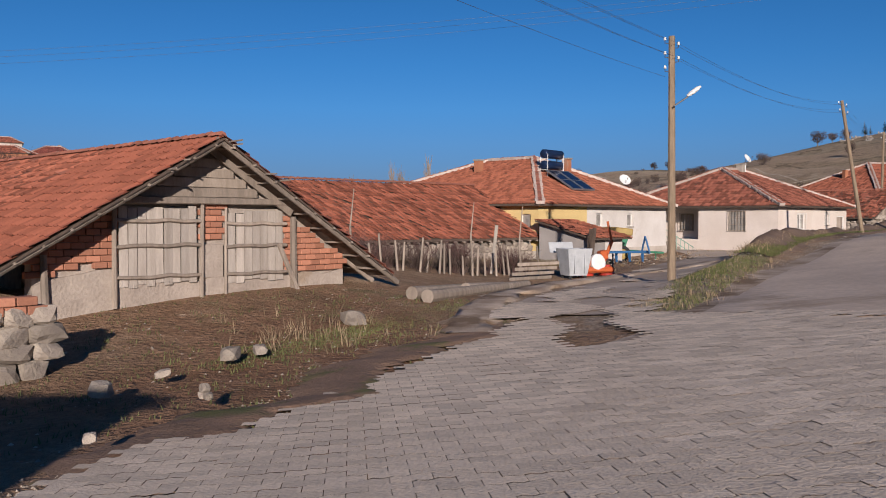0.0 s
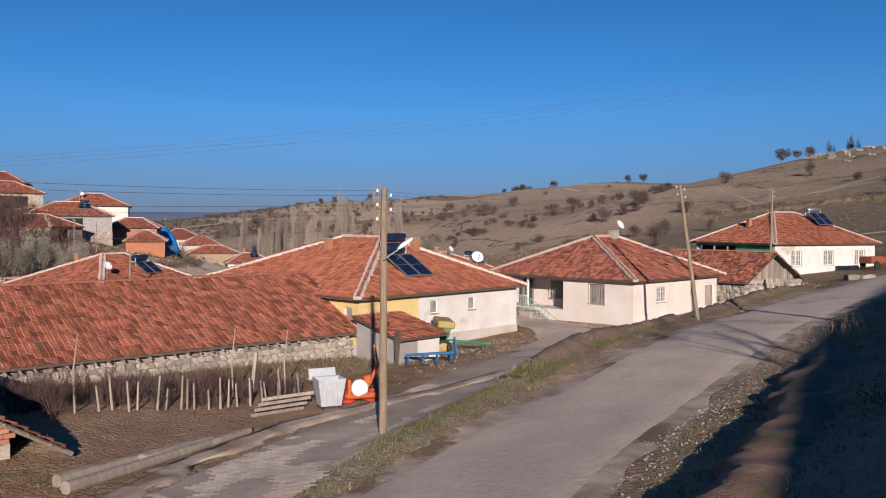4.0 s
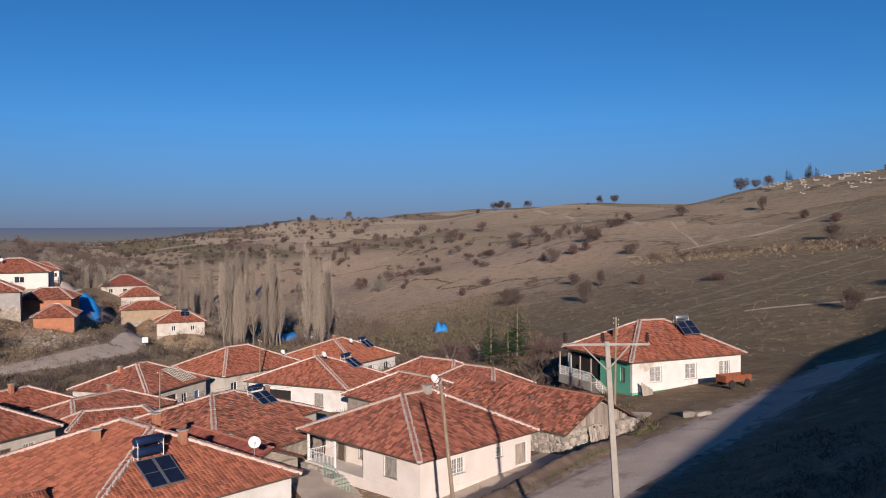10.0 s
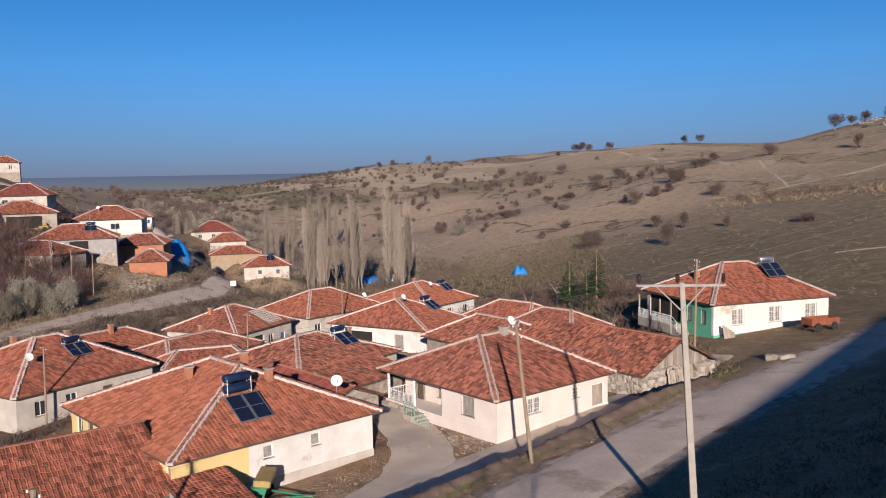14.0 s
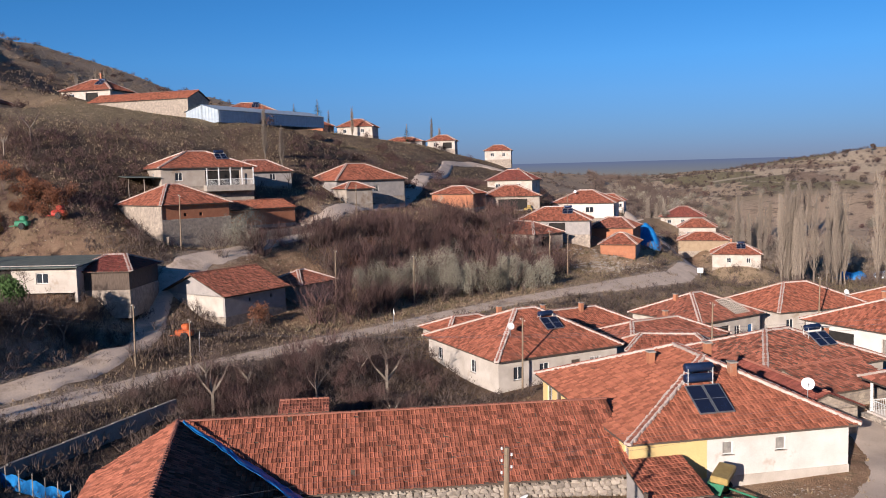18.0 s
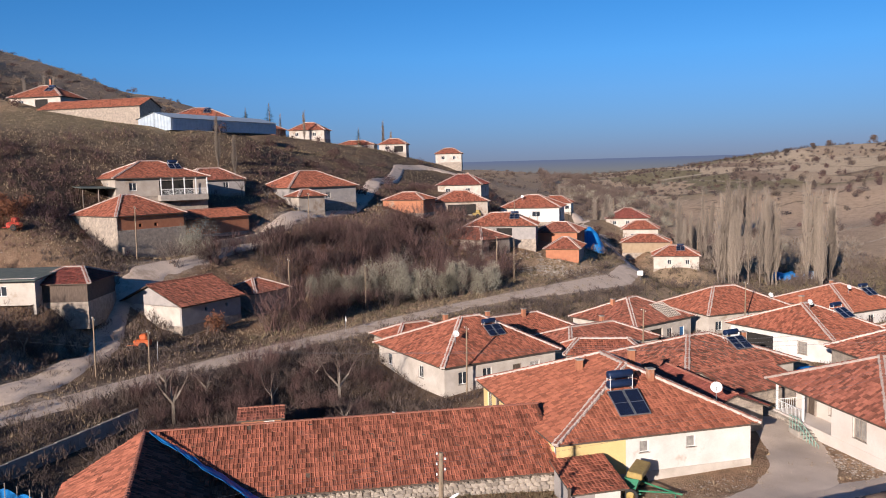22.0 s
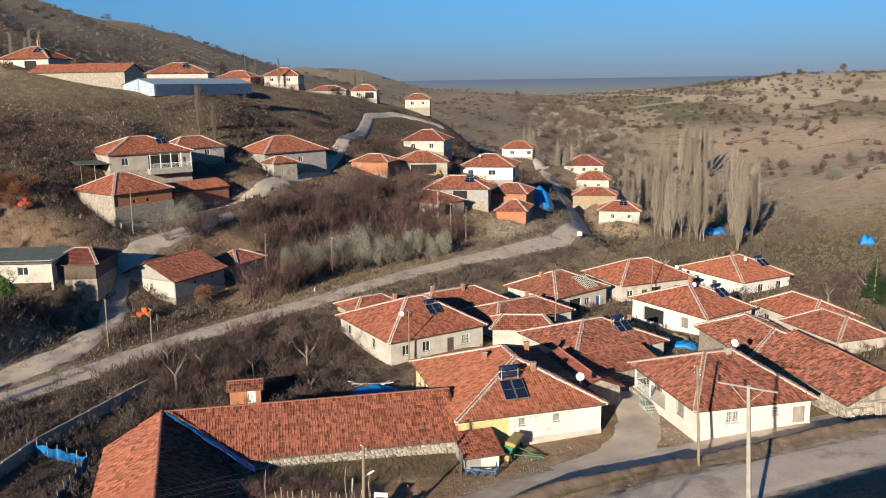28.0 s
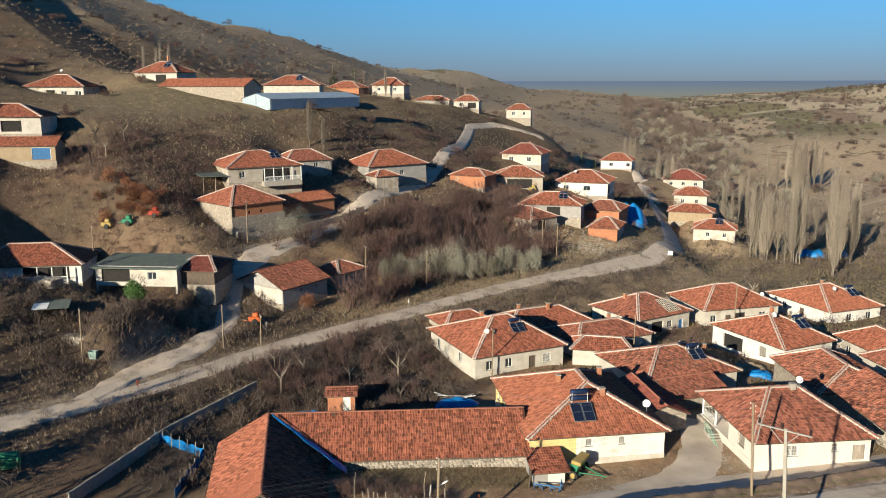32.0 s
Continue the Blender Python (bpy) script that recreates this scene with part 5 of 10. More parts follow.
# ---------------------------------------------------------------- porches
def porch(T, x0, x1, y0, y1, z, h, post_mat, rail=True, posts=3, axis="x", step=None):
    """A raised porch with posts and a white balustrade, in the house's own axes."""
    part("porch_floor", boxed(x0, x1, y0, y1, z - 0.9, z), CONC, T)
    for k in range(posts):
        f = k / (posts - 1)
        px, py = (x0 + 0.1 + (x1 - x0 - 0.2) * f, y0 + 0.1) if axis == "x" else (x0 + 0.1, y0 + 0.1 + (y1 - y0 - 0.2) * f)
        part("porch_post", boxed(px - 0.07, px + 0.07, py - 0.07, py + 0.07, z, h, bev=0.01), post_mat, T)
    if rail:
        r = part("balustrade", boxed(x0, x1 if axis == "x" else x0 + 0.06, y0, y0 + 0.06 if axis == "x" else y1, z + 0.85, z + 0.92), WPAINT, T, "white metal balustrade")
        n = int(((x1 - x0) if axis == "x" else (y1 - y0)) / 0.14)
        for k in range(n + 1):
            f = k / n
            px, py = (x0 + 0.03 + (x1 - x0 - 0.06) * f, y0 + 0.03) if axis == "x" else (x0 + 0.03, y0 + 0.03 + (y1 - y0 - 0.06) * f)
            part("baluster", rods(((px, py, z), (px, py, z + 0.86), 0.014), n=5), WPAINT, r)


def corner_porch(T):
    """A porch cut into the corner of the house: recessed walls, posts, white balustrade and an outer stair with a green rail."""
    part("recess_wall", boxed(-3.6, -3.4, -0.45, 5.95, 0.0, 2.25), CREAM, T)
    part("recess_wall", boxed(-5.05, -3.6, -0.65, -0.45, 0.0, 2.25), CREAM, T)
    window(T, Matrix.Translation((-3.62, 1.9, 0.75)) @ pose(0, 0, 0, 0, 0, 270) @ Matrix.Translation((0, -0.17, 0)), 1.0, 1.15, "old")
    door(T, Matrix.Translation((-3.62, 4.4, 0.02)) @ pose(0, 0, 0, 0, 0, 270) @ Matrix.Translation((0, -0.17, 0)), 0.9, 1.95, DARKWOOD)
    for x, y in ((-5.22, 5.82), (-5.22, 2.75), (-3.2, 5.82)):
        part("porch_post", boxed(x - 0.07, x + 0.07, y - 0.07, y + 0.07, 0.0, 2.2, bev=0.01), WPAINT, T)
    for a, b in (((-5.22, 2.82), (-5.22, 5.75)), ((-5.15, 5.82), (-3.27, 5.82))):
        r = part("balustrade", rods(((*a, 0.92), (*b, 0.92), 0.03), ((*a, 0.12), (*b, 0.12), 0.02), n=6), WPAINT, T, "white metal balustrade")
        n = int(math.dist(a, b) / 0.15)
        for q in range(1, n):
            x, y = a[0] + (b[0] - a[0]) * q / n, a[1] + (b[1] - a[1]) * q / n
            part("baluster", rods(((x, y, 0.12), (x, y, 0.92), 0.013), n=5), WPAINT, r)
    rubble(T, -5.75, -5.42, 2.5, 6.0, -1.7, -0.05, 0.32, 31)
    part("porch_landing", boxed(-6.5, -5.40, 1.4, 2.48, -1.8, -0.03, bev=0.02), CONC, T)
    for q in range(6):
        part("step", boxed(-6.4, -5.40, 1.12 - 0.28 * q, 1.398 - 0.28 * q, -1.9, -0.2 - 0.17 * q, bev=0.01), CONC, T)
    part("lamp_shade", lathe(bmesh.new(), [(0.0, 0.1), (0.1, 0.09), (0.26, 0.0), (0.24, 0.0), (0.0, 0.07)], 14, Matrix.Translation((-4.6, 4.6, 1.95))), mat("teal_enamel", (0.02, 0.16, 0.2), (0.015, 0.12, 0.16), 4, 0.4, 0.05), T)


corner_porch(porch_house)
RAILG = mat("green_rail", (0.25, 0.42, 0.34), (0.2, 0.34, 0.28), 4, 0.5, 0.05)
stair_rail = part("stair_rail", rods(((-6.45, 2.45, 0.85), (-6.45, 1.45, 0.85), 0.028), ((-6.45, 1.45, 0.85), (-6.45, -0.75, -0.35), 0.028), n=5), RAILG, porch_house, "pale green stair rail")
part("lower_rail", rods(((-6.45, 2.45, 0.4), (-6.45, 1.45, 0.4), 0.024), ((-6.45, 1.45, 0.4), (-6.45, -0.75, -0.8), 0.024), n=5), RAILG, stair_rail)
for k in range(11):
    part("baluster", rods(((-6.45, 2.4 - 0.31 * k, -0.1 - 0.17 * max(0, k - 3)), (-6.45, 2.4 - 0.31 * k, 0.85 - 0.17 * max(0, k - 3)), 0.02), n=5), RAILG, stair_rail)
porch(green_house, -7.9, -6.65, -0.6, 5.3, 0.5, 2.8, WOOD, posts=4, axis="y")
for k in range(6):
    part("step", boxed(-7.8, -6.7, -1.0 - 0.28 * k, -0.7 - 0.28 * k, -0.9, 0.4 - 0.16 * k), CONC, green_house)
part("stair_rail", rods(((-7.85, -0.6, 1.4), (-7.85, -2.5, 0.4), 0.025), ((-7.85, -2.5, -0.4), (-7.85, -2.5, 0.45), 0.025), ((-7.85, -1.5, 0.0), (-7.85, -1.5, 0.95), 0.02)), WPAINT, green_house)
porch(hill_porch_house, -0.8, 6.6, -7.6, -6.02, 0.1, 2.7, WPAINT, posts=5)
part("lean_to_roof", boxed(-12.0, -7.1, -6.2, 1.5, 1.3, 1.42, m=pose(0, 0, 0, 2, 2, 0), bev=0.02), TARPG, hill_porch_house, "low grey felt roof on posts")
for px_, py_ in ((-11.6, -5.8), (-9.4, -5.8), (-11.6, 1.0)):
    part("post", rods(((px_, py_, -2.5), (px_, py_, 1.32), 0.07), n=6), WOOD, hill_porch_house)
porch(bpy.data.objects["farm_house"], 0.2, 6.6, -6.0, -4.76, 0.7, 3.0, WPAINT, posts=4)

# ---------------------------------------------------------------- roof gear
def on_house(T, x, y, z, yaw=0):
    return T.matrix_world @ pose(x, y, z, 0, 0, yaw)


solar_heater(pose(8.75, 46.3, 4.2, 0, 0, 48), 2, w=1.0, h=2.1, tilt=31)
dish(on_house(yellow_house, -5.2, -5.4, roof_z(yellow_house, -5.2, -5.4) + 0.25, 60), 0.37)
dish(on_house(porch_house, 1.2, -0.5, roof_z(porch_house, 1.2, -0.5) + 0.3, 180), 0.35)
solar_heater(on_house(green_house, 2.6, -3.2, roof_z(green_house, 2.6, -3.2) + 0.25, 0), 1, "rooftop solar water heater with silver tank", 1.0, 1.9, GALV, tilt=40)
H = {}
for o in list(scene.objects):
    if o.parent is None and o.type == "EMPTY":
        H.setdefault((round(o.location.x), round(o.location.y)), o)
for key, x, y, z, yaw, tk in (((-18, 70), 1.4, -2.0, 4.3, 0, None), ((9, 95), 2.2, -2.6, 3.8, 40, None), ((8, 126), 2.6, -1.6, 4.0, 40, None), ((5, 72), 2.4, -2.2, 3.4, 10, None), ((-86, 84), 3.0, -2.6, 3.8, 0, None), ((-121, 54), -2, -2.4, 4.2, 0, None), ((-55, 142), 2.6, -1.8, 4.0, 0, None), ((-147, 146), 2, -2, 3.8, 0, None), ((-150, 106), 2, -2, 4.2, 0, None), ((-36, 189), 1.0, -1.6, 3.6, 0, None)):
    T = H.get(key) or H.get((key[0], key[1] + 1)) or H.get((key[0] + 1, key[1])) or H.get((key[0] - 1, key[1]))
    if T:
        y = -(ROOFS[T][1] - 0.5) * 0.62
        solar_heater(on_house(T, x, y, roof_z(T, x, y) + 0.03, 0), 1, "rooftop solar water heater with dark collectors", 0.9, 1.6, tk, tilt=32)
for key, x, y, z in (((-18, 70), -3.6, -4.4, 4.2), ((9, 95), -1.4, -1.6, 4.9), ((-4, 113), 4.0, -4.4, 3.2), ((8, 126), -1, -3, 4.2), ((-62, 168), -2, -3, 4.6), ((-84, 39), -7.2, -4.0, 3.2), ((-159, 84), 0, 0, 6.2)):
    T = H.get(key)
    if T:
        dish(on_house(T, x, y, roof_z(T, x, y) + 0.28, 170), 0.34)
for key, x, y, z, h in (((-18, 70), -1.0, 2.0, 4.4, 1.2), ((9, 95), 1.4, 1.4, 4.2, 1.2), ((-12, 99), -2.4, 1.0, 4.2, 0.9), ((-20, 82), -3.0, 0.6, 3.6, 1.1), ((-20, 82), 1.2, -0.6, 3.6, 1.1), ((-11, 84), 2.0, 0.6, 3.3, 1.0), ((5, 72), 4.8, -0.6, 3.2, 1.4), ((8, 126), 0.4, 1.0, 4.6, 0.9), ((-87, 178), 1, 1, 4.6, 1.0), ((-36, 189), -1, 0.5, 4.0, 1.4), ((-150, 106), 1, 0, 5.0, 1.6)):
    T = H.get(key)
    if T:
        chimney(T, x, y, roof_z(T, x, y) - 0.3, h + 0.1)

# ---------------------------------------------------------------- tin shed, felt-roofed house and other outbuildings
def sheet(bm, a, b, h, wave=0.03, pitch=0.22, top=None):
    """An upright corrugated sheet from a to b; top: height at b if it differs."""
    a, b = Vector(a), Vector(b)
    d = b - a
    n = max(2, int(d.length / pitch * 2))
    nor = Vector((d.y, -d.x, 0)).normalized()
    low, up = [], []
    for k in range(n + 1):
        p = a + d * (k / n) + nor * (wave if k % 2 else 0)
        hh = h + ((top if top is not None else h) - h) * k / n
        low.append(bm.verts.new(p))
        up.append(bm.verts.new(p + Vector((0, 0, hh))))
    for k in range(n):
        bm.faces.new((low[k], low[k + 1], up[k + 1], up[k]))


pad(-117, 123.5, 16, 28.9)
tin = thing("tin_shed", pose(-117.0, 123.5, 28.7, 0, 0, 97), "long pale blue-grey corrugated tin shed", "shed")
for (a, b, h, tp) in (((-16.5, -4.5, 0), (16.5, -4.5, 0), 2.5, None), ((16.5, -4.5, 0), (16.5, 0, 0), 2.5, 3.7), ((16.5, 0, 0), (16.5, 4.5, 0), 3.7, 2.5), ((16.5, 4.5, 0), (-16.5, 4.5, 0), 2.5, None), ((-16.5, 4.5, 0), (-16.5, 0, 0), 2.5, 3.7), ((-16.5, 0, 0), (-16.5, -4.5, 0), 3.7, 2.5)):
    bm = bmesh.new()
    sheet(bm, a, b, h, 0.05, 0.8, tp)
    part("wall_sheet", bm, TIN, tin)
for sgn in (-1, 1):
    bm = bmesh.new()
    cols = 60
    ra, rb = [], []
    for k in range(cols + 1):
        x = -16.9 + 33.8 * k / cols
        ra.append(bm.verts.new((x, 0, 3.75 + 0.04 * (k % 2))))
        rb.append(bm.verts.new((x, sgn * 4.9, 2.42 + 0.04 * (k % 2))))
    for k in range(cols):
        bm.faces.new((ra[k], ra[k + 1], rb[k + 1], rb[k]) if sgn < 0 else (ra[k + 1], ra[k], rb[k], rb[k + 1]))
    part("roof_sheet", bm, TIN, tin)


def flat_house(x, y, yaw, L, W, base, h, label, holes):
    pad(x, y, max(L, W) * 0.8, base)
    T = thing("felt_roof_house", pose(x, y, base, 0, 0, yaw), label, "house")
    for x0, x1 in ((-L / 2, -L / 2 + 0.3), (L / 2 - 0.3, L / 2)):
        part("wall", boxed(x0, x1, -W / 2, W / 2, -1, h), WHITE2, T)
    part("wall", boxed(-L / 2 + 0.3, L / 2 - 0.3, W / 2 - 0.3, W / 2, -1, h), WHITE2, T)
    bm = bmesh.new()
    for x0, x1, z0, z1 in wall_cells(L - 0.6, h, [(p, p + w_, u, u + h_) for _, p, u, w_, h_ in holes]):
        box(bm, x0 - L / 2 + 0.3, x1 - L / 2 + 0.3, -W / 2, -W / 2 + 0.3, z0, z1)
    part("wall", bm, WHITE2, T)
    for kind, p, u, w_, h_ in holes:
        mm = Matrix.Translation((-L / 2 + 0.3 + p, -W / 2, u))
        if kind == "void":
            # shade within the opening is a painted near-black panel
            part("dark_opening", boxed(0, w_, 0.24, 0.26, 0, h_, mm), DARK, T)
        else:
            window(T, mm, w_, h_, kind)
    part("roof", boxed(-L / 2 - 0.6, L / 2 + 0.5, -W / 2 - 0.7, W / 2 + 0.4, h, h + 0.14, m=pose(0, 0, 0, 3, 0, 0), bev=0.02), TARPG, T, "dark green-grey roofing felt")
    return T


flat_house(-65.6, 47.4, 35, 12.0, 7.5, 6.2, 2.9, "whitewashed house with dark roofing felt", [("void", 0.6, 0.6, 4.2, 1.9), ("plain", 7.4, 1.0, 1.3, 1.1)])
# dark wall and roof materials put this brown shed's shaded side into colour
house("felt_annex", "brown tile-roofed shed at the track corner, shaded side painted dark", -60.2, 53.4, 35, 6.0, 8.0, 6.2, 8.2, 9.6, DARKWOOD, None, TILE_DARK, 2, 0.4, category="annex", mess=0.02)
flat_house(-79.0, 27.5, 48, 9.0, 6.5, 4.2, 2.2, "low mud shed with dark roofing felt", [("void", 5.0, 0.9, 0.6, 0.5)])
outhouse = house("brick_outhouse", "tiny brick outhouse with a pale door", -20.6, 43.6, 43, 3.0, 2.4, -1.2, 0.85, 1.35, BRICKW, None, TILE_OLD, 2, 0.3, gable=True, category="outhouse", holes={"s": [("door_white", 1.7, 0.05, 0.8, 1.8)]}, thick=0.2)

# ---------------------------------------------------------------- barns by the start
def barn_pads():
    pad(-8.7, 24, 9.5, 0.9)
    pad(-6.0, 36.8, 11, 0.6)
    pad(5, 10, 11, 1.0)
    pad(10, 27, 9, 1.15)
    pad(20, 40, 8, 1.85)
    pad(-63, 46, 9, 5.4)
    pad(-39, 75, 7, 0.0)


barn_pads()
pad(-150, 224, 34, 25.2)
pad(-137, 246, 20, 21.6)
pad(-168, 204, 30, 30.4)
# the terrace above the cutting of the hill track
for px, py, pr, pz in ((-45.8, 38, 3.2, 0.9), (-48, 45, 3.2, 1.4), (-53, 52, 3.4, 2.6)):
    pad(px, py, pr, pz)

# ---------------------------------------------------------------- the ground
gx = axis(-2600, 2600, -100, 62, 0.75)
gy = axis(-500, 4700, -20, 165, 0.75)
GX, GY = np.meshgrid(gx, gy)
GZ = land(GX, GY)
near = np.exp(-((GX - 5) ** 2 + (GY - 40) ** 2) / 90 ** 2)
GZ = GZ + near * 0.02 * np.sin(GX * 1.3 + np.sin(GY * 0.9)) * np.sin(GY * 1.1 + 0.7 * np.sin(GX))
ground_me = bpy.data.meshes.new("ground")
nx, ny = len(gx), len(gy)
idx = np.arange(nx * ny).reshape(ny, nx)
quads = np.stack([idx[:-1, :-1], idx[:-1, 1:], idx[1:, 1:], idx[1:, :-1]], -1).reshape(-1, 4)
ground_me.from_pydata(np.stack([GX, GY, GZ], -1).reshape(-1, 3).tolist(), [], quads.tolist())
ground_me.update()
ground_me.shade_smooth()
# land cover: red = green crop or grass, green = dry grass, blue = bare soil
dd = 0.88 * (GX - 20) + 0.47 * (GY - 190)
ss = -0.47 * (GX - 20) + 0.88 * (GY - 190)
crop = sstep(150, 175, dd + 14 * np.sin(ss * 0.02)) * (1 - sstep(520, 640, ss + 40 * np.sin(dd * 0.03)))
crop = np.maximum(crop * 0.95, 0.95 * sstep(-60, -20, dd) * (1 - sstep(-20, 30, ss - 0.3 * dd)) * sstep(-200, -160, ss))
crop = np.maximum(crop, 0.9 * np.exp(-((GX - 28) ** 2 + (GY - 150) ** 2) / 30 ** 2))
crop = np.maximum(crop, 0.95 * np.exp(-(((GX + 128) / 32) ** 2 + ((GY - 96) / 28) ** 2) ** 1.5))
crop = np.maximum(crop, 0.5 * sstep(0.3, 0.8, np.sin(ss * 0.006 + 1) * np.sin(dd * 0.008)) * sstep(600, 900, GY))
dry = np.clip(0.55 + 0.35 * np.sin(dd * 0.09 + 2 * np.sin(ss * 0.012)) * sstep(0, 60, dd), 0, 1) * np.where(dd > 0, 1, 0.75)
soil = np.exp(-((GX + 10) ** 2 + (GY - 55) ** 2) / 60 ** 2) * 0.8
soil = np.maximum(soil, 0.75 * sstep(-112, -95, GX) * (1 - sstep(-50, -40, GX)) * sstep(20, 40, GY) * (1 - sstep(200, 240, GY)))
soil = np.maximum(soil, 1.0 * np.exp(-(((GX - 0) / 9) ** 2 + ((GY - 14) / 14) ** 2)))
soil = np.maximum(soil, 0.8 * np.exp(-(((GX + 60) / 26) ** 2 + ((GY - 30) / 22) ** 2)))
cov = np.stack([crop, dry, soil, np.ones_like(crop)], -1).reshape(-1, 4)
attr = ground_me.color_attributes.new("cover", "FLOAT_COLOR", "POINT")
attr.data.foreach_set("color", cov.astype(np.float32).ravel())


hill = sstep(-8, 30, dd) * sstep(-70, 60, ss) * (1 - sstep(700, 1200, ss)) * sstep(70, 130, GY)
fields = np.maximum(sstep(330, 460, ss) * sstep(-60, -20, dd), sstep(100, 135, dd + 12 * np.sin(ss * 0.02)) * (1 - sstep(620, 800, dd))) * sstep(-260, -200, ss) * (0.3 + 0.7 * sstep(260, 360, ss))
fields = np.maximum(fields, 0.9 * sstep(500, 700, ss) * (1 - sstep(-300, -200, -np.abs(dd))))
shoulder = np.zeros_like(GX)
for line_, half_ in (((-5, -18, 4, 4.5), 3.2), ((4, 4.5, 12.5, 23), 3.9), ((12.5, 23, 25.4, 42), 4.6), ((25.4, 42, 39.6, 60), 4.4), ((39.8, 59.2, 64, 84), 4.8), ((4.2, 17.5, 18.2, 47.5), 3.2), ((-42, 8, -38.8, 75), 4.2), ((-38.8, 75, -30, 139.5), 4.2), ((-45, 33, -60, 58.5), 3.4), ((-62, 60, -74, 104), 3.4)):
    ax_, ay_, bx_, by_ = line_
    t_ = np.clip(((GX - ax_) * (bx_ - ax_) + (GY - ay_) * (by_ - ay_)) / ((bx_ - ax_) ** 2 + (by_ - ay_) ** 2), 0, 1)
    shoulder = np.maximum(shoulder, 1 - sstep(half_ * 0.55, half_, np.hypot(GX - ax_ - t_ * (bx_ - ax_), GY - ay_ - t_ * (by_ - ay_))))
attr2 = ground_me.color_attributes.new("zones", "FLOAT_COLOR", "POINT")
lawn = np.exp(-(((GX + 128) / 30) ** 2 + ((GY - 96) / 26) ** 2) ** 1.5)
attr2.data.foreach_set("color", np.stack([hill, shoulder, (1 - 0.95 * lawn) * np.maximum(np.clip((-GX - 60) / 30, 0, 1) * (1 - sstep(210, 320, GY)) * (1 - sstep(200, 300, -GX)), sstep(-74, -66, GX) * (1 - sstep(-16, -10, GX)) * sstep(4, 12, GY) * (1 - sstep(62, 70, GY))), fields], -1).reshape(-1, 4).astype(np.float32).ravel())


def ground_material():
    m = bpy.data.materials.new("valley_ground")
    m.use_nodes = True
    n, l = m.node_tree.nodes, m.node_tree.links
    b = n["Principled BSDF"]
    b.inputs["Roughness"].default_value, b.inputs["Specular IOR Level"].default_value = 0.95, 0.15
    geo = n.new("ShaderNodeNewGeometry")

    def noise_at(scale, detail=6, rough=0.6):
        k = n.new("ShaderNodeTexNoise")
        k.inputs["Scale"].default_value, k.inputs["Detail"].default_value, k.inputs["Roughness"].default_value = scale, detail, rough
        l.new(geo.outputs["Position"], k.inputs["Vector"])
        return k.outputs["Fac"]

    def ranged(src, a, c, lo=0.0, hi=1.0):
        k = n.new("ShaderNodeMapRange")
        for i, v in enumerate((a, c, lo, hi)):
            k.inputs[i + 1].default_value = v
        l.new(src, k.inputs[0])
        return k.outputs[0]

    def mixed(fac, a, c):
        k = n.new("ShaderNodeMix")
        k.data_type = "RGBA"
        for key, v in (("A", a), ("B", c)):
            if isinstance(v, tuple):
                k.inputs[key].default_value = (*v, 1)
            else:
                l.new(v, k.inputs[key])
        l.new(fac, k.inputs["Factor"])
        return k.outputs["Result"]

    def times(a, c):
        k = n.new("ShaderNodeMath")
        k.operation = "MULTIPLY"
        l.new(a, k.inputs[0])
        l.new(c, k.inputs[1])
        return k.outputs[0]

    big, mid, small, tiny = noise_at(0.02), noise_at(0.16), noise_at(1.3), noise_at(9.0, 3)
    ca = n.new("ShaderNodeVertexColor")
    ca.layer_name = "cover"
    sep = n.new("ShaderNodeSeparateColor")
    l.new(ca.outputs["Color"], sep.inputs[0])
    dryc = mixed(ranged(mid, 0.35, 0.65), (0.60, 0.435, 0.305), (0.475, 0.34, 0.24))
    base = mixed(times(ranged(big, 0.3, 0.7, 0.3, 1.0), sep.outputs[1]), (0.33, 0.245, 0.16), dryc)
    green = mixed(ranged(mid, 0.3, 0.7), (0.15, 0.125, 0.07), (0.215, 0.17, 0.1))
    base = mixed(times(sep.outputs[0], ranged(small, 0.25, 0.6, 0.55, 1.0)), base, green)
    soilc = mixed(ranged(small, 0.35, 0.65), (0.20, 0.108, 0.064), (0.285, 0.165, 0.102))
    base = mixed(times(sep.outputs[2], ranged(mid, 0.3, 0.5, 0.45, 1.0)), base, soilc)
    base = mixed(ranged(noise_at(0.55, 8, 0.7), 0.60, 0.66), base, (0.185, 0.145, 0.08))
    za = n.new("ShaderNodeVertexColor")
    za.layer_name = "zones"
    zone = n.new("ShaderNodeSeparateColor")
    l.new(za.outputs["Color"], zone.inputs[0])

    def banded(direction, freq, warp, lo, hi):
        dot, add_, mul_, sine = n.new("ShaderNodeVectorMath"), n.new("ShaderNodeMath"), n.new("ShaderNodeMath"), n.new("ShaderNodeMath")
        dot.operation, mul_.operation, sine.operation = "DOT_PRODUCT", "MULTIPLY_ADD", "SINE"
        l.new(geo.outputs["Position"], dot.inputs[0])
        dot.inputs[1].default_value = tuple(c * freq for c in direction)
        l.new(big, mul_.inputs[0])
        mul_.inputs[1].default_value = warp
        l.new(dot.outputs["Value"], mul_.inputs[2])
        l.new(mul_.outputs[0], sine.inputs[0])
        return ranged(sine.outputs[0], lo, hi)

    base = mixed(times(zone.outputs[0], ranged(mid, 0.3, 0.65, 0.3, 0.6)), base, (0.57, 0.415, 0.30))
    strips = banded((0.78, 0.62, 0.0), 0.085, 9.0, -0.15, 0.25)
    base = mixed(times(times(strips, zone.outputs[0]), ranged(mid, 0.3, 0.6, 0.2, 0.75)), base, (0.49, 0.36, 0.245))
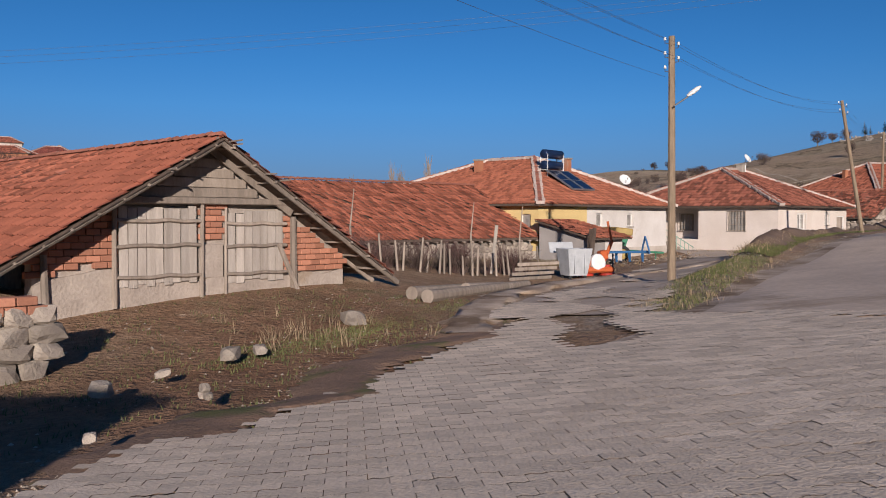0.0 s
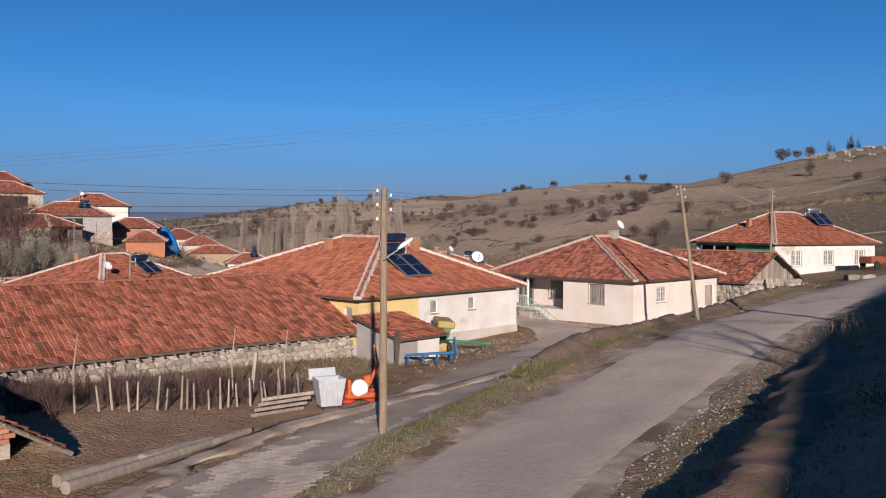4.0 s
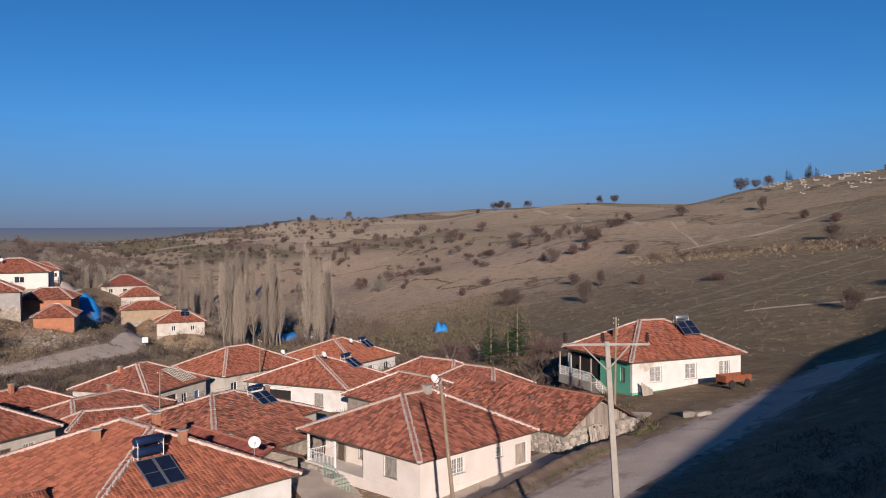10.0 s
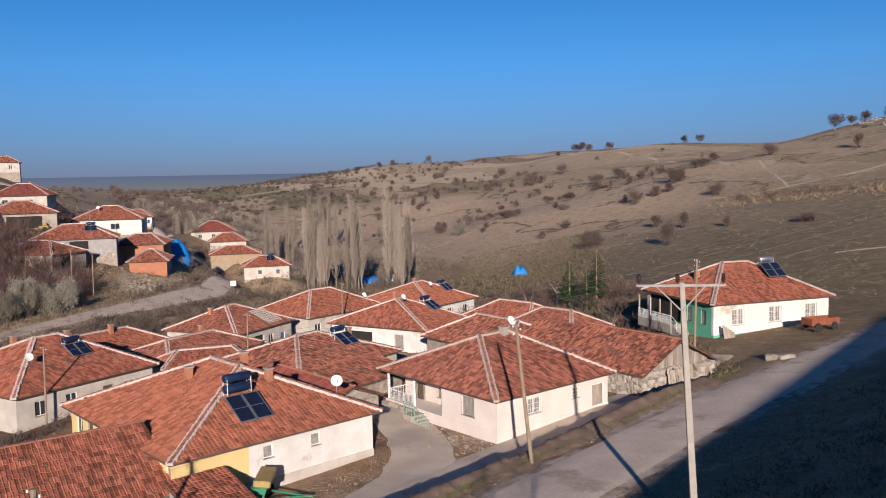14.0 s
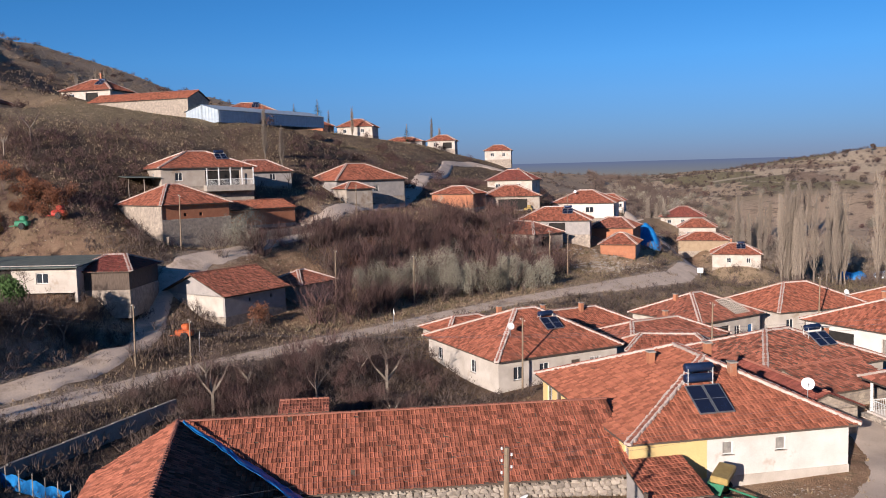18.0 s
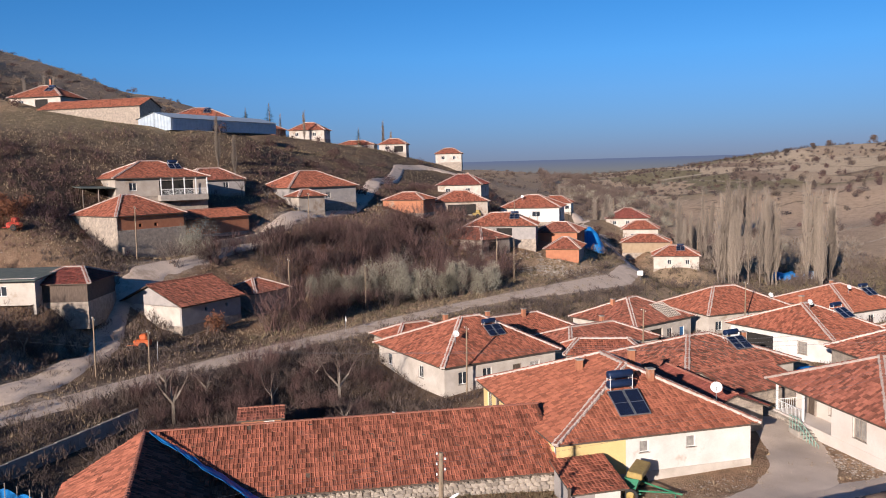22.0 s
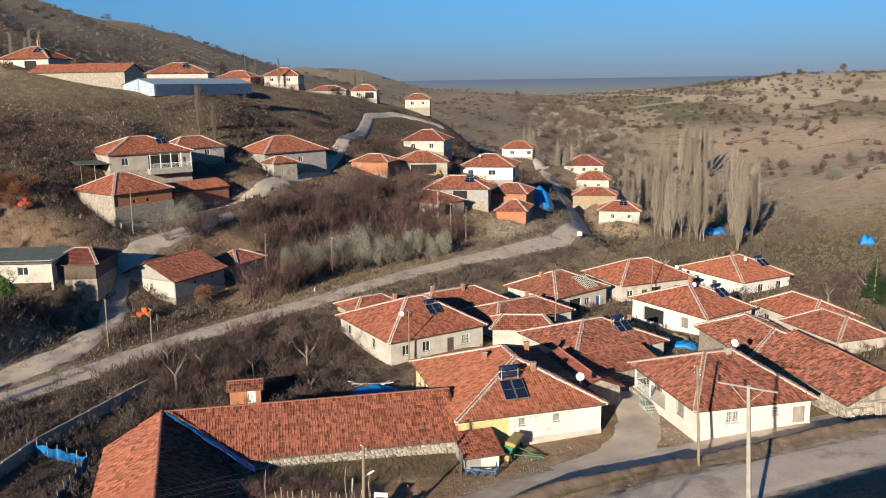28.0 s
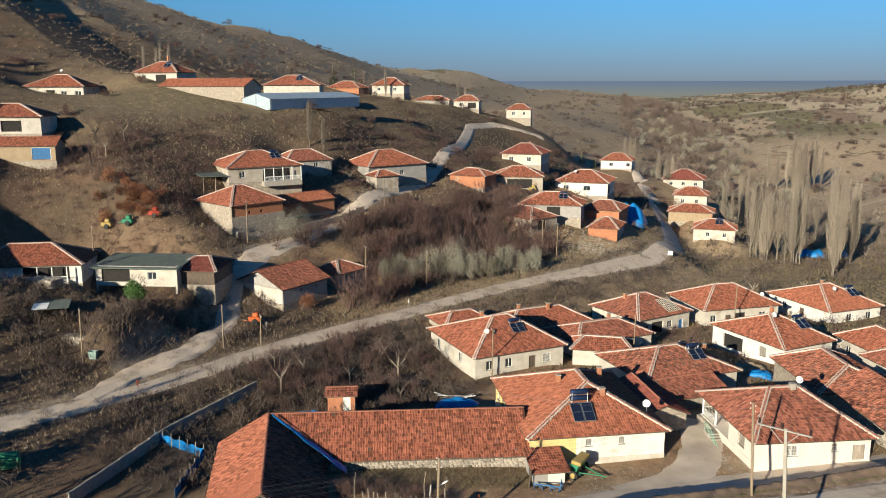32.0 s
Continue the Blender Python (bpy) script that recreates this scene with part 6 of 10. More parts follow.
    terrace = banded((0.84, 0.54, 0.3), 0.11, 18.0, 0.955, 0.99)
    base = mixed(times(times(terrace, zone.outputs[0]), ranged(small, 0.35, 0.5)), base, (0.10, 0.075, 0.05))
    path_ = banded((0.62, 0.78, 0.2), 0.062, 7.0, 0.985, 0.997)
    base = mixed(times(times(path_, zone.outputs[0]), ranged(mid, 0.35, 0.5)), base, (0.50, 0.40, 0.29))
    furrow = banded((0.35, 0.94, 0.0), 2.6, 30.0, 0.2, 0.9)
    base = mixed(times(times(furrow, sep.outputs[0]), ranged(mid, 0.35, 0.6, 0.1, 0.5)), base, (0.17, 0.13, 0.08))
    base = mixed(times(zone.outputs[2], ranged(mid, 0.3, 0.6, 0.7, 1.0)), base, (0.108, 0.076, 0.056))
    # parcels of crop, stubble and plough, with hedge lines and balks between them
    def along(direction, size):
        k = n.new("ShaderNodeVectorMath")
        k.operation = "DOT_PRODUCT"
        k.inputs[1].default_value = tuple(c / size for c in direction)
        l.new(geo.outputs["Position"], k.inputs[0])
        return k.outputs["Value"]

    warp = n.new("ShaderNodeMath")
    warp.operation = "MULTIPLY_ADD"
    warp.inputs[1].default_value = 1.6
    l.new(big, warp.inputs[0])
    l.new(along((0.88, 0.47, 0.0), 32.0), warp.inputs[2])
    plot = n.new("ShaderNodeCombineXYZ")
    l.new(along((-0.47, 0.88, 0.0), 210.0), plot.inputs[0])
    l.new(warp.outputs[0], plot.inputs[1])
    cell, rim = n.new("ShaderNodeTexVoronoi"), n.new("ShaderNodeTexVoronoi")
    rim.feature = "DISTANCE_TO_EDGE"
    for k in (cell, rim):
        k.voronoi_dimensions = "2D"
        k.inputs["Scale"].default_value = 1.0
        l.new(plot.outputs[0], k.inputs["Vector"])
    tone = n.new("ShaderNodeSeparateColor")
    l.new(cell.outputs["Color"], tone.inputs[0])
    tones = n.new("ShaderNodeValToRGB")
    tones.color_ramp.interpolation = "CONSTANT"
    te = tones.color_ramp.elements
    te[0].color, te[1].color, te[1].position = (0.50, 0.375, 0.25, 1), (0.60, 0.47, 0.32, 1), 0.22
    for at, col in ((0.38, (0.20, 0.175, 0.085)), (0.55, (0.33, 0.24, 0.155)), (0.68, (0.26, 0.175, 0.12)), (0.78, (0.46, 0.35, 0.22)), (0.9, (0.165, 0.15, 0.075))):
        te.new(at).color = (*col, 1)
    l.new(tone.outputs[0], tones.inputs[0])
    base = mixed(times(za.outputs["Alpha"], ranged(mid, 0.25, 0.6, 0.6, 0.95)), base, tones.outputs[0])
    balk = times(ranged(rim.outputs["Distance"], 0.05, 0.015), za.outputs["Alpha"])
    base = mixed(times(balk, ranged(tone.outputs[1], 0.45, 0.5, 0.15, 0.8)), base, (0.56, 0.46, 0.34))
    base = mixed(times(balk, ranged(tone.outputs[1], 0.5, 0.45, 0.0, 0.75)), base, (0.13, 0.095, 0.062))
    reddish = ranged(noise_at(0.035, 5), 0.55, 0.63)
    base = mixed(times(reddish, zone.outputs[2]), base, (0.19, 0.118, 0.08))
    tuft = ranged(noise_at(1.9, 5, 0.7), 0.53, 0.60)
    base = mixed(times(tuft, ranged(mid, 0.3, 0.6, 0.12, 0.5)), base, (0.18, 0.14, 0.085))
    grav = mixed(ranged(noise_at(14.0, 4, 0.8), 0.4, 0.6), (0.47, 0.385, 0.305), (0.23, 0.175, 0.13))
    base = mixed(times(zone.outputs[1], ranged(noise_at(0.9, 6, 0.7), 0.36, 0.56)), base, grav)
    rough_ = noise_at(0.42, 10, 0.78)
    base = mixed(ranged(rough_, 0.48, 0.38, 0.0, 0.55), base, (0.12, 0.088, 0.058))
    base = mixed(times(ranged(rough_, 0.54, 0.66, 0.0, 0.55), ranged(zone.outputs[2], 0.0, 0.8, 1.0, 0.12)), base, (0.54, 0.41, 0.28))
    base = mixed(times(ranged(sep.outputs[2], 0.82, 0.97, 0.0, 0.9), ranged(noise_at(0.8, 6, 0.65), 0.3, 0.5, 0.55, 1.0)), base, soilc)
    pale = ranged(noise_at(2.2, 8, 0.75), 0.62, 0.68)
    base = mixed(times(pale, ranged(tiny, 0.4, 0.6)), base, (0.527, 0.434, 0.341))
    hsv = n.new("ShaderNodeHueSaturation")
    l.new(base, hsv.inputs["Color"])
    l.new(ranged(tiny, 0.2, 0.8, 0.72, 1.28), hsv.inputs["Value"])
    l.new(hsv.outputs[0], b.inputs["Base Color"])
    bn = n.new("ShaderNodeBump")
    bn.inputs["Strength"].default_value, bn.inputs["Distance"].default_value = 0.9, 0.16
    add = n.new("ShaderNodeMath")
    l.new(small, add.inputs[0])
    l.new(tiny, add.inputs[1])
    l.new(add.outputs[0], bn.inputs["Height"])
    l.new(bn.outputs[0], b.inputs["Normal"])
    return m


ground_me.materials.append(ground_material())
tagged(new("ground", ground_me), "brown winter hillside of dry grass and bare soil", "ground", kind="structure")

# ---------------------------------------------------------------- roads
MAIN = [(-5, -18), (0, -6), (4.0, 4.5), (7.8, 12.7), (12.9, 23), (16.5, 28.8), (25.0, 42.0), (31.4, 50.4), (39.6, 60), (50, 70.5), (64, 85)]
LANE = [(4.2, 17.5), (6.2, 23), (9.2, 30), (12.4, 36.5), (15.8, 42.3)]
LOWER_LANE = [(14.2, 39.6), (15.8, 42.3), (19.2, 47.2), (23.1, 52.2), (26.6, 56.4), (29.8, 60.4), (32.9, 64.6), (36.4, 69.2), (39.5, 73.5)]
VALLEY = [(-44, -20), (-42, 8), (-39.5, 29), (-41, 52), (-38.8, 75), (-36.4, 98), (-32.4, 119), (-30.0, 139.5), (-34, 160), (-46, 184), (-66, 216), (-84, 245), (-118, 300)]
TRACK = [(-41, 24), (-45, 33), (-46, 41), (-51, 50), (-60, 58.5), (-63.5, 66), (-66.5, 82), (-74, 104), (-83, 132), (-104, 170), (-126, 203), (-130, 222), (-122, 240)]
GRAVEL = mat("loose_gravel", (0.58, 0.475, 0.385), (0.30, 0.225, 0.165), 0.9, 0.95, 0.8, 22, spot=(0.22, 0.155, 0.105), spot_at=0.53, spec=0.1)
MUD = mat("damp_earth", (0.20, 0.14, 0.105), (0.14, 0.098, 0.075), 1.2, 0.85, 0.5, 14, spot=(0.34, 0.27, 0.215), spot_at=0.6)
LANEM = mat("worn_lane", (0.50, 0.41, 0.335), (0.33, 0.255, 0.20), 0.45, 0.95, 0.6, 16, spot=(0.55, 0.45, 0.365), spot_at=0.52)
VERGE = mat("verge_earth", (0.27, 0.175, 0.12), (0.19, 0.122, 0.084), 1.4, 0.95, 0.7, 20, spot=(0.12, 0.12, 0.045), spot_at=0.56)
drape("road_shoulder", MAIN, 7.2, GRAVEL, 0.025, across=8, step=0.6, label="loose pale gravel along the road edge", ragged=0.3)
drape("road", MAIN, 5.9, ASPH, 0.05, across=8, step=0.5, label="worn grey asphalt road with gravel edges", ragged=0.2)
drape("lane", LANE, 4.4, LANEM, 0.04, step=0.5, label="narrow worn lane past the yellow house", ragged=0.2)
drape("lane_gravel", [(2.4, 15.1), (2.6, 18.7), (3.5, 22.9), (5.3, 27.6), (8.6, 31.1), (12.6, 35.4)], 1.0, GRAVEL, 0.085, across=6, step=0.3, label="pale gravel washed along the lane edge", ragged=0.6)
LANEP = mat("dusty_lane", (0.58, 0.48, 0.395), (0.46, 0.375, 0.305), 0.5, 0.95, 0.5, 14, spot=(0.30, 0.225, 0.17), spot_at=0.6)
drape("lower_lane", LOWER_LANE, 4.2, LANEP, 0.06, step=0.5, label="dusty worn lane below the road bank", ragged=0.35)
drape("lane_yard", [(15.0, 42.0), (16.9, 46.5), (17.6, 50), (16.4, 55), (13.6, 61)], 4.6, LANEP, 0.05, step=0.5, ragged=0.3, label="worn yard lane between two houses")
drape("valley_road", VALLEY, 4.6, ASPH, 0.1, across=8, step=0.6, ragged=0.3, label="grey valley road along the slope")
drape("hill_track", TRACK, 3.4, ASPH, 0.2, across=8, step=0.6, label="pale hill track climbing past the houses")

def rim(name, line, prof, material, label, seed=1, step=0.22, rough=0.02, wander=0.12):
    """A strip of uneven earth along a line; prof: (offset to the right, height) across it."""
    r = np.random.default_rng(seed)
    pts = []
    for (ax, ay), (bx, by) in zip(line, line[1:]):
        n = max(1, int(math.hypot(bx - ax, by - ay) / step))
        pts += [(ax + (bx - ax) * i / n, ay + (by - ay) * i / n) for i in range(n)]
    pts = np.array(pts + [line[-1]])
    for _ in range(8):
        pts[1:-1] = (pts[:-2] + 2 * pts[1:-1] + pts[2:]) / 4
    tan = np.gradient(pts, axis=0)
    tan /= np.linalg.norm(tan, axis=1)[:, None]
    nor = np.stack([tan[:, 1], -tan[:, 0]], 1)
    sway = np.convolve(r.normal(0, 1, len(pts) + 8), np.ones(9) / 4, "valid") * wander
    m = len(prof)
    run = np.minimum(np.arange(len(pts)), np.arange(len(pts))[::-1]) * step
    ramp = sstep(0.0, 4.5, run)
    V = np.zeros((len(pts), m, 3))
    for k, (o, h) in enumerate(prof):
        p = pts + nor * (o + sway + r.normal(0, rough, len(pts)))[:, None]
        V[:, k, :2] = p
        V[:, k, 2] = land(p[:, 0], p[:, 1]) + h * ramp - 0.08 * (1 - ramp) + (np.convolve(r.normal(0, rough, len(pts) + 2), np.ones(3) / 3, "valid") if 0 < k < m - 1 else 0)
    Fc = [(i * m + k, i * m + k + 1, (i + 1) * m + k + 1, (i + 1) * m + k) for i in range(len(pts) - 1) for k in range(m - 1)]
    ob = lump(name, V.reshape(-1, 3).tolist(), Fc, material)
    for f in ob.data.polygons:
        f.use_smooth = True
    return tagged(ob, label, "bank", kind="structure")


LIP = ((-0.3, -0.06), (-0.1, 0.01), (0.0, 0.17), (0.08, 0.28), (0.3, 0.3), (0.6, 0.24), (1.1, 0.12), (1.8, -0.06))
BANK = ((-1.25, -0.08), (-1.0, 0.03), (-0.75, 0.14), (-0.5, 0.42), (-0.3, 0.5), (0.0, 0.36), (0.3, 0.26), (0.7, 0.15), (1.0, 0.06), (1.3, -0.06))
rim("ditch_bank", [(12.6, 31.6), (14.4, 34.7), (17.0, 38.8), (20.3, 43.4), (24.4, 48.6), (30.4, 55.9), (34.0, 60.5), (39.0, 66.5)], BANK, MUD, "grassy earth lip above the roadside drain", 3, rough=0.05, wander=0.2)
rim("gully_bank", [(12.5, 10.0), (13.9, 13.1), (15.9, 17.2), (18.7, 22.5), (21.6, 27.8), (25.5, 34.5)], tuple((o * 0.9, h * 1.0) for o, h in LIP), VERGE, "earth lip of a gully worn in the road bank", 4, rough=0.04, wander=0.3)
rim("verge_spill", [(-1.6, 5.0), (-0.4, 6.2), (0.0, 7.4), (0.3, 8.7), (0.7, 10.1), (1.3, 11.5), (2.0, 13.2), (2.9, 15.6), (3.4, 18.8)], ((-1.2, -0.05), (-0.7, 0.05), (-0.3, 0.08), (0.0, 0.092), (0.15, 0.085), (0.3, 0.05)), VERGE, "trodden brown earth spilling over the paving edge", 5, step=0.1, rough=0.006, wander=0.34)
BALK = mat("pale_balk", (0.58, 0.48, 0.37), (0.44, 0.345, 0.25), 0.3, 0.95, 0.4, 3, spot=(0.30, 0.22, 0.145), spot_at=0.55)
for line_, wid_ in (([(88, 587), (101, 523), (100, 388), (97, 313)], 2.6), ([(152, 268), (115, 238), (98, 239), (85, 236), (72, 249)], 1.6), ([(88, 122), (81, 125.7), (75.5, 128), (69, 129)], 0.8), ([(27, 416), (2, 418), (-18, 306), (-34, 280)], 1.4), ([(20, 300), (5, 277), (-6, 259), (-24, 250)], 1.0), ([(106.9, 309), (101, 274), (95, 236)], 0.8)):
    drape("field_path", line_, wid_, BALK, 0.12, across=2, step=3.0, label="pale earthen balk between hillside fields", ragged=0.5)

# ---------------------------------------------------------------- painted haze of the plain beyond the valley
def backdrop():
    m = bpy.data.materials.new("painted_haze")
    m.use_nodes = True
    n, l = m.node_tree.nodes, m.node_tree.links
    n.remove(n["Principled BSDF"])
    # haze of the far plain is painted as an emission ramp by height
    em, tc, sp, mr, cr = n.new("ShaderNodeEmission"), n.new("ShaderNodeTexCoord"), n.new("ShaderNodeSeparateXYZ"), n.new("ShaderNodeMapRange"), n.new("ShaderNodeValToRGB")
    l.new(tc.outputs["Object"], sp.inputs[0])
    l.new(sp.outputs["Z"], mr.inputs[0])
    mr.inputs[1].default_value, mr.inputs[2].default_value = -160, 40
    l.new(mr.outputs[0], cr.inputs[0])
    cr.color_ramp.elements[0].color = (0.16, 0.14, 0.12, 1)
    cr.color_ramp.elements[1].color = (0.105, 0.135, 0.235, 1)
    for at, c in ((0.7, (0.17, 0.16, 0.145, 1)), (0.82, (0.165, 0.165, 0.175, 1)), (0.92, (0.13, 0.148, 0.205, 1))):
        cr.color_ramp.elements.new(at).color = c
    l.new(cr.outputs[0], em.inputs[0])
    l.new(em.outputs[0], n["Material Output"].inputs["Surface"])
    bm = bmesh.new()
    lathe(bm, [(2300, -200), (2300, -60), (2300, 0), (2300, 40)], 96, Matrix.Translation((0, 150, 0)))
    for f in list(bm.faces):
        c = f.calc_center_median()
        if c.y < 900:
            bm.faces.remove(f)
    return tagged(part("backdrop", bm, m), "glowing backdrop with haze painted beyond the valley", "backdrop", kind="structure")


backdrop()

# ---------------------------------------------------------------- poles and wires
def wooden_pole(x, y, top, lean=(0, 0), base=None, label="weathered wooden utility pole with white insulators", lamp=None, arms=4, r=0.13, yaw=0):
    z = gz(x, y) if base is None else base
    T = thing("utility_pole", pose(x, y, z), label, "pole", "utility poles")
    h = top - z
    part("shaft", rods(((0, 0, -0.8), (lean[0], lean[1], h), r, r * 0.72), n=9), POLEW, T)
    c, s = math.cos(radians(yaw)), math.sin(radians(yaw))
    for k in range(arms):
        zz = h - 0.12 - 0.42 * (k // 2) - 0.14 * (k % 2)
        f = zz / h
        sx = 1 if k % 2 else -1
        px, py = lean[0] * f, lean[1] * f
        hook = part("bracket", rods(((px, py, zz - 0.1), (px + 0.2 * sx * c, py + 0.2 * sx * s, zz - 0.08), 0.012), ((px + 0.2 * sx * c, py + 0.2 * sx * s, zz - 0.08), (px + 0.2 * sx * c, py + 0.2 * sx * s, zz), 0.012), n=5), STEEL, T)
        part("insulator", lathe(bmesh.new(), [(0.0, 0.0), (0.035, 0.0), (0.045, 0.03), (0.03, 0.06), (0.04, 0.09), (0.0, 0.1)], 8, Matrix.Translation((px + 0.2 * sx * c, py + 0.2 * sx * s, zz))), WPAINT, hook)
    if lamp:
        lx, ly, lz = lamp
        part("lamp_arm", rods(((0, 0, lz - 0.35), (lx * 0.6, ly * 0.6, lz - 0.05), 0.025), n=6), GALV, T)
        bm = bmesh.new()
        bmesh.ops.create_icosphere(bm, subdivisions=2, radius=1.0)
        q = Vector((lx, ly, 0.55)).to_track_quat("X", "Z").to_matrix().to_4x4()
        for v in bm.verts:
            v.co = Matrix.Translation((lx * 0.85, ly * 0.85, lz + 0.12)) @ q @ Vector((v.co.x * 0.3, v.co.y * 0.11, v.co.z * 0.07))
        part("lamp_head", bm, WPAINT, T, "pale oval street lamp head")
    return T


wooden_pole(8.5, 25.4, 8.2, (0.0, 0.35), lamp=(0.75, 0.25, 5.55), label="wooden utility pole with a street lamp", arms=5)
wooden_pole(24.0, 46.5, 9.35, (-0.85, 1.2), arms=4, r=0.12, label="leaning wooden pole beside the porch house")
wooden_pole(37.8, 73.2, 10.3, (0.25, 0.3), arms=4, r=0.12)
wooden_pole(-11.5, -6.0, 8.9, arms=4)
for px, py, ph in ((-45.1, 45.5, 5.8), (-49.5, 28.7, 6.6), (-70.0, 102.6, 5.6), (-43.0, 50.0, 4.4), (-80.4, 47.0, 6.4), (-42.5, 123.5, 7.0), (-45.3, 122.4, 7.2), (-76.7, 250.6, 7.5), (-13.5, 62.2, 6.4), (-3.2, 79.5, 6.2), (0.2, 106.2, 6.6), (-52.0, 79.0, 6.8), (-45.5, 87.0, 6.4), (-66.8, 66.5, 7.0), (-30.5, 187.0, 6.5), (-60.0, 182.0, 7.5), (-57.0, 150.0, 6.5)):
    wooden_pole(px, py, gz(px, py) + ph, (0.1, 0.05), arms=2, r=0.09, label="thin wooden village pole with insulators")


OLDSTEEL = mat("weathered_steel", (0.36, 0.34, 0.32), (0.26, 0.24, 0.225), 4, 0.7, 0.1, 30)


def concrete_pole(x, y, top, lean):
    z = gz(x, y)
    T = thing("power_pole", pose(x, y, z), "pale concrete power pole with a steel crossarm", "pole", "utility poles")
    h = top - z
    bm = bmesh.new()
    for v in bmesh.ops.create_cube(bm, size=1.0)["verts"]:
        f = 0.30 if v.co.z < 0 else 0.19
        v.co = Vector((v.co.x * f + (lean[0] if v.co.z > 0 else 0), v.co.y * f * 0.8 + (lean[1] if v.co.z > 0 else 0), -1.0 if v.co.z < 0 else h))
    bmesh.ops.bevel(bm, geom=bm.edges[:], offset=0.02, segments=1, affect="EDGES")
    part("shaft", bm, CONC, T)
    lx, ly = lean
    zz = h - 0.1
    arm = part("crossarm", boxed(lx - 1.72, lx + 1.62, ly - 0.14, ly - 0.06, zz - 0.045, zz + 0.045), OLDSTEEL, T)
    part("brace", rods(((lx - 0.95, ly - 0.1, zz - 0.05), (lx - 0.05, ly - 0.1, zz - 0.95), 0.028), n=5), OLDSTEEL, arm)
    part("brace", rods(((lx + 0.85, ly - 0.1, zz - 0.05), (lx + 0.05, ly - 0.1, zz - 0.95), 0.028), n=5), OLDSTEEL, arm)
    for ox in (-1.62, -0.18, 1.52):
        part("insulator", lathe(bmesh.new(), [(0.0, 0.0), (0.03, 0.0), (0.03, 0.06), (0.1, 0.08), (0.05, 0.13), (0.105, 0.17), (0.05, 0.22), (0.105, 0.26), (0.05, 0.31), (0.09, 0.36), (0.0, 0.4)], 10, Matrix.Translation((lx + ox, ly - 0.1, zz + 0.06))), mat("brown_porcelain", (0.05, 0.03, 0.025), (0.04, 0.025, 0.02), 4, 0.25, 0.0) if "brown_porcelain" not in MATS else MATS["brown_porcelain"], arm)
    return T


concrete_pole(30.25, 34.4, 13.35, (-0.62, 0.0))


def wire(a, b, sag=0.5, r=0.0042, n=26):
    c = bpy.data.curves.new("overhead_wire", "CURVE")
    c.dimensions, c.bevel_depth, c.bevel_resolution = "3D", r, 1
    s = c.splines.new("POLY")
    s.points.add(n)
    for k in range(n + 1):
        f = k / n
        p = Vector(a).lerp(Vector(b), f)
        s.points[k].co = (p.x, p.y, p.z - sag * 4 * f * (1 - f), 1)
    c.materials.append(STEEL)
    return tagged(new("overhead_wire", c), "thin dark overhead wire between utility poles", "wire", "overhead wires")


for k in range(4):
    dz, dx = -0.12 - 0.42 * (k // 2) - 0.14 * (k % 2), (0.2 if k % 2 else -0.2)
    wire((8.5 + dx, 25.75, 8.25 + dz), (-11.5 + dx, -6.0, 8.95 + dz), 0.55)
    wire((8.5 + dx, 25.75, 8.25 + dz), (23.15 + dx, 47.7, 9.4 + dz), 0.5)
    wire((23.15 + dx, 47.7, 9.4 + dz), (38.05 + dx, 73.5, 10.35 + dz), 0.6)
wire((8.3, 25.7, 7.0), (-11.6, -6.0, 7.7), 0.5)
for ox in (-1.62, -0.18, 1.52):
    wire((29.63 + ox, 34.3, 13.75), (-49.5 + ox * 0.4, 30.0 + ox, 8.4), 1.9)
    wire((29.63 + ox, 34.3, 13.75), (96.0, 30.0 - ox, 36.0), 1.2)
for a, b in (((-45.1, 45.5, 5.6), (-49.5, 28.7, 6.4)), ((-45.1, 45.5, 5.6), (-52.0, 79.0, 6.6)), ((-52.0, 79.0, 6.6), (-45.3, 122.4, 7.0)), ((-13.5, 62.2, 6.2), (-3.2, 79.5, 6.0)), ((-3.2, 79.5, 6.0), (0.2, 106.2, 6.4)), ((-49.5, 28.7, 6.4), (-80.4, 47.0, 6.2))):
    wire((a[0], a[1], gz(a[0], a[1]) + a[2]), (b[0], b[1], gz(b[0], b[1]) + b[2]), 0.8)

# ---------------------------------------------------------------- fence, bin and farm machines by the lane
fence = thing("picket_fence", pose(0, 0, 0), "gapped fence of crooked grey stakes", "fence")
rng = random.Random(12)
FL = [(-0.6, 27.0), (1.0, 28.1), (2.4, 29.2), (3.8, 30.4), (5.0, 30.9)]
n_st = 20
for k in range(n_st):
    f = k / (n_st - 1) * (len(FL) - 1)
    i = min(int(f), len(FL) - 2)
    x = FL[i][0] + (FL[i + 1][0] - FL[i][0]) * (f - i) + rng.uniform(-0.12, 0.12)
    y = FL[i][1] + (FL[i + 1][1] - FL[i][1]) * (f - i) + rng.uniform(-0.15, 0.15)
    h = rng.choice((0.55, 0.7, 0.9, 1.0, 1.2)) + rng.uniform(-0.1, 0.1)
    z = gz(x, y)
    part("stake", rods(((x, y, z - 0.2), (x + rng.uniform(-0.12, 0.12), y + rng.uniform(-0.1, 0.1), z + h), 0.045, 0.032), n=6), WOOD, fence)
part("concrete_stake", boxed(-0.06, 0.06, -0.06, 0.06, -0.2, 1.75, m=Matrix.Translation((3.3, 30.7, gz(3.3, 30.7))) @ pose(0, 0, 0, 0, 6, 0), bev=0.01), CONC, fence, "pale concrete post")
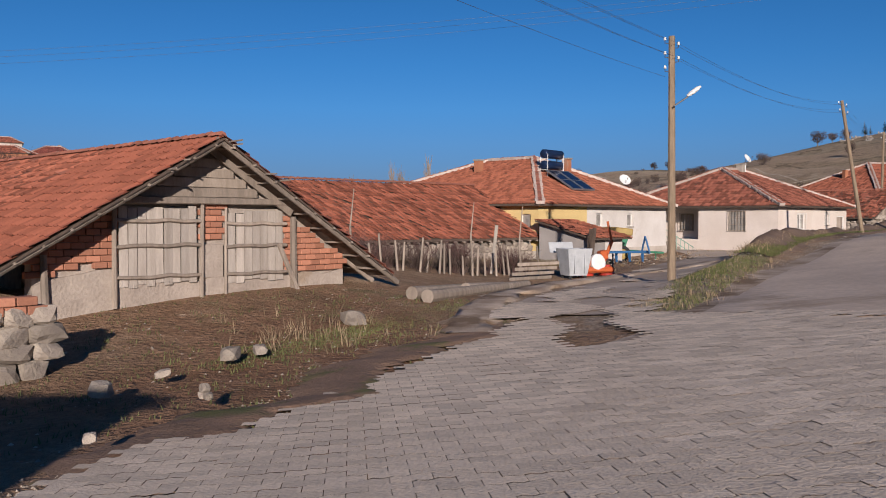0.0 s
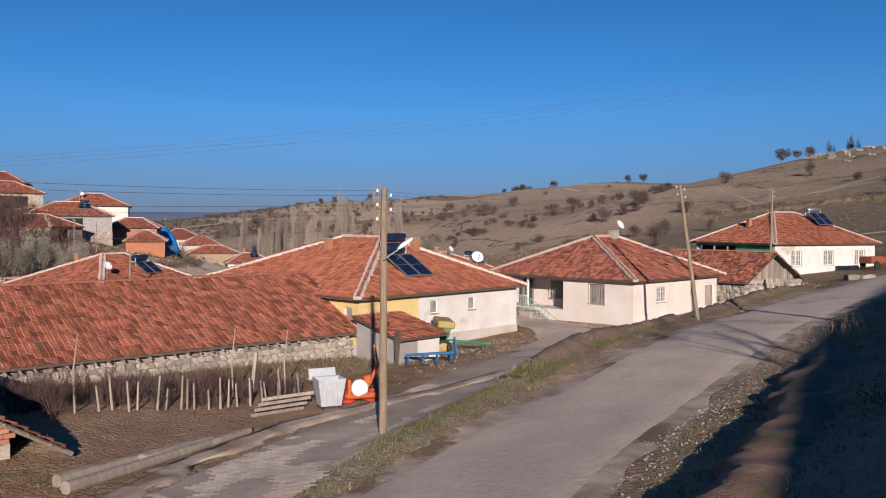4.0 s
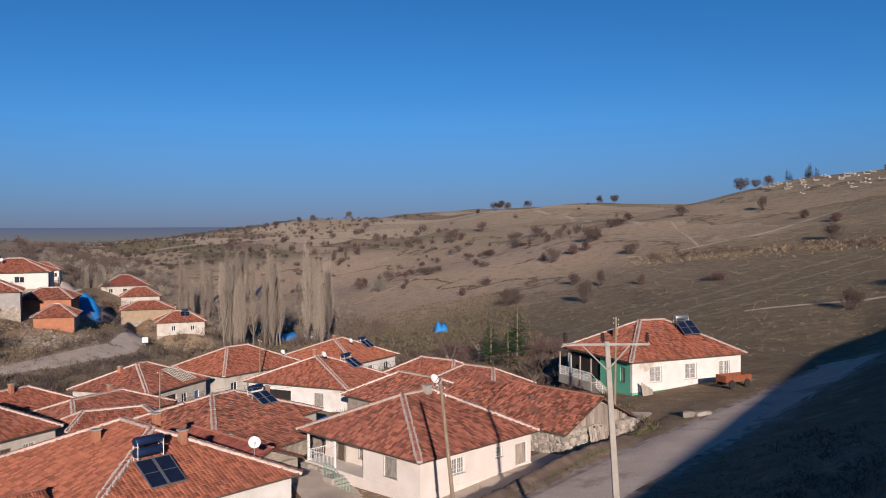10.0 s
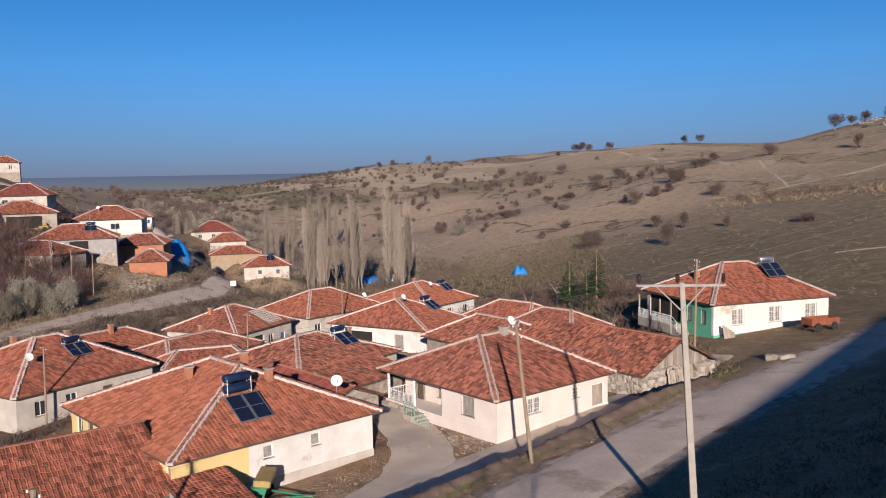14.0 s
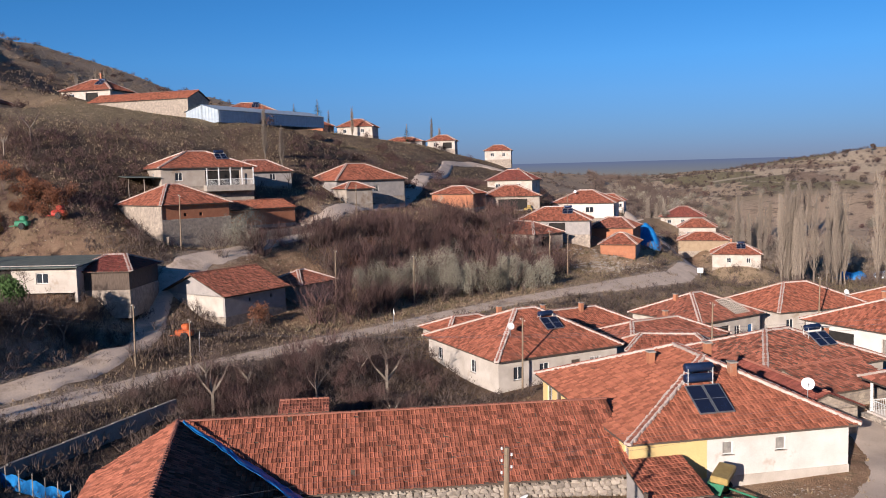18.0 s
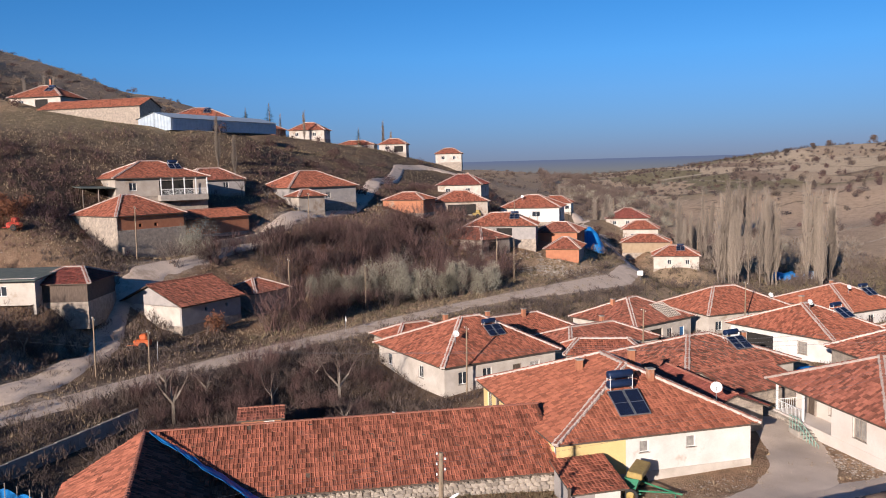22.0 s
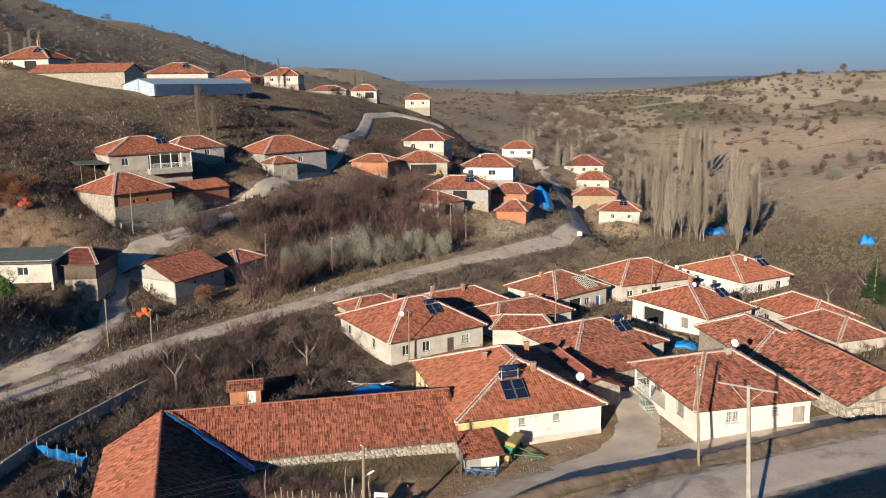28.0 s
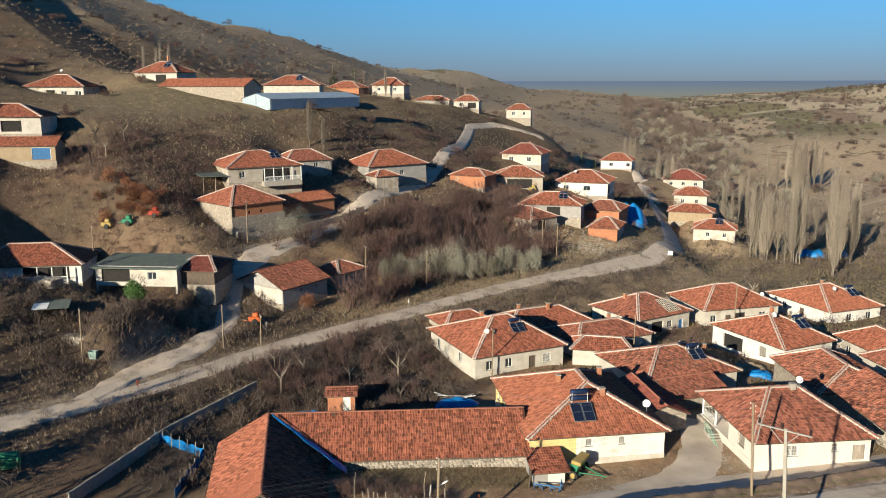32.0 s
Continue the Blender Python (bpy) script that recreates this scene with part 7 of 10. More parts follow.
for x, y in ((2.6, 30.9), (4.4, 31.4), (-1.2, 26.6)):
    z = gz(x, y)
    part("pole_stake", rods(((x, y, z - 0.2), (x - 0.05, y, z + 1.3), 0.035), ((x - 0.05, y, z + 1.3), (x + 0.06, y + 0.1, z + 2.5), 0.028, 0.015), n=6), WOOD, fence)
for k, (x0, y0, x1, y1) in enumerate(((1.5, 20.2, 4.3, 26.4), (1.1, 20.6, 3.5, 25.2), (2.4, 22.6, 3.7, 25.0))):
    T = thing("felled_log", pose(0, 0, 0), "grey felled tree trunk lying by the lane", "log", "felled logs")
    part("trunk", rods(((x0, y0, gz(x0, y0) + 0.13), (x1, y1, gz(x1, y1) + 0.11), 0.17, 0.11), n=10), WOOD, T)
for k in range(4):
    T = thing("fence_board", pose(4.6 + 0.1 * k, 29.1 + 0.1 * k, gz(4.6, 29.2) + 0.02, 0, 0, 40), "grey board leaning at the fence", "board", "loose boards")
    part("board", boxed(-1.0, 1.0, -0.02, 0.02, 0.16 * k, 0.16 * k + 0.11, bev=0.004), WOOD, T)


def bin_at(x, y, yaw, material=GALV, label="dented galvanised steel waste bin with open lid"):
    T = thing("waste_bin", pose(x, y, gz(x, y) + 0.12, 0, 0, yaw), label, "bin", "waste bins")
    bm = bmesh.new()
    b0 = [bm.verts.new((sx * 0.36, sy * 0.3, 0.0)) for sx, sy in ((-1, -1), (1, -1), (1, 1), (-1, 1))]
    b1 = [bm.verts.new((sx * 0.50, sy * 0.42, 0.95)) for sx, sy in ((-1, -1), (1, -1), (1, 1), (-1, 1))]
    b2 = [bm.verts.new((sx * 0.45, sy * 0.37, 0.93)) for sx, sy in ((-1, -1), (1, -1), (1, 1), (-1, 1))]
    b3 = [bm.verts.new((sx * 0.33, sy * 0.27, 0.06)) for sx, sy in ((-1, -1), (1, -1), (1, 1), (-1, 1))]
    bm.faces.new(b0[::-1])
    bm.faces.new(b3)
    for i in range(4):
        j = (i + 1) % 4
        bm.faces.new((b0[i], b0[j], b1[j], b1[i]))
        bm.faces.new((b1[i], b1[j], b2[j], b2[i]))
        bm.faces.new((b2[i], b2[j], b3[j], b3[i]))
    part("tub", bm, material, T)
    for sx in (-1, 1):
        for sy in (-1, 1):
            part("wheel", lathe(bmesh.new(), [(0.0, -0.02), (0.06, -0.02), (0.06, 0.02), (0.0, 0.02)], 10, Matrix.Translation((sx * 0.3, sy * 0.24, -0.06)) @ pose(0, 0, 0, 90, 0, 0)), RUBBER, T)
        part("rib", boxed(sx * 0.2 - 0.015, sx * 0.2 + 0.015, -0.41, -0.36, 0.1, 0.9, m=pose(0, 0, 0, 0, 0, 0)), material, T)
    part("lid", boxed(-0.5, 0.5, 0.42, 0.46, 0.95, 1.35, m=pose(0, 0.1, 0, -18, 0, 0), bev=0.01), material, T)
    return T


bin_at(6.2, 30.1, 25, mat("zinc_grey", (0.46, 0.48, 0.50), (0.36, 0.38, 0.40), 4, 0.5, 0.1, 30))
bin_at(-48.6, 29.6, 40, label="green-grey waste bin by the track", material=mat("bin_green", (0.28, 0.36, 0.33), (0.22, 0.29, 0.27), 4, 0.5, 0.05))


def mower(x, y, yaw):
    T = thing("disc_mower", pose(x, y, gz(x, y), 0, 0, yaw), "red and white tractor-mounted mower on the verge", "mower")
    part("deck", boxed(-0.6, 0.6, -0.35, 0.35, 0.14, 0.34, bev=0.06), ORANGEP, T)
    part("guard_disc", lathe(bmesh.new(), [(0.0, -0.1), (0.26, -0.1), (0.32, -0.06), (0.32, 0.06), (0.26, 0.1), (0.0, 0.1)], 18, Matrix.Translation((-0.05, -0.2, 0.5)) @ pose(0, 0, 0, 78, 0, 10)), WPAINT, T, "white dust-stained disc")
    part("side_plate", boxed(-0.5, -0.38, -0.3, 0.3, 0.3, 0.85, bev=0.03), ORANGEP, T)
    part("arm", rods(((0.3, 0, 0.5), (0.75, 0.2, 1.25), 0.07), ((0.75, 0.2, 1.25), (0.62, 0.3, 2.0), 0.045), n=7), ORANGEP, T)
    part("gearbox", boxed(0.3, 0.6, -0.1, 0.25, 0.5, 0.85, m=pose(0, 0, 0, 0, -12, 0), bev=0.05), ORANGEP, T)
    for sx in (-0.45, 0.45):
        part("drum", lathe(bmesh.new(), [(0.0, 0.02), (0.3, 0.02), (0.3, 0.1), (0.12, 0.16), (0.12, 0.4)], 14, Matrix.Translation((sx, 0, 0))), REDP, T)
    part("stand", rods(((0.8, 0.2, 0.0), (0.8, 0.2, 0.8), 0.03), ((-0.6, 0.3, 0.0), (-0.6, 0.3, 0.3), 0.03)), STEEL, T)


mower(7.15, 31.2, 20)


def wheel_at(T, x, y, z, r, w, rim, axis_yaw=0):
    m = Matrix.Translation((x, y, z)) @ pose(0, 0, 0, 0, 90, 0)
    tyre = part("wheel", lathe(bmesh.new(), [(r * 0.62, -w), (r * 0.9, -w), (r, -w * 0.6), (r, w * 0.6), (r * 0.9, w), (r * 0.62, w)], 22, m), RUBBER, T)
    part("rim", lathe(bmesh.new(), [(0.0, -w * 0.5), (r * 0.2, -w * 0.7), (r * 0.55, -w * 0.4), (r * 0.64, -w), (r * 0.64, w), (r * 0.55, w * 0.4), (r * 0.2, w * 0.7), (0.0, w * 0.5)], 18, m), rim, tyre)


def seed_drill(x, y, yaw):
    T = thing("seed_drill", pose(x, y, gz(x, y), 0, 0, yaw), "green seed drill with a rusty yellow hopper", "seed drill")
    bm = bmesh.new()
    prof = [(-0.22, 0.75), (0.22, 0.75), (0.42, 1.35), (-0.42, 1.35)]
    a = [bm.verts.new((-1.1, p, q)) for p, q in prof]
    b = [bm.verts.new((1.1, p, q)) for p, q in prof]
    bm.faces.new(a[::-1])
    bm.faces.new(b)
    for i in range(4):
        bm.faces.new((a[i], a[(i + 1) % 4], b[(i + 1) % 4], b[i]))
    part("hopper", bm, GREENP, T)
    part("lid", boxed(-1.14, 1.14, -0.44, 0.44, 1.36, 1.72, m=pose(0, 0, 0, 6, 0, 0), bev=0.06), YELLOWP, T, "rusty yellow hopper lid")
    part("frame", rods(((-1.1, 0, 0.6), (1.1, 0, 0.6), 0.05), ((-0.9, 0.1, 0.6), (-0.9, -0.5, 0.45), 0.04), ((0.9, 0.1, 0.6), (0.9, -0.5, 0.45), 0.04)), GREENP, T)
    part("drawbar", rods(((-0.7, -0.3, 0.55), (0, -2.2, 0.45), 0.05), ((0.7, -0.3, 0.55), (0, -2.2, 0.45), 0.05), ((0, -2.1, 0.45), (0, -2.6, 0.42), 0.06), ((0, -2.2, 0.45), (0, -2.2, 0.0), 0.03)), GREENP, T)
    for k in range(9):
        part("coulter", rods(((-0.96 + 0.24 * k, 0.1, 0.7), (-0.96 + 0.24 * k, 0.35, 0.08), 0.022), n=5), STEEL, T)
    wheel_at(T, -1.25, 0, 0.42, 0.42, 0.09, YELLOWP)
    wheel_at(T, 1.25, 0, 0.42, 0.42, 0.09, YELLOWP)


seed_drill(9.9, 43.3, 98)


def plough(x, y, yaw):
    T = thing("plough", pose(x, y, gz(x, y), 0, 0, yaw), "blue mounted plough with worn steel shares", "plough")
    part("beam", rods(((-1.2, 0.4, 0.55), (1.2, -0.3, 0.55), 0.06), ((-0.9, 0.3, 0.55), (-0.5, -0.35, 0.55), 0.045), ((0.2, 0.0, 0.55), (0.6, -0.6, 0.55), 0.045)), BLUEP, T)
    part("headstock", rods(((1.0, -0.6, 0.5), (1.1, -0.25, 1.25), 0.045), ((1.3, 0.1, 0.5), (1.1, -0.25, 1.25), 0.045), ((1.0, -0.6, 0.5), (1.3, 0.1, 0.5), 0.04)), BLUEP, T)
    for k in range(4):
        px, py = -1.1 + 0.68 * k, 0.37 - 0.2 * k
        part("leg", boxed(px - 0.03, px + 0.03, py - 0.06, py + 0.06, 0.1, 0.55), BLUEP, T)
        part("share", boxed(-0.06, 0.34, -0.02, 0.02, 0.0, 0.28, m=Matrix.Translation((px - 0.1, py, 0)) @ pose(0, 0, 0, 0, 18, 30), bev=0.01), mat("rusty_share", (0.16, 0.085, 0.05), (0.1, 0.055, 0.035), 5, 0.6, 0.3, metal=0.4) if "rusty_share" not in MATS else MATS["rusty_share"], T)


plough(9.6, 38.7, 40)

# trailer, boulder and gate boards by the green house
RUSTP = mat("rusty_paint", (0.27, 0.085, 0.04), (0.17, 0.06, 0.035), 3, 0.7, 0.2, 40)
trailer = thing("farm_trailer", pose(50.2, 79.6, gz(50.2, 79.6), 0, 0, 25) @ Matrix.Diagonal((0.85, 0.8, 1.05, 1)), "small rusty farm trailer", "trailer")
part("tray", boxed(-1.8, 1.8, -0.85, -0.8, 0.6, 1.15), RUSTP, trailer)
part("tray", boxed(-1.8, 1.8, 0.8, 0.85, 0.6, 1.15), RUSTP, trailer)
part("bed", boxed(-1.8, 1.8, -0.8, 0.8, 0.55, 0.62), RUSTP, trailer)
part("tailboard", boxed(-1.85, -1.8, -0.8, 0.8, 0.6, 1.15), RUSTP, trailer)
part("headboard", boxed(1.8, 1.85, -0.8, 0.8, 0.6, 1.15), RUSTP, trailer)
for sx in (-1.1, 1.1):
    for sy in (-0.95, 0.95):
        part("wheel", lathe(bmesh.new(), [(0.0, -0.1), (0.36, -0.1), (0.4, -0.05), (0.4, 0.05), (0.36, 0.1), (0.0, 0.1)], 16, Matrix.Translation((sx, sy, 0.4)) @ pose(0, 0, 0, 90, 0, 0)), RUBBER, trailer)
for k in range(5):
    T = thing("leaning_board", pose(41.8 + 0.22 * k, 79.35 + 0.1 * k, gz(41.8, 79.3), -14, 0, 24), "grey board leaning at the white wall", "board", "loose boards")
    part("board", boxed(-0.11, 0.11, -0.02, 0.02, 0, 1.25 - 0.16 * k, bev=0.005), WOOD, T)
boulder = thing("boulder", pose(43.0, 68.8, gz(43.0, 68.8)), "pale boulder on the verge", "boulder")
rubble(boulder, -0.7, 0.7, -0.4, 0.4, -0.3, 0.25, 0.9, 3)
gate = thing("plank_gate", pose(34.2, 63.6, gz(34.2, 63.6), 0, 0, 10), "sagging grey plank gate of the stone barn", "gate")
for k in range(7):
    part("board", boxed(0.2 * k, 0.2 * k + 0.17, -0.02, 0.02, 0.05, 1.75 - 0.06 * (k % 3), m=pose(0, 0, 0, -10, -6, 0)), WOOD, gate)
for z in (0.4, 1.3):
    part("batten", boxed(0, 1.4, -0.07, -0.03, z, z + 0.1, m=pose(0, 0, 0, -10, -6, 0)), WOOD, gate)


# ---------------------------------------------------------------- tarpaulins
def tarp(pts_fn, nu, nv, label, name="blue_tarpaulin", material=TARP):
    V = [tuple(pts_fn(i / nu, j / nv)) for j in range(nv + 1) for i in range(nu + 1)]
    Fc = [(j * (nu + 1) + i, j * (nu + 1) + i + 1, (j + 1) * (nu + 1) + i + 1, (j + 1) * (nu + 1) + i) for j in range(nv) for i in range(nu)]
    ob = lump(name, V, Fc, material)
    for p in ob.data.polygons:
        p.use_smooth = True
    so = ob.modifiers.new("thick", "SOLIDIFY")
    so.thickness = 0.02
    return tagged(ob, label, "tarpaulin", "tarpaulins")


def crumple(x, y, z, a):
    return a * noise.noise(Vector((x * 0.9, y * 0.9, z * 0.9 + 3)))


def arch(u, v):
    a = math.pi * u
    x, z = -4.6 * math.cos(a), 4.6 * math.sin(a) ** 0.8
    p = pose(-47.0, 164.5, 2.6, 0, 0, 20) @ Vector((x, -5 + 10 * v, z))
    return p + Vector((crumple(*p, 0.5), 0, crumple(p.y, p.x, p.z, 0.4)))


b1 = pose(-3.45, 19.0, 0.9, 0, 0, 49)
tarp(lambda u, v: Vector((-14.2, 28.8, 4.5)).lerp(Vector((-5.4, 29.7, 1.5)), u) + Vector((0.755, -0.656, 0)) * ((0.5 + 0.9 * u) * v + 0.12 * math.sin(u * 17)) + Vector((0, 0, 0.2 + 0.12 * noise.noise(Vector((u * 14, v * 3, 1))))), 44, 8, "crumpled blue tarpaulin along the barn roof valley")


def heap(x, y, rx, ry, h, yaw):
    z = gz(x, y)

    def f(u, v):
        X, Y = (u - 0.5) * 2, (v - 0.5) * 2
        hh = h * max(0.0, 1 - X ** 4) * max(0.0, 1 - Y ** 4) * (0.75 + 0.5 * noise.noise(Vector((u * 4 + x, v * 4, 0))))
        return pose(x, y, z + 0.03, 0, 0, yaw) @ Vector((X * rx, Y * ry, hh))
    return f


tarp(heap(-48.0, 165.0, 4.2, 4.6, 5.4, 20), 24, 18, "large bright blue tarpaulin stretched over a shelter")
tarp(heap(-22.2, 40.4, 1.8, 0.9, 0.8, 43), 16, 10, "blue tarpaulin over a low heap")
tarp(heap(-11.4, 52.9, 2.6, 1.1, 0.9, 35), 16, 10, "blue tarpaulin over stacked timber in the yard")
tarp(heap(-12.5, 191.0, 3.2, 2.0, 2.0, 20), 14, 10, "blue tarpaulin over a stack among the poplars")
tarp(heap(-7.0, 192.5, 2.2, 1.8, 1.7, 10), 12, 8, "pale weathered sheet over a stack", material=TIN)
tarp(heap(12.2, 83.0, 1.5, 1.0, 0.8, 10), 12, 8, "blue sheet beside a straw heap")
tarp(heap(10.4, 84.2, 2.0, 1.4, 1.1, 10), 14, 10, "straw heap in the yard", name="straw_mound", material=DRYG)
for k in range(9):
    T = thing("stacked_plank", pose(-13.6 + 0.25 * k, 53.4 + 0.1 * k, gz(-13, 53) + 0.7 + 0.05 * (k % 3), 6, 10 - 3 * k, 20 + 12 * (k % 4)), "loose grey plank on the timber heap", "plank", "stacked planks")
    part("board", boxed(-1.5, 1.5, -0.07, 0.07, 0, 0.04), WOOD if k % 2 else WPAINT, T)

# yard wall and low netted fence below the barn
def wall_run(name, label, pts, h, t, material, step=2.0, base=-0.4):
    T = thing(name, pose(0, 0, 0), label, "wall")
    for (ax, ay), (bx, by) in zip(pts, pts[1:]):
        n = max(1, int(math.hypot(bx - ax, by - ay) / step))
        for k in range(n):
            x0, y0 = ax + (bx - ax) * k / n, ay + (by - ay) * k / n
            x1, y1 = ax + (bx - ax) * (k + 1) / n, ay + (by - ay) * (k + 1) / n
            z = gz((x0 + x1) / 2, (y0 + y1) / 2)
            ln = math.hypot(x1 - x0, y1 - y0)
            part("wall_panel", boxed(0.004, ln - 0.004, -t / 2, t / 2, base, h, m=pose(x0, y0, z, 0, 0, math.degrees(math.atan2(y1 - y0, x1 - x0)))), material, T)
    return T


wall_run("yard_wall", "long grey concrete block yard wall", [(-22.3, 13.1), (-27.4, 25.4), (-30.6, 39.6)], 1.2, 0.22, CONC)
wall_run("terrace_wall", "rubble retaining wall beside the brick house", [(-69.6, 66.5), (-69.2, 78), (-69.5, 96)], 1.3, 0.5, STONEW, base=-1.0)
NETP = [(-27.6, 24.6), (-24.8, 25.6), (-21.8, 26.3), (-18.2, 22.4), (-14.7, 18.6)]
net = thing("netted_fence", pose(0, 0, 0), "stake fence hung with blue sheeting", "fence")
for (ax, ay), (bx, by) in zip(NETP, NETP[1:]):
    for k in range(3):
        x, y = ax + (bx - ax) * k / 3, ay + (by - ay) * k / 3
        part("stake", rods(((x, y, gz(x, y) - 0.2), (x + 0.05, y, gz(x, y) + 1.5), 0.05, 0.04)), WOOD, net)
    bm = bmesh.new()
    vs = []
    for k in range(9):
        x, y = ax + (bx - ax) * k / 8, ay + (by - ay) * k / 8
        z = gz(x, y)
        vs.append((bm.verts.new((x, y + 0.05 * (k % 2), z + 0.1)), bm.verts.new((x, y - 0.06 * (k % 2), z + 1.05 + 0.12 * math.sin(k * 1.7)))))
    for p, q in zip(vs, vs[1:]):
        bm.faces.new((p[0], q[0], q[1], p[1]))
    sh = part("sheet", bm, TARP, net, "faded blue plastic sheet")
    sh.modifiers.new("thick", "SOLIDIFY").thickness = 0.015

# signs, small machines and stone heaps of the valley
for x, y, nm, lab in ((-39.2, 75.4, "road_sign", "white triangular road sign seen from behind"), (-45.6, 53.0, "road_sign", "white triangular road sign seen from behind")):
    T = thing(nm, pose(x, y, gz(x, y), 0, 0, -35), lab, "sign", "road signs")
    part("post", rods(((0, 0, 0), (0, 0, 1.5), 0.03)), GALV, T)
    bm = bmesh.new()
    vs = [bm.verts.new(p) for p in ((-0.42, 0.04, 1.4), (0.42, 0.04, 1.4), (0, 0.04, 2.1), (-0.42, 0.06, 1.4), (0.42, 0.06, 1.4), (0, 0.06, 2.1))]
    bm.faces.new(vs[:3])
    bm.faces.new(vs[3:][::-1])
    for i in range(3):
        bm.faces.new((vs[i], vs[i + 3], vs[(i + 1) % 3 + 3], vs[(i + 1) % 3]))
    part("plate", bm, WPAINT, T)
T = thing("marker_post", pose(-39.0, 29.6, gz(-39.0, 29.6)), "small red and white roadside marker post", "post")
part("post", rods(((0, 0, 0), (0, 0, 0.9), 0.04)), GALV, T)
part("plate", boxed(-0.14, 0.14, -0.03, 0.01, 0.9, 1.6, bev=0.01), REDP, T)
T = thing("notice_board", pose(-28.2, 145.4, gz(-28.2, 145.4), 0, 0, 20), "square white board on a post at the bend", "sign")
part("post", rods(((0, 0, 0), (0, 0, 1.2), 0.04)), GALV, T)
part("plate", boxed(-0.5, 0.5, -0.03, 0.0, 0.9, 1.8, bev=0.01), WPAINT, T)
for x, y, m_, lab in ((-81.0, 53.6, GREENP, "green farm machine under a cover"), (-78.4, 57.0, REDP, "red farm machine parked on the slope"), (-48.8, 53.6, ORANGEP, "orange farm machine beside the shed"), (-66.0, 150.0, YELLOWP, "yellow farm machine in a yard"), (-84.0, 51.6, YELLOWP, "small yellow machine on the slope"), (-92.0, 98.0, BLUEP, "blue drum and gear by the house")):
    T = thing("farm_machine", pose(x, y, gz(x, y), 0, 0, 30), lab, "machine", "farm machines")
    part("body", boxed(-0.9, 0.9, -0.5, 0.5, 0.4, 1.1, bev=0.15), m_, T)
    part("cover", boxed(-0.2, 0.6, -0.45, 0.45, 1.05, 1.7, bev=0.15), m_, T)
    part("drawbar", rods(((-0.8, 0, 0.5), (-1.8, 0, 0.4), 0.05)), m_, T)
    for sy in (-0.6, 0.6):
        part("wheel", lathe(bmesh.new(), [(0.0, -0.1), (0.4, -0.1), (0.45, 0.0), (0.4, 0.1), (0.0, 0.1)], 14, Matrix.Translation((0.2, sy, 0.45)) @ pose(0, 0, 0, 90, 0, 0)), RUBBER, T)
pot = thing("car_shelter", pose(-59.0, 30.0, gz(-59.0, 30.0), 0, 0, 55), "makeshift car shelter with patched sheets", "shelter")
for sx, sy in ((-1.8, -1.2), (1.8, -1.2), (1.8, 1.2), (-1.8, 1.2)):
    part("post", rods(((sx, sy, -0.2), (sx, sy, 1.7), 0.06)), DARKWOOD, pot)
part("roof_sheet", boxed(-2.2, 2.2, -1.5, 1.5, 1.7, 1.76, m=pose(0, 0, 0, 8, 0, 0), bev=0.01), TARPG, pot)
part("roof_patch", boxed(-2.1, -0.3, -1.45, 0.6, 1.77, 1.80, m=pose(0, 0, 0, 8, 0, 0), bev=0.01), WPAINT, pot)
part("side_sheet", boxed(-1.8, 1.8, 1.2, 1.24, 0, 1.7), DARK, pot)
dump = thing("green_container", pose(-31.0, 11.8, gz(-31.0, 11.8), 0, 0, 60), "dark green waste container with bright green end", "container")
part("tub", boxed(-1.1, 1.1, -0.6, 0.6, 0.15, 1.15, bev=0.06), GREENP, dump)
part("end_plate", boxed(1.1, 1.13, -0.4, 0.4, 0.3, 1.0), mat("bright_green", (0.12, 0.42, 0.1), (0.1, 0.34, 0.08), 4, 0.5, 0.05), dump)
part("lid", lathe(bmesh.new(), [(0.6, -1.08), (0.6, 1.08)], 16, Matrix.Translation((0, 0, 1.0)) @ pose(0, 0, 0, 0, 90, 0)), GREENP, dump)
for x, y, sx, sy, hh, sz, seed in ((-54.0, 30.4, 1.6, 0.8, 0.9, 0.4, 7), (-66.5, 32.6, 2.0, 1.0, 0.6, 0.4, 10)):
    T = thing("rubble_heap", pose(x, y, gz(x, y), 0, 0, 20), "heap of loose pale rubble stones", "rubble", "rubble heaps")
    rubble(T, -sx, sx, -sy, sy, -0.15, hh, sz, seed)
tarp(heap(22.6, 172.0, 1.5, 1.2, 2.1, 15), 14, 10, "bright blue tarpaulin over a heap in the meadow")

# ---------------------------------------------------------------- plants
def twig(V, Fc, a, b, r0, r1):
    """A three-sided tapered stick."""
    d = (b - a)
    if d.length < 1e-5:
        return
    u = d.orthogonal().normalized()
    w = d.normalized().cross(u)
    k = len(V)
    if r0 < 0.034:
        # the finest twigs are single tapered slivers
        side = (u * math.cos(k * 1.7) + w * math.sin(k * 1.7)) * (r0 * 1.25)
        V += [tuple(a - side), tuple(a + side), tuple(b)]
        Fc.append((k, k + 1, k + 2))
        return
    for p, r in ((a, r0), (b, r1)):
        for i in range(3):
            ang = 2.0944 * i
            V.append(tuple(p + u * (r * math.cos(ang)) + w * (r * math.sin(ang))))
    for i in range(3):
        j = (i + 1) % 3
        Fc.append((k + i, k + j, k + 3 + j, k + 3 + i))


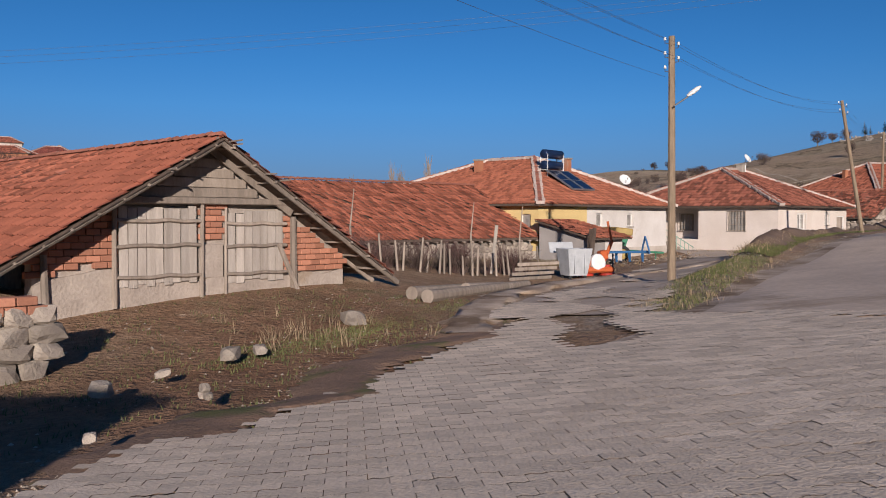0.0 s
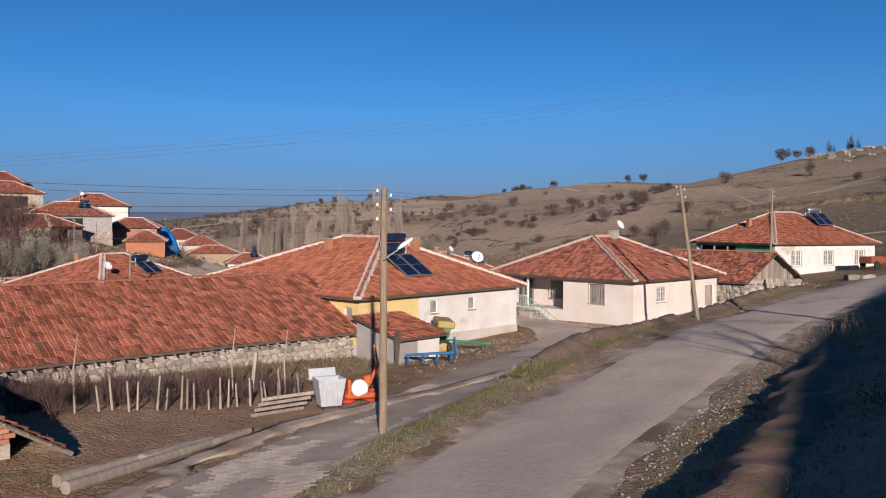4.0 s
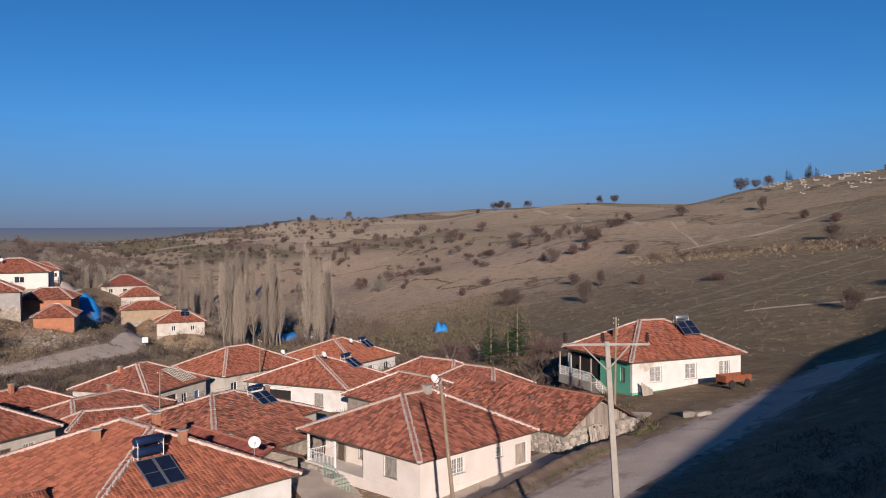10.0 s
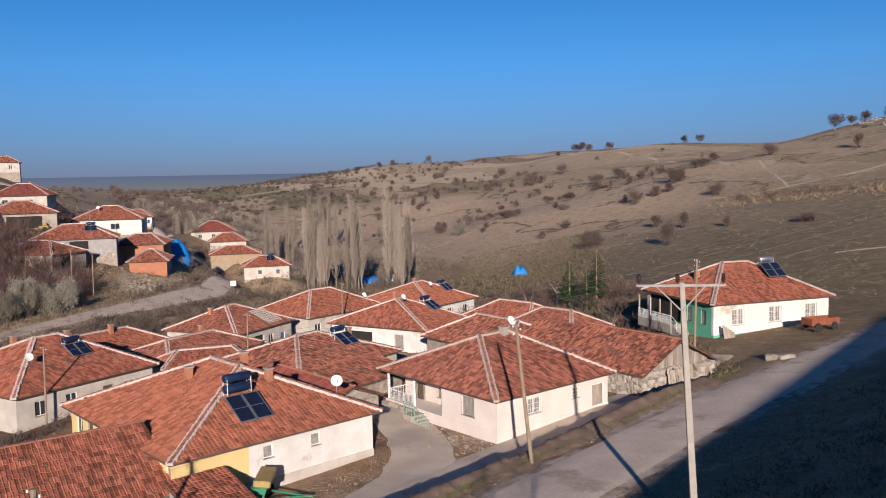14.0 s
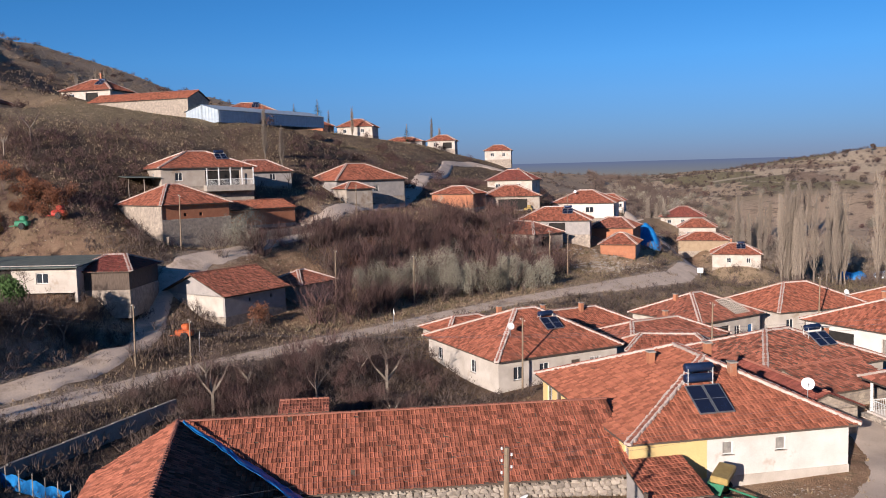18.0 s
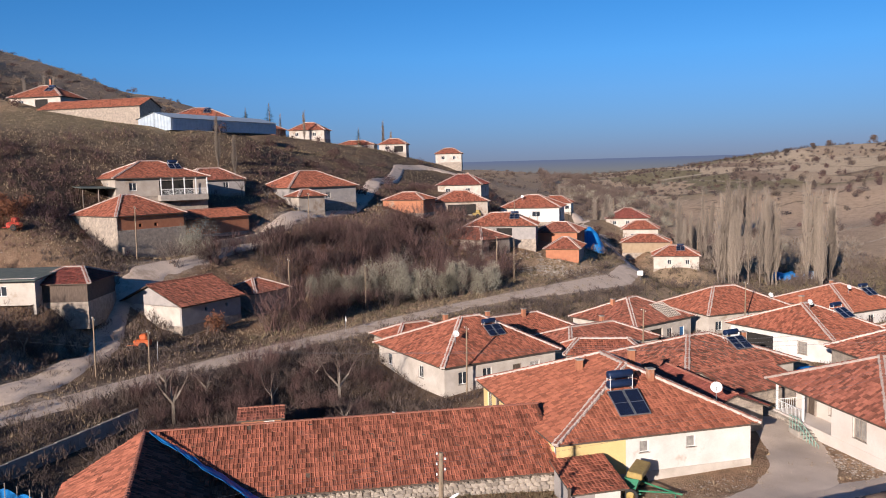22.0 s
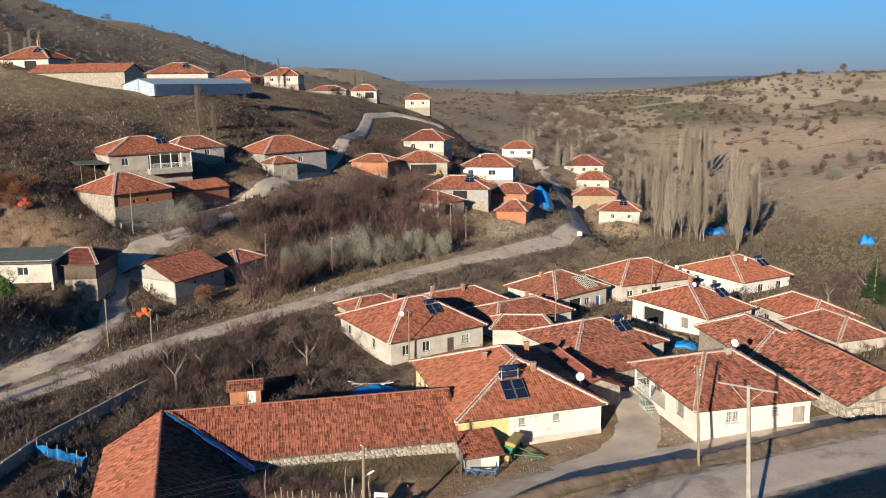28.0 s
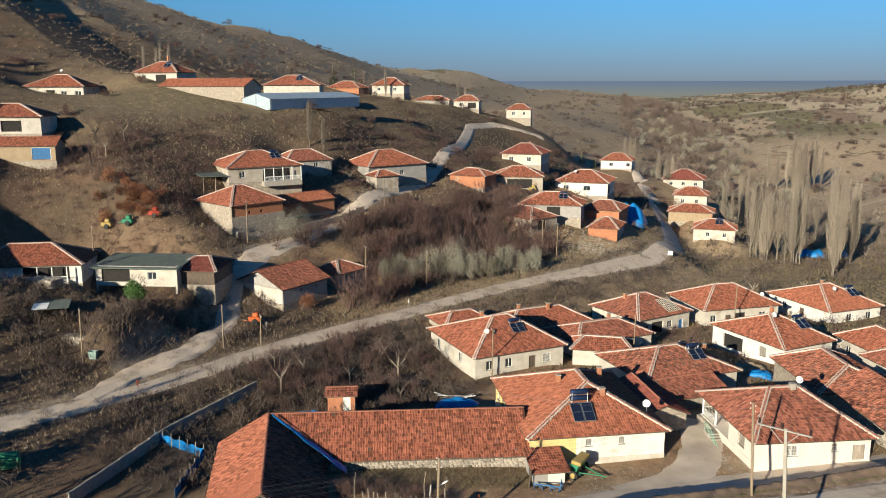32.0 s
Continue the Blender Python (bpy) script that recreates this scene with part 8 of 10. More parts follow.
def grow(V, Fc, rng, p, d, ln, r, depth, spread, up, kids, shrink=0.68, leaves=None):
    """One limb and all that it carries."""
    segs = 3 if depth > 1 else 2
    q, dd = p.copy(), d.copy()
    for s in range(segs):
        dd = (dd + Vector((rng.gauss(0, 0.12), rng.gauss(0, 0.12), rng.gauss(0, 0.1) + up * 0.12))).normalized()
        nq = q + dd * (ln / segs)
        twig(V, Fc, q, nq, r * (1 - 0.22 * s), r * (1 - 0.22 * (s + 1)))
        if depth > 0 and s >= (1 if depth > 2 else 0):
            for _ in range(kids):
                side = Vector((rng.gauss(0, 1), rng.gauss(0, 1), rng.gauss(0, 0.5))).normalized()
                nd = (dd * (1 - spread) + side * spread + Vector((0, 0, up * 0.5))).normalized()
                grow(V, Fc, rng, nq.copy(), nd, ln * shrink * rng.uniform(0.7, 1.15), r * 0.55, depth - 1, spread, up, kids, shrink, leaves)
        q = nq
    if depth == 0 and leaves is not None:
        leaves.append(q)


def mesh_of(name, V, Fc, material, extra=None):
    me = bpy.data.meshes.new(name)
    me.from_pydata(V, [], Fc)
    me.materials.append(material)
    me.update()
    return me


def bare_tree_meshes(seed, h, depth=4, spread=0.52, up=0.35, kids=2, r=0.14, trunk=0.28):
    rng = random.Random(seed)
    V, Fc, TV, TF = [], [], [], []
    top = Vector((0, 0, h * trunk))
    twig(TV, TF, Vector((0, 0, -0.3)), top, r * 1.2, r * 0.9)
    for k in range(4):
        a = k * 1.57 + rng.uniform(-0.4, 0.4)
        d = Vector((math.cos(a) * spread, math.sin(a) * spread, 1 - spread * 0.45)).normalized()
        q = top + d * h * 0.2
        twig(TV, TF, top, q, r * 0.72, r * 0.55)
        grow(V, Fc, rng, q, d, h * 0.26, r * 0.5, depth - 1, spread, up, kids)
    return TV, TF, V, Fc


def bush_lists(seed, h, n, spread, thin=0.016, fork=3, base=0.25):
    rng = random.Random(seed)
    V, Fc = [], []
    for _ in range(n):
        a, t = rng.uniform(0, 6.283), rng.uniform(0.0, 1.0) ** 0.7
        d = Vector((math.cos(a) * t * spread, math.sin(a) * t * spread, 1)).normalized()
        ln = h * rng.uniform(0.55, 1.0)
        p = Vector((rng.gauss(0, base), rng.gauss(0, base), -0.1))
        m = p + d * ln * 0.55 + Vector((rng.gauss(0, 0.06), rng.gauss(0, 0.06), 0)) * h
        twig(V, Fc, p, m, thin, thin * 0.75)
        for _ in range(fork):
            e = m + (d + Vector((rng.gauss(0, 0.35), rng.gauss(0, 0.35), rng.gauss(0, 0.15)))).normalized() * ln * rng.uniform(0.3, 0.55)
            twig(V, Fc, m, e, thin * 0.7, thin * 0.3)
            for _ in range(2):
                g = e.lerp(m, rng.uniform(0, 0.6))
                twig(V, Fc, g, g + (d + Vector((rng.gauss(0, 0.6), rng.gauss(0, 0.6), rng.gauss(0, 0.3)))).normalized() * ln * rng.uniform(0.12, 0.26), thin * 0.5, thin * 0.25)
    return V, Fc


def leaf_lists(seed, h, rad, n, size, tall=1.0, hollow=0.25):
    """Many small leaf blades filling an uneven crown."""
    rng = random.Random(seed)
    V, Fc = [], []
    lobes = [(Vector((rng.uniform(-0.5, 0.5) * rad, rng.uniform(-0.5, 0.5) * rad, h * rng.uniform(0.3, 0.8))), rad * rng.uniform(0.4, 0.75)) for _ in range(9)]
    for _ in range(n):
        c, rr = rng.choice(lobes)
        d = Vector((rng.gauss(0, 1), rng.gauss(0, 1), rng.gauss(0, 1) * tall)).normalized()
        p = c + d * rr * (hollow + (1 - hollow) * rng.random() ** 0.5)
        if p.z < 0.05:
            p.z = abs(p.z) * 0.5
        u = Vector((rng.gauss(0, 1), rng.gauss(0, 1), rng.gauss(0, 1))).normalized()
        w = u.orthogonal().normalized()
        s = size * rng.uniform(0.6, 1.5)
        k = len(V)
        V += [tuple(p - w * s * 0.3), tuple(p + w * s * 0.3), tuple(p + u * s)]
        Fc.append((k, k + 1, k + 2))
    return V, Fc


def poplar_lists(seed, h):
    rng = random.Random(seed)
    TV, TF, V, Fc = [], [], [], []
    r = h * 0.011
    stems = rng.choice((1, 2, 2))
    for s in range(stems):
        ox, oy = (rng.uniform(-0.8, 0.8), rng.uniform(-0.8, 0.8)) if s else (0, 0)
        hh = h * (1 if s == 0 else rng.uniform(0.7, 0.95))
        k0 = len(TV)
        for k in range(8):
            cx, cy, rr = ox + rng.gauss(0, 0.1), oy + rng.gauss(0, 0.1), r * (1 - k / 7.5)
            TV += [(cx + math.cos(i * 1.257) * rr, cy + math.sin(i * 1.257) * rr, hh * k / 7 - 0.3) for i in range(5)]
        for k in range(7):
            TF += [(k0 + k * 5 + i, k0 + k * 5 + (i + 1) % 5, k0 + k * 5 + 5 + (i + 1) % 5, k0 + k * 5 + 5 + i) for i in range(5)]
        for _ in range(105):
            z = hh * rng.uniform(0.1, 0.9)
            a = rng.uniform(0, 6.283)
            ln = h * rng.uniform(0.12, 0.24) * (1.1 - z / hh * 0.6)
            out = rng.uniform(0.12, 0.36)
            p = Vector((ox, oy, z))
            d = Vector((math.cos(a) * out, math.sin(a) * out, 1)).normalized()
            m = p + d * ln * 0.5 + Vector((math.cos(a), math.sin(a), 0)) * ln * 0.10
            e = m + Vector((d.x * 0.6, d.y * 0.6, d.z)).normalized() * ln * 0.6
            twig(V, Fc, p, m, 0.055, 0.04)
            twig(V, Fc, m, e, 0.04, 0.02)
            for _ in range(4):
                g = p.lerp(e, rng.uniform(0.3, 1))
                twig(V, Fc, g, g + (d + Vector((rng.gauss(0, 0.25), rng.gauss(0, 0.25), 0.3))).normalized() * ln * rng.uniform(0.18, 0.4), 0.026, 0.012)
    return TV, TF, V, Fc


def plant(name, meshes, x, y, s, yaw, label, category, group, zoff=0.0, sz=None):
    """A tree or bush from shared meshes: [(part name, mesh), ...]."""
    T = new(name)
    T.matrix_world = pose(x, y, gz(x, y) + zoff, 0, 0, yaw) @ Matrix.Diagonal((s, s, sz or s, 1))
    for pn, me in meshes:
        o = new(pn, me)
        o.parent = T
    return tagged(T, label, category, group)


def tree_set(seed, h, material=BARK, bark=PALEBARK, **k):
    a, b, c, d = bare_tree_meshes(seed, h, **k)
    return [("trunk", mesh_of("trunk", a, b, bark)), ("crown", mesh_of("crown", c, d, material))]


def bush_set(seed, h, n, spread, material, thin=0.016, leaf=None):
    V, Fc = bush_lists(seed, h, n, spread, thin)
    out = [("crown", mesh_of("crown", V, Fc, material))]
    if leaf:
        V, Fc = leaf_lists(seed, h, h * 0.62, leaf[1], leaf[2], 0.9)
        out.append(("foliage", mesh_of("foliage", V, Fc, leaf[0])))
    return out


def pop_set(seed, h):
    a, b, c, d = poplar_lists(seed, h)
    return [("trunk", mesh_of("trunk", a, b, PALEBARK)), ("crown", mesh_of("crown", c, d, POPBARK))]


def pine_set(seed, h, material=PINE, rad=0.22):
    rng = random.Random(seed)
    TV, TF, V, Fc = [], [], [], []
    twig(TV, TF, Vector((0, 0, -0.3)), Vector((0, 0, h * 0.97)), h * 0.025, h * 0.006)
    for k in range(420):
        f = rng.random() ** 0.8
        z = h * (0.08 + 0.9 * f)
        a = rng.uniform(0, 6.283)
        ln = h * rad * (1.05 - f) * rng.uniform(0.6, 1.1) + 0.1
        p = Vector((0, 0, z))
        d = Vector((math.cos(a), math.sin(a), rng.uniform(-0.15, 0.25))).normalized()
        side = Vector((-math.sin(a), math.cos(a), 0))
        for t in (0.35, 0.6, 0.85):
            q = p + d * ln * t
            s = ln * 0.32
            kk = len(V)
            V += [tuple(q - side * s * 0.5), tuple(q + side * s * 0.5), tuple(q + d * s + Vector((0, 0, rng.uniform(-0.2, 0.2) * s)))]
            Fc.append((kk, kk + 1, kk + 2))
    return [("trunk", mesh_of("trunk", TV, TF, POLEW)), ("crown", mesh_of("crown", V, Fc, material))]


rng = random.Random(77)
TREES = [tree_set(3, 6.0), tree_set(8, 7.0, spread=0.6, up=0.2), tree_set(15, 5.0, kids=2, spread=0.65, up=0.15)]
STEMS = [tree_set(16, 6.0, TWIGR, BARK, spread=0.34, up=0.5, trunk=0.12, r=0.09), tree_set(17, 5.4, BARK, BARK, spread=0.4, up=0.45, trunk=0.1, r=0.09)]
BUSH = [bush_set(21, 2.2, 38, 0.8, BARK), bush_set(22, 2.6, 42, 0.9, TWIGR), bush_set(23, 1.7, 34, 1.1, BARK), bush_set(24, 3.2, 46, 0.7, TWIGR, 0.022)]
SAGES = [bush_set(31, 3.6, 30, 0.6, BARK, 0.03, (SAGE, 5200, 0.115)), bush_set(32, 4.2, 30, 0.55, BARK, 0.03, (SAGE, 5600, 0.115)), bush_set(33, 3.0, 26, 0.7, BARK, 0.03, (SAGE, 4400, 0.11))]
RUSTS = [bush_set(41, 3.0, 30, 0.7, TWIGR, 0.03, (RUST, 900, 0.22)), bush_set(42, 2.2, 26, 0.9, TWIGR, 0.02, (RUST, 600, 0.18))]
POPS = [pop_set(51, 18), pop_set(52, 21), pop_set(53, 16)]
PINES = [pine_set(61, 6.0), pine_set(62, 7.5)]
SHRUB = [bush_set(71, 1.8, 34, 1.3, BARK, 0.033, (BARK, 800, 0.13)), bush_set(72, 1.4, 34, 1.6, TWIGR, 0.033, (TWIGR, 700, 0.12)), bush_set(73, 2.6, 40, 1.0, BARK, 0.033, (BARK, 900, 0.15))]
CRESTS = [[("trunk", mesh_of("trunk", *(lambda V, Fc: (twig(V, Fc, Vector((0, 0, -0.4)), Vector((0.1, 0, 3.4)), 0.24, 0.16), (V, Fc))[1])([], []), PALEBARK)), ("crown", mesh_of("crown", *leaf_lists(400 + k, 5.6 + k, 3.0, 1300, 0.4, 0.9, 0.15), BARK if k else TWIGR))] for k in range(3)]

# poplars on the valley floor: clumps of (x, y, spread, count, height over 18 m)
for cx, cy, sp, count, tall in ((-43.5, 213, 0.7, 2, 0.95), (-44.7, 236, 2.4, 5, 0.7), (-24.5, 186, 1.5, 4, 1.02), (-19.5, 181, 1.8, 5, 1.0), (-14.5, 174, 1.8, 5, 0.95), (-22.7, 223, 1.6, 4, 0.82), (-1.2, 160, 0.8, 2, 0.7), (-3.6, 183, 1.5, 6, 1.12), (-73, 380, 5.5, 14, 1.2), (-44, 330, 1.2, 3, 0.6), (-97, 298, 1.6, 4, 0.95), (-108, 314, 1.8, 4, 0.9), (-62, 288, 2.0, 5, 0.7), (-68, 300, 2.0, 4, 0.75), (-117, 303, 2.4, 3, 0.9)):
    for k in range(count):
        h_ = tall * rng.uniform(0.82, 1.05)
        plant("poplar", rng.choice(POPS), cx + rng.gauss(0, sp), cy + rng.gauss(0, sp), h_ * 1.0, rng.uniform(0, 360), "tall bare pale poplar on the valley floor", "tree", "poplars")
for x, y in ((-99, 109), (-96.5, 111), (-178, 206), (-168, 207), (-152, 229), (-150, 231), (-170, 120), (-173, 118), (-176, 121), (-180, 118)):
    plant("poplar", rng.choice(POPS), x, y, 0.5, rng.uniform(0, 360), "slim bare poplar beside the houses", "tree", "poplars")

# thicket between the track and the valley road
for k in range(330):
    y = rng.uniform(68, 134)
    x = rng.uniform(-64 - (y - 70) * 0.09, -45 + 0.05 * (y - 70))
    if (x + 56) ** 2 < 49 and 58 < y < 82:
        continue
    plant("thicket_bush", rng.choice(BUSH), x, y, rng.uniform(1.0, 2.0), rng.uniform(0, 360), "dense bare brown thicket bush", "bush", "thicket bushes")
for k in range(70):
    y = rng.uniform(84, 134)
    plant("thicket_tree", rng.choice(STEMS), rng.uniform(-64 - (y - 70) * 0.09, -50 + 0.06 * (y - 70)), y, rng.uniform(0.6, 0.95), rng.uniform(0, 360), "slender bare tree with purple-brown twigs", "tree", "thicket trees")
for k in range(15):
    f = k / 14
    plant("oleaster_bush", rng.choice(SAGES), -50.5 + 11.0 * f + rng.uniform(-0.9, 0.9), 82 + 27 * f + rng.uniform(-0.6, 0.6), rng.uniform(0.62, 1.0), rng.uniform(0, 360), "grey-green oleaster bush by the road", "bush", "oleaster bushes", sz=rng.uniform(1.2, 1.8))
plant("oleaster_bush", SAGES[1], -66.0, 76.0, 1.1, 40, "grey-green oleaster bush by the track", "bush", "oleaster bushes")
for x, y in ((-57, 88), (-54, 92), (-60, 95), (-47, 108), (-56, 66.5), (-49.5, 64), (-85, 52), (-87, 56), (-83, 55), (-89, 53), (-86, 58), (-90, 58)):
    plant("russet_bush", rng.choice(RUSTS), x, y, rng.uniform(0.6, 1.1), rng.uniform(0, 360), "bush with russet dead leaves", "bush", "russet bushes")

for k in range(26):
    x, y = rng.gauss(-101, 5.0), rng.gauss(60, 5.0)
    plant("slope_tree", rng.choice(STEMS + BUSH), x, y, rng.uniform(0.6, 1.1), rng.uniform(0, 360), "bare brown tree on the terrace edge", "tree", "slope trees")
for k in range(16):
    plant("russet_bush", rng.choice(RUSTS), -84 + rng.gauss(0, 2.6), 57.5 + rng.gauss(0, 2.2), rng.uniform(0.5, 0.9), rng.uniform(0, 360), "bush with russet dead leaves", "bush", "russet bushes")

# garden trees and bushes round the lower houses
for x, y, s in ((-28.8, 41.7, 1.0), (-22.5, 54.9, 1.05), (-26, 50, 0.8), (-31, 47, 0.8), (-18.5, 51, 0.7), (-27.5, 57, 0.85), (-34, 45, 0.7), (-56, 40, 0.8), (-58, 42, 0.7), (-52, 42.5, 0.7), (-72, 80, 0.7), (-80, 103, 0.9), (-83, 100, 0.8), (17.5, 92.5, 0.6), (1.5, 100.5, 0.6), (-2.5, 130, 1.1), (-6, 132, 1.2), (-10, 128, 1.0), (1, 138, 1.0), (33, 92, 0.8), (29, 97, 0.9), (24, 110, 0.9), (28, 116, 0.9), (-105, 62, 1.0), (-102, 66, 1.0), (-98, 60, 0.9)):
    plant("bare_tree", rng.choice(TREES), x, y, s, rng.uniform(0, 360), "bare spreading fruit tree with grey bark", "tree", "bare trees")
for k in range(260):
    x, y = rng.uniform(-36, -14), rng.uniform(38, 64)
    if x > -22 + (64 - y) * 0.45 or (x > -24 and y < 47):
        continue
    plant("garden_bush", rng.choice(BUSH), x, y, rng.uniform(0.45, 0.95), rng.uniform(0, 360), "tangled bare garden bush", "bush", "garden bushes")
for k in range(46):
    x, y = rng.uniform(22, 42), rng.uniform(92, 128)
    plant("garden_bush", rng.choice(BUSH), x, y, rng.uniform(0.7, 1.3), rng.uniform(0, 360), "tangled bare reddish bush behind the barns", "bush", "garden bushes")
for k in range(60):
    f = rng.random()
    x, y = -2.0 + 7.0 * f + rng.uniform(-1.4, 0.4), 26.3 + 5.0 * f + rng.uniform(-0.2, 1.7)
    plant("verge_bush", rng.choice(BUSH), x, y, rng.uniform(0.28, 0.5), rng.uniform(0, 360), "low dry brush behind the stake fence", "bush", "verge brush")
for x, y, s in ((29.5, 112, 1.0), (33.5, 118, 1.1), (31.5, 109, 0.8)):
    plant("young_pine", pine_set(int(x), 6.5, LEAFG, 0.3), x, y, s, 20, "young bright green pine behind the barns", "tree", "pines")
for x, y, s in ((-176, 199, 1.6), (-184, 196, 1.2), (-153, 217, 1.0), (-187, 199, 1.1), (-90, 210, 0.9), (-112, 262, 0.8), (-118, 262, 0.8), (-170, 70, 1.0), (-174, 73, 0.9)):
    plant("dark_conifer", rng.choice(PINES), x, y, s, rng.uniform(0, 360), "dark green conifer on the slope", "tree", "conifers")
T = plant("round_pine", [("trunk", mesh_of("trunk", *(lambda V, Fc: (twig(V, Fc, Vector((0, 0, -0.3)), Vector((0.1, 0, 2.6)), 0.12, 0.09), (V, Fc))[1])([], []), PALEBARK)), ("crown", mesh_of("crown", *leaf_lists(9, 3.6, 1.5, 2600, 0.2, 0.7), LEAFG))], -55.0, 39.4, 1.0, 0, "small tree with a round green crown", "tree", "", 0.0)

# scrub on both hillsides
def near_line_(line, lo, hi):
    i, t, o = rng.randrange(len(line) - 1), rng.random(), rng.uniform(lo, hi)
    (ax, ay), (bx, by) = line[i], line[i + 1]
    ln = math.hypot(bx - ax, by - ay)
    return ax + (bx - ax) * t + (by - ay) / ln * o, ay + (by - ay) * t - (bx - ax) / ln * o


def scatter(name, templates, places, material, label, category="scrub"):
    """Joins many copies of a few small plants into one mesh."""
    V, Fc, base = [], [], 0
    arr = np.array([(p[0], p[1]) for p in places])
    zs = land(arr[:, 0], arr[:, 1])
    for (x, y, s, sz), z in zip(places, zs):
        tv, tf = rng.choice(templates)
        a = rng.uniform(0, 6.283)
        c_, s_ = math.cos(a) * s, math.sin(a) * s
        V.append(np.stack([x + tv[:, 0] * c_ - tv[:, 1] * s_, y + tv[:, 0] * s_ + tv[:, 1] * c_, z + tv[:, 2] * sz], 1))
        Fc.append(tf + base)
        base += len(tv)
    return tagged(lump(name, np.concatenate(V).tolist(), np.concatenate(Fc).tolist(), material), label, category, kind="stuff")


def template(lists):
    tris = []
    for f in lists[1]:
        tris.append(f[:3])
        if len(f) == 4:
            tris.append((f[0], f[2], f[3]))
    return np.array(lists[0]), np.array(tris)


def tuft(seed, n=9, h=0.5, spread=0.5, w=0.03):
    """A clump of bent blades."""
    r = random.Random(seed)
    V, Fc = [], []
    for _ in range(n):
        a, o = r.uniform(0, 6.283), r.uniform(0, 0.22)
        x, y = math.cos(a) * o, math.sin(a) * o
        b = a + r.uniform(0.8, 2.2)
        k = len(V)
        hh = h * r.uniform(0.5, 1.2)
        V += [(x - math.cos(b) * w, y - math.sin(b) * w, -0.03), (x + math.cos(b) * w, y + math.sin(b) * w, -0.03), (x + math.cos(a) * spread * hh, y + math.sin(a) * spread * hh, hh)]
        Fc.append((k, k + 1, k + 2))
    return np.array(V), np.array(Fc)


TUFT = [tuft(300 + k, 9, 0.5, 0.6, 0.045) for k in range(5)]
BRUSH = [template(bush_lists(320 + k, 1.5, 14, 0.9, 0.03, 3, 0.45)) for k in range(4)]


LOW = [template(bush_lists(80 + k, 1.0, 12, 1.3, 0.03, 2, 0.35)) for k in range(4)]
ROUND = [template(leaf_lists(90 + k, 1.6, 1.5, 210, 0.27, 0.8, 0.1)) for k in range(4)]
near_s, far_s = [], []
while len(near_s) + len(far_s) < 620:
    s_, d_ = rng.uniform(-140, 1100), rng.uniform(10, 310)
    x, y = 20 - 0.47 * s_ + 0.88 * d_, 190 + 0.88 * s_ + 0.47 * d_
    if d_ > 160 and s_ < 560 and rng.random() < 0.93 or rng.random() > 0.25 + 0.75 * min(1, max(0, s_) / 300):
        continue
    q = (x, y, rng.choice((0.8, 1.1, 1.5, 2.2)) * rng.uniform(0.8, 1.3), rng.uniform(0.9, 2.0))
    (near_s if y < 420 and len(near_s) < 170 else far_s).append(q)
for x, y, s, sz in near_s:
    plant("hill_shrub", rng.choice(SHRUB), x, y, s * 1.2, rng.uniform(0, 360), "dark rounded shrub on the dry hillside", "shrub", "hill shrubs", sz=sz * 1.2)
scatter("far_scrub", ROUND, far_s, BARK, "dark scrub dotted over the far hillside")
west_s = []
while len(west_s) < 420:
    x, y = rng.uniform(-330, -68), rng.uniform(20, 380)
    if -104 < x and y < 135 or -135 < x < -90 and 70 < y < 105:
        continue
    west_s.append((x, y, rng.uniform(0.5, 1.6), rng.uniform(0.6, 1.5)))
scatter("slope_scrub", ROUND, west_s, TWIGR, "dark scrub on the western slope")
scatter("hill_tufts", LOW, [(lambda s_, d_: (20 - 0.47 * s_ + 0.88 * d_, 190 + 0.88 * s_ + 0.47 * d_, rng.uniform(0.5, 1.3), rng.uniform(0.3, 0.7)))(rng.uniform(-120, 500), rng.uniform(0, 160)) for _ in range(700)], DRYG, "dry brush on the eastern hillside")
scatter("road_scrub", LOW, [(rng.uniform(-48, -14), rng.uniform(8, 140), rng.uniform(0.4, 1.0), rng.uniform(0.4, 0.9)) for _ in range(900)], BARK, "low brown scrub below the valley road")
scatter("west_scrub", LOW, [(rng.uniform(-115, -48), rng.uniform(10, 140), rng.uniform(0.4, 1.1), rng.uniform(0.4, 0.9)) for _ in range(900)], TWIGR, "low reddish scrub among the houses")
scatter("valley_scrub", ROUND, [(lambda s_, d_: (20 - 0.47 * s_ + 0.88 * d_, 190 + 0.88 * s_ + 0.47 * d_, rng.uniform(0.6, 1.6), rng.uniform(0.8, 2.0)))(rng.uniform(120, 900), rng.gauss(-36, 13)) for _ in range(380)], BARK, "brown scrub along the valley floor")
scatter("bank_scrub", LOW, [(*near_line_(MAIN[4:9], 8, 18), rng.uniform(0.4, 0.9), rng.uniform(0.3, 0.7)) for _ in range(260)], BARK, "low scrub on the road bank")
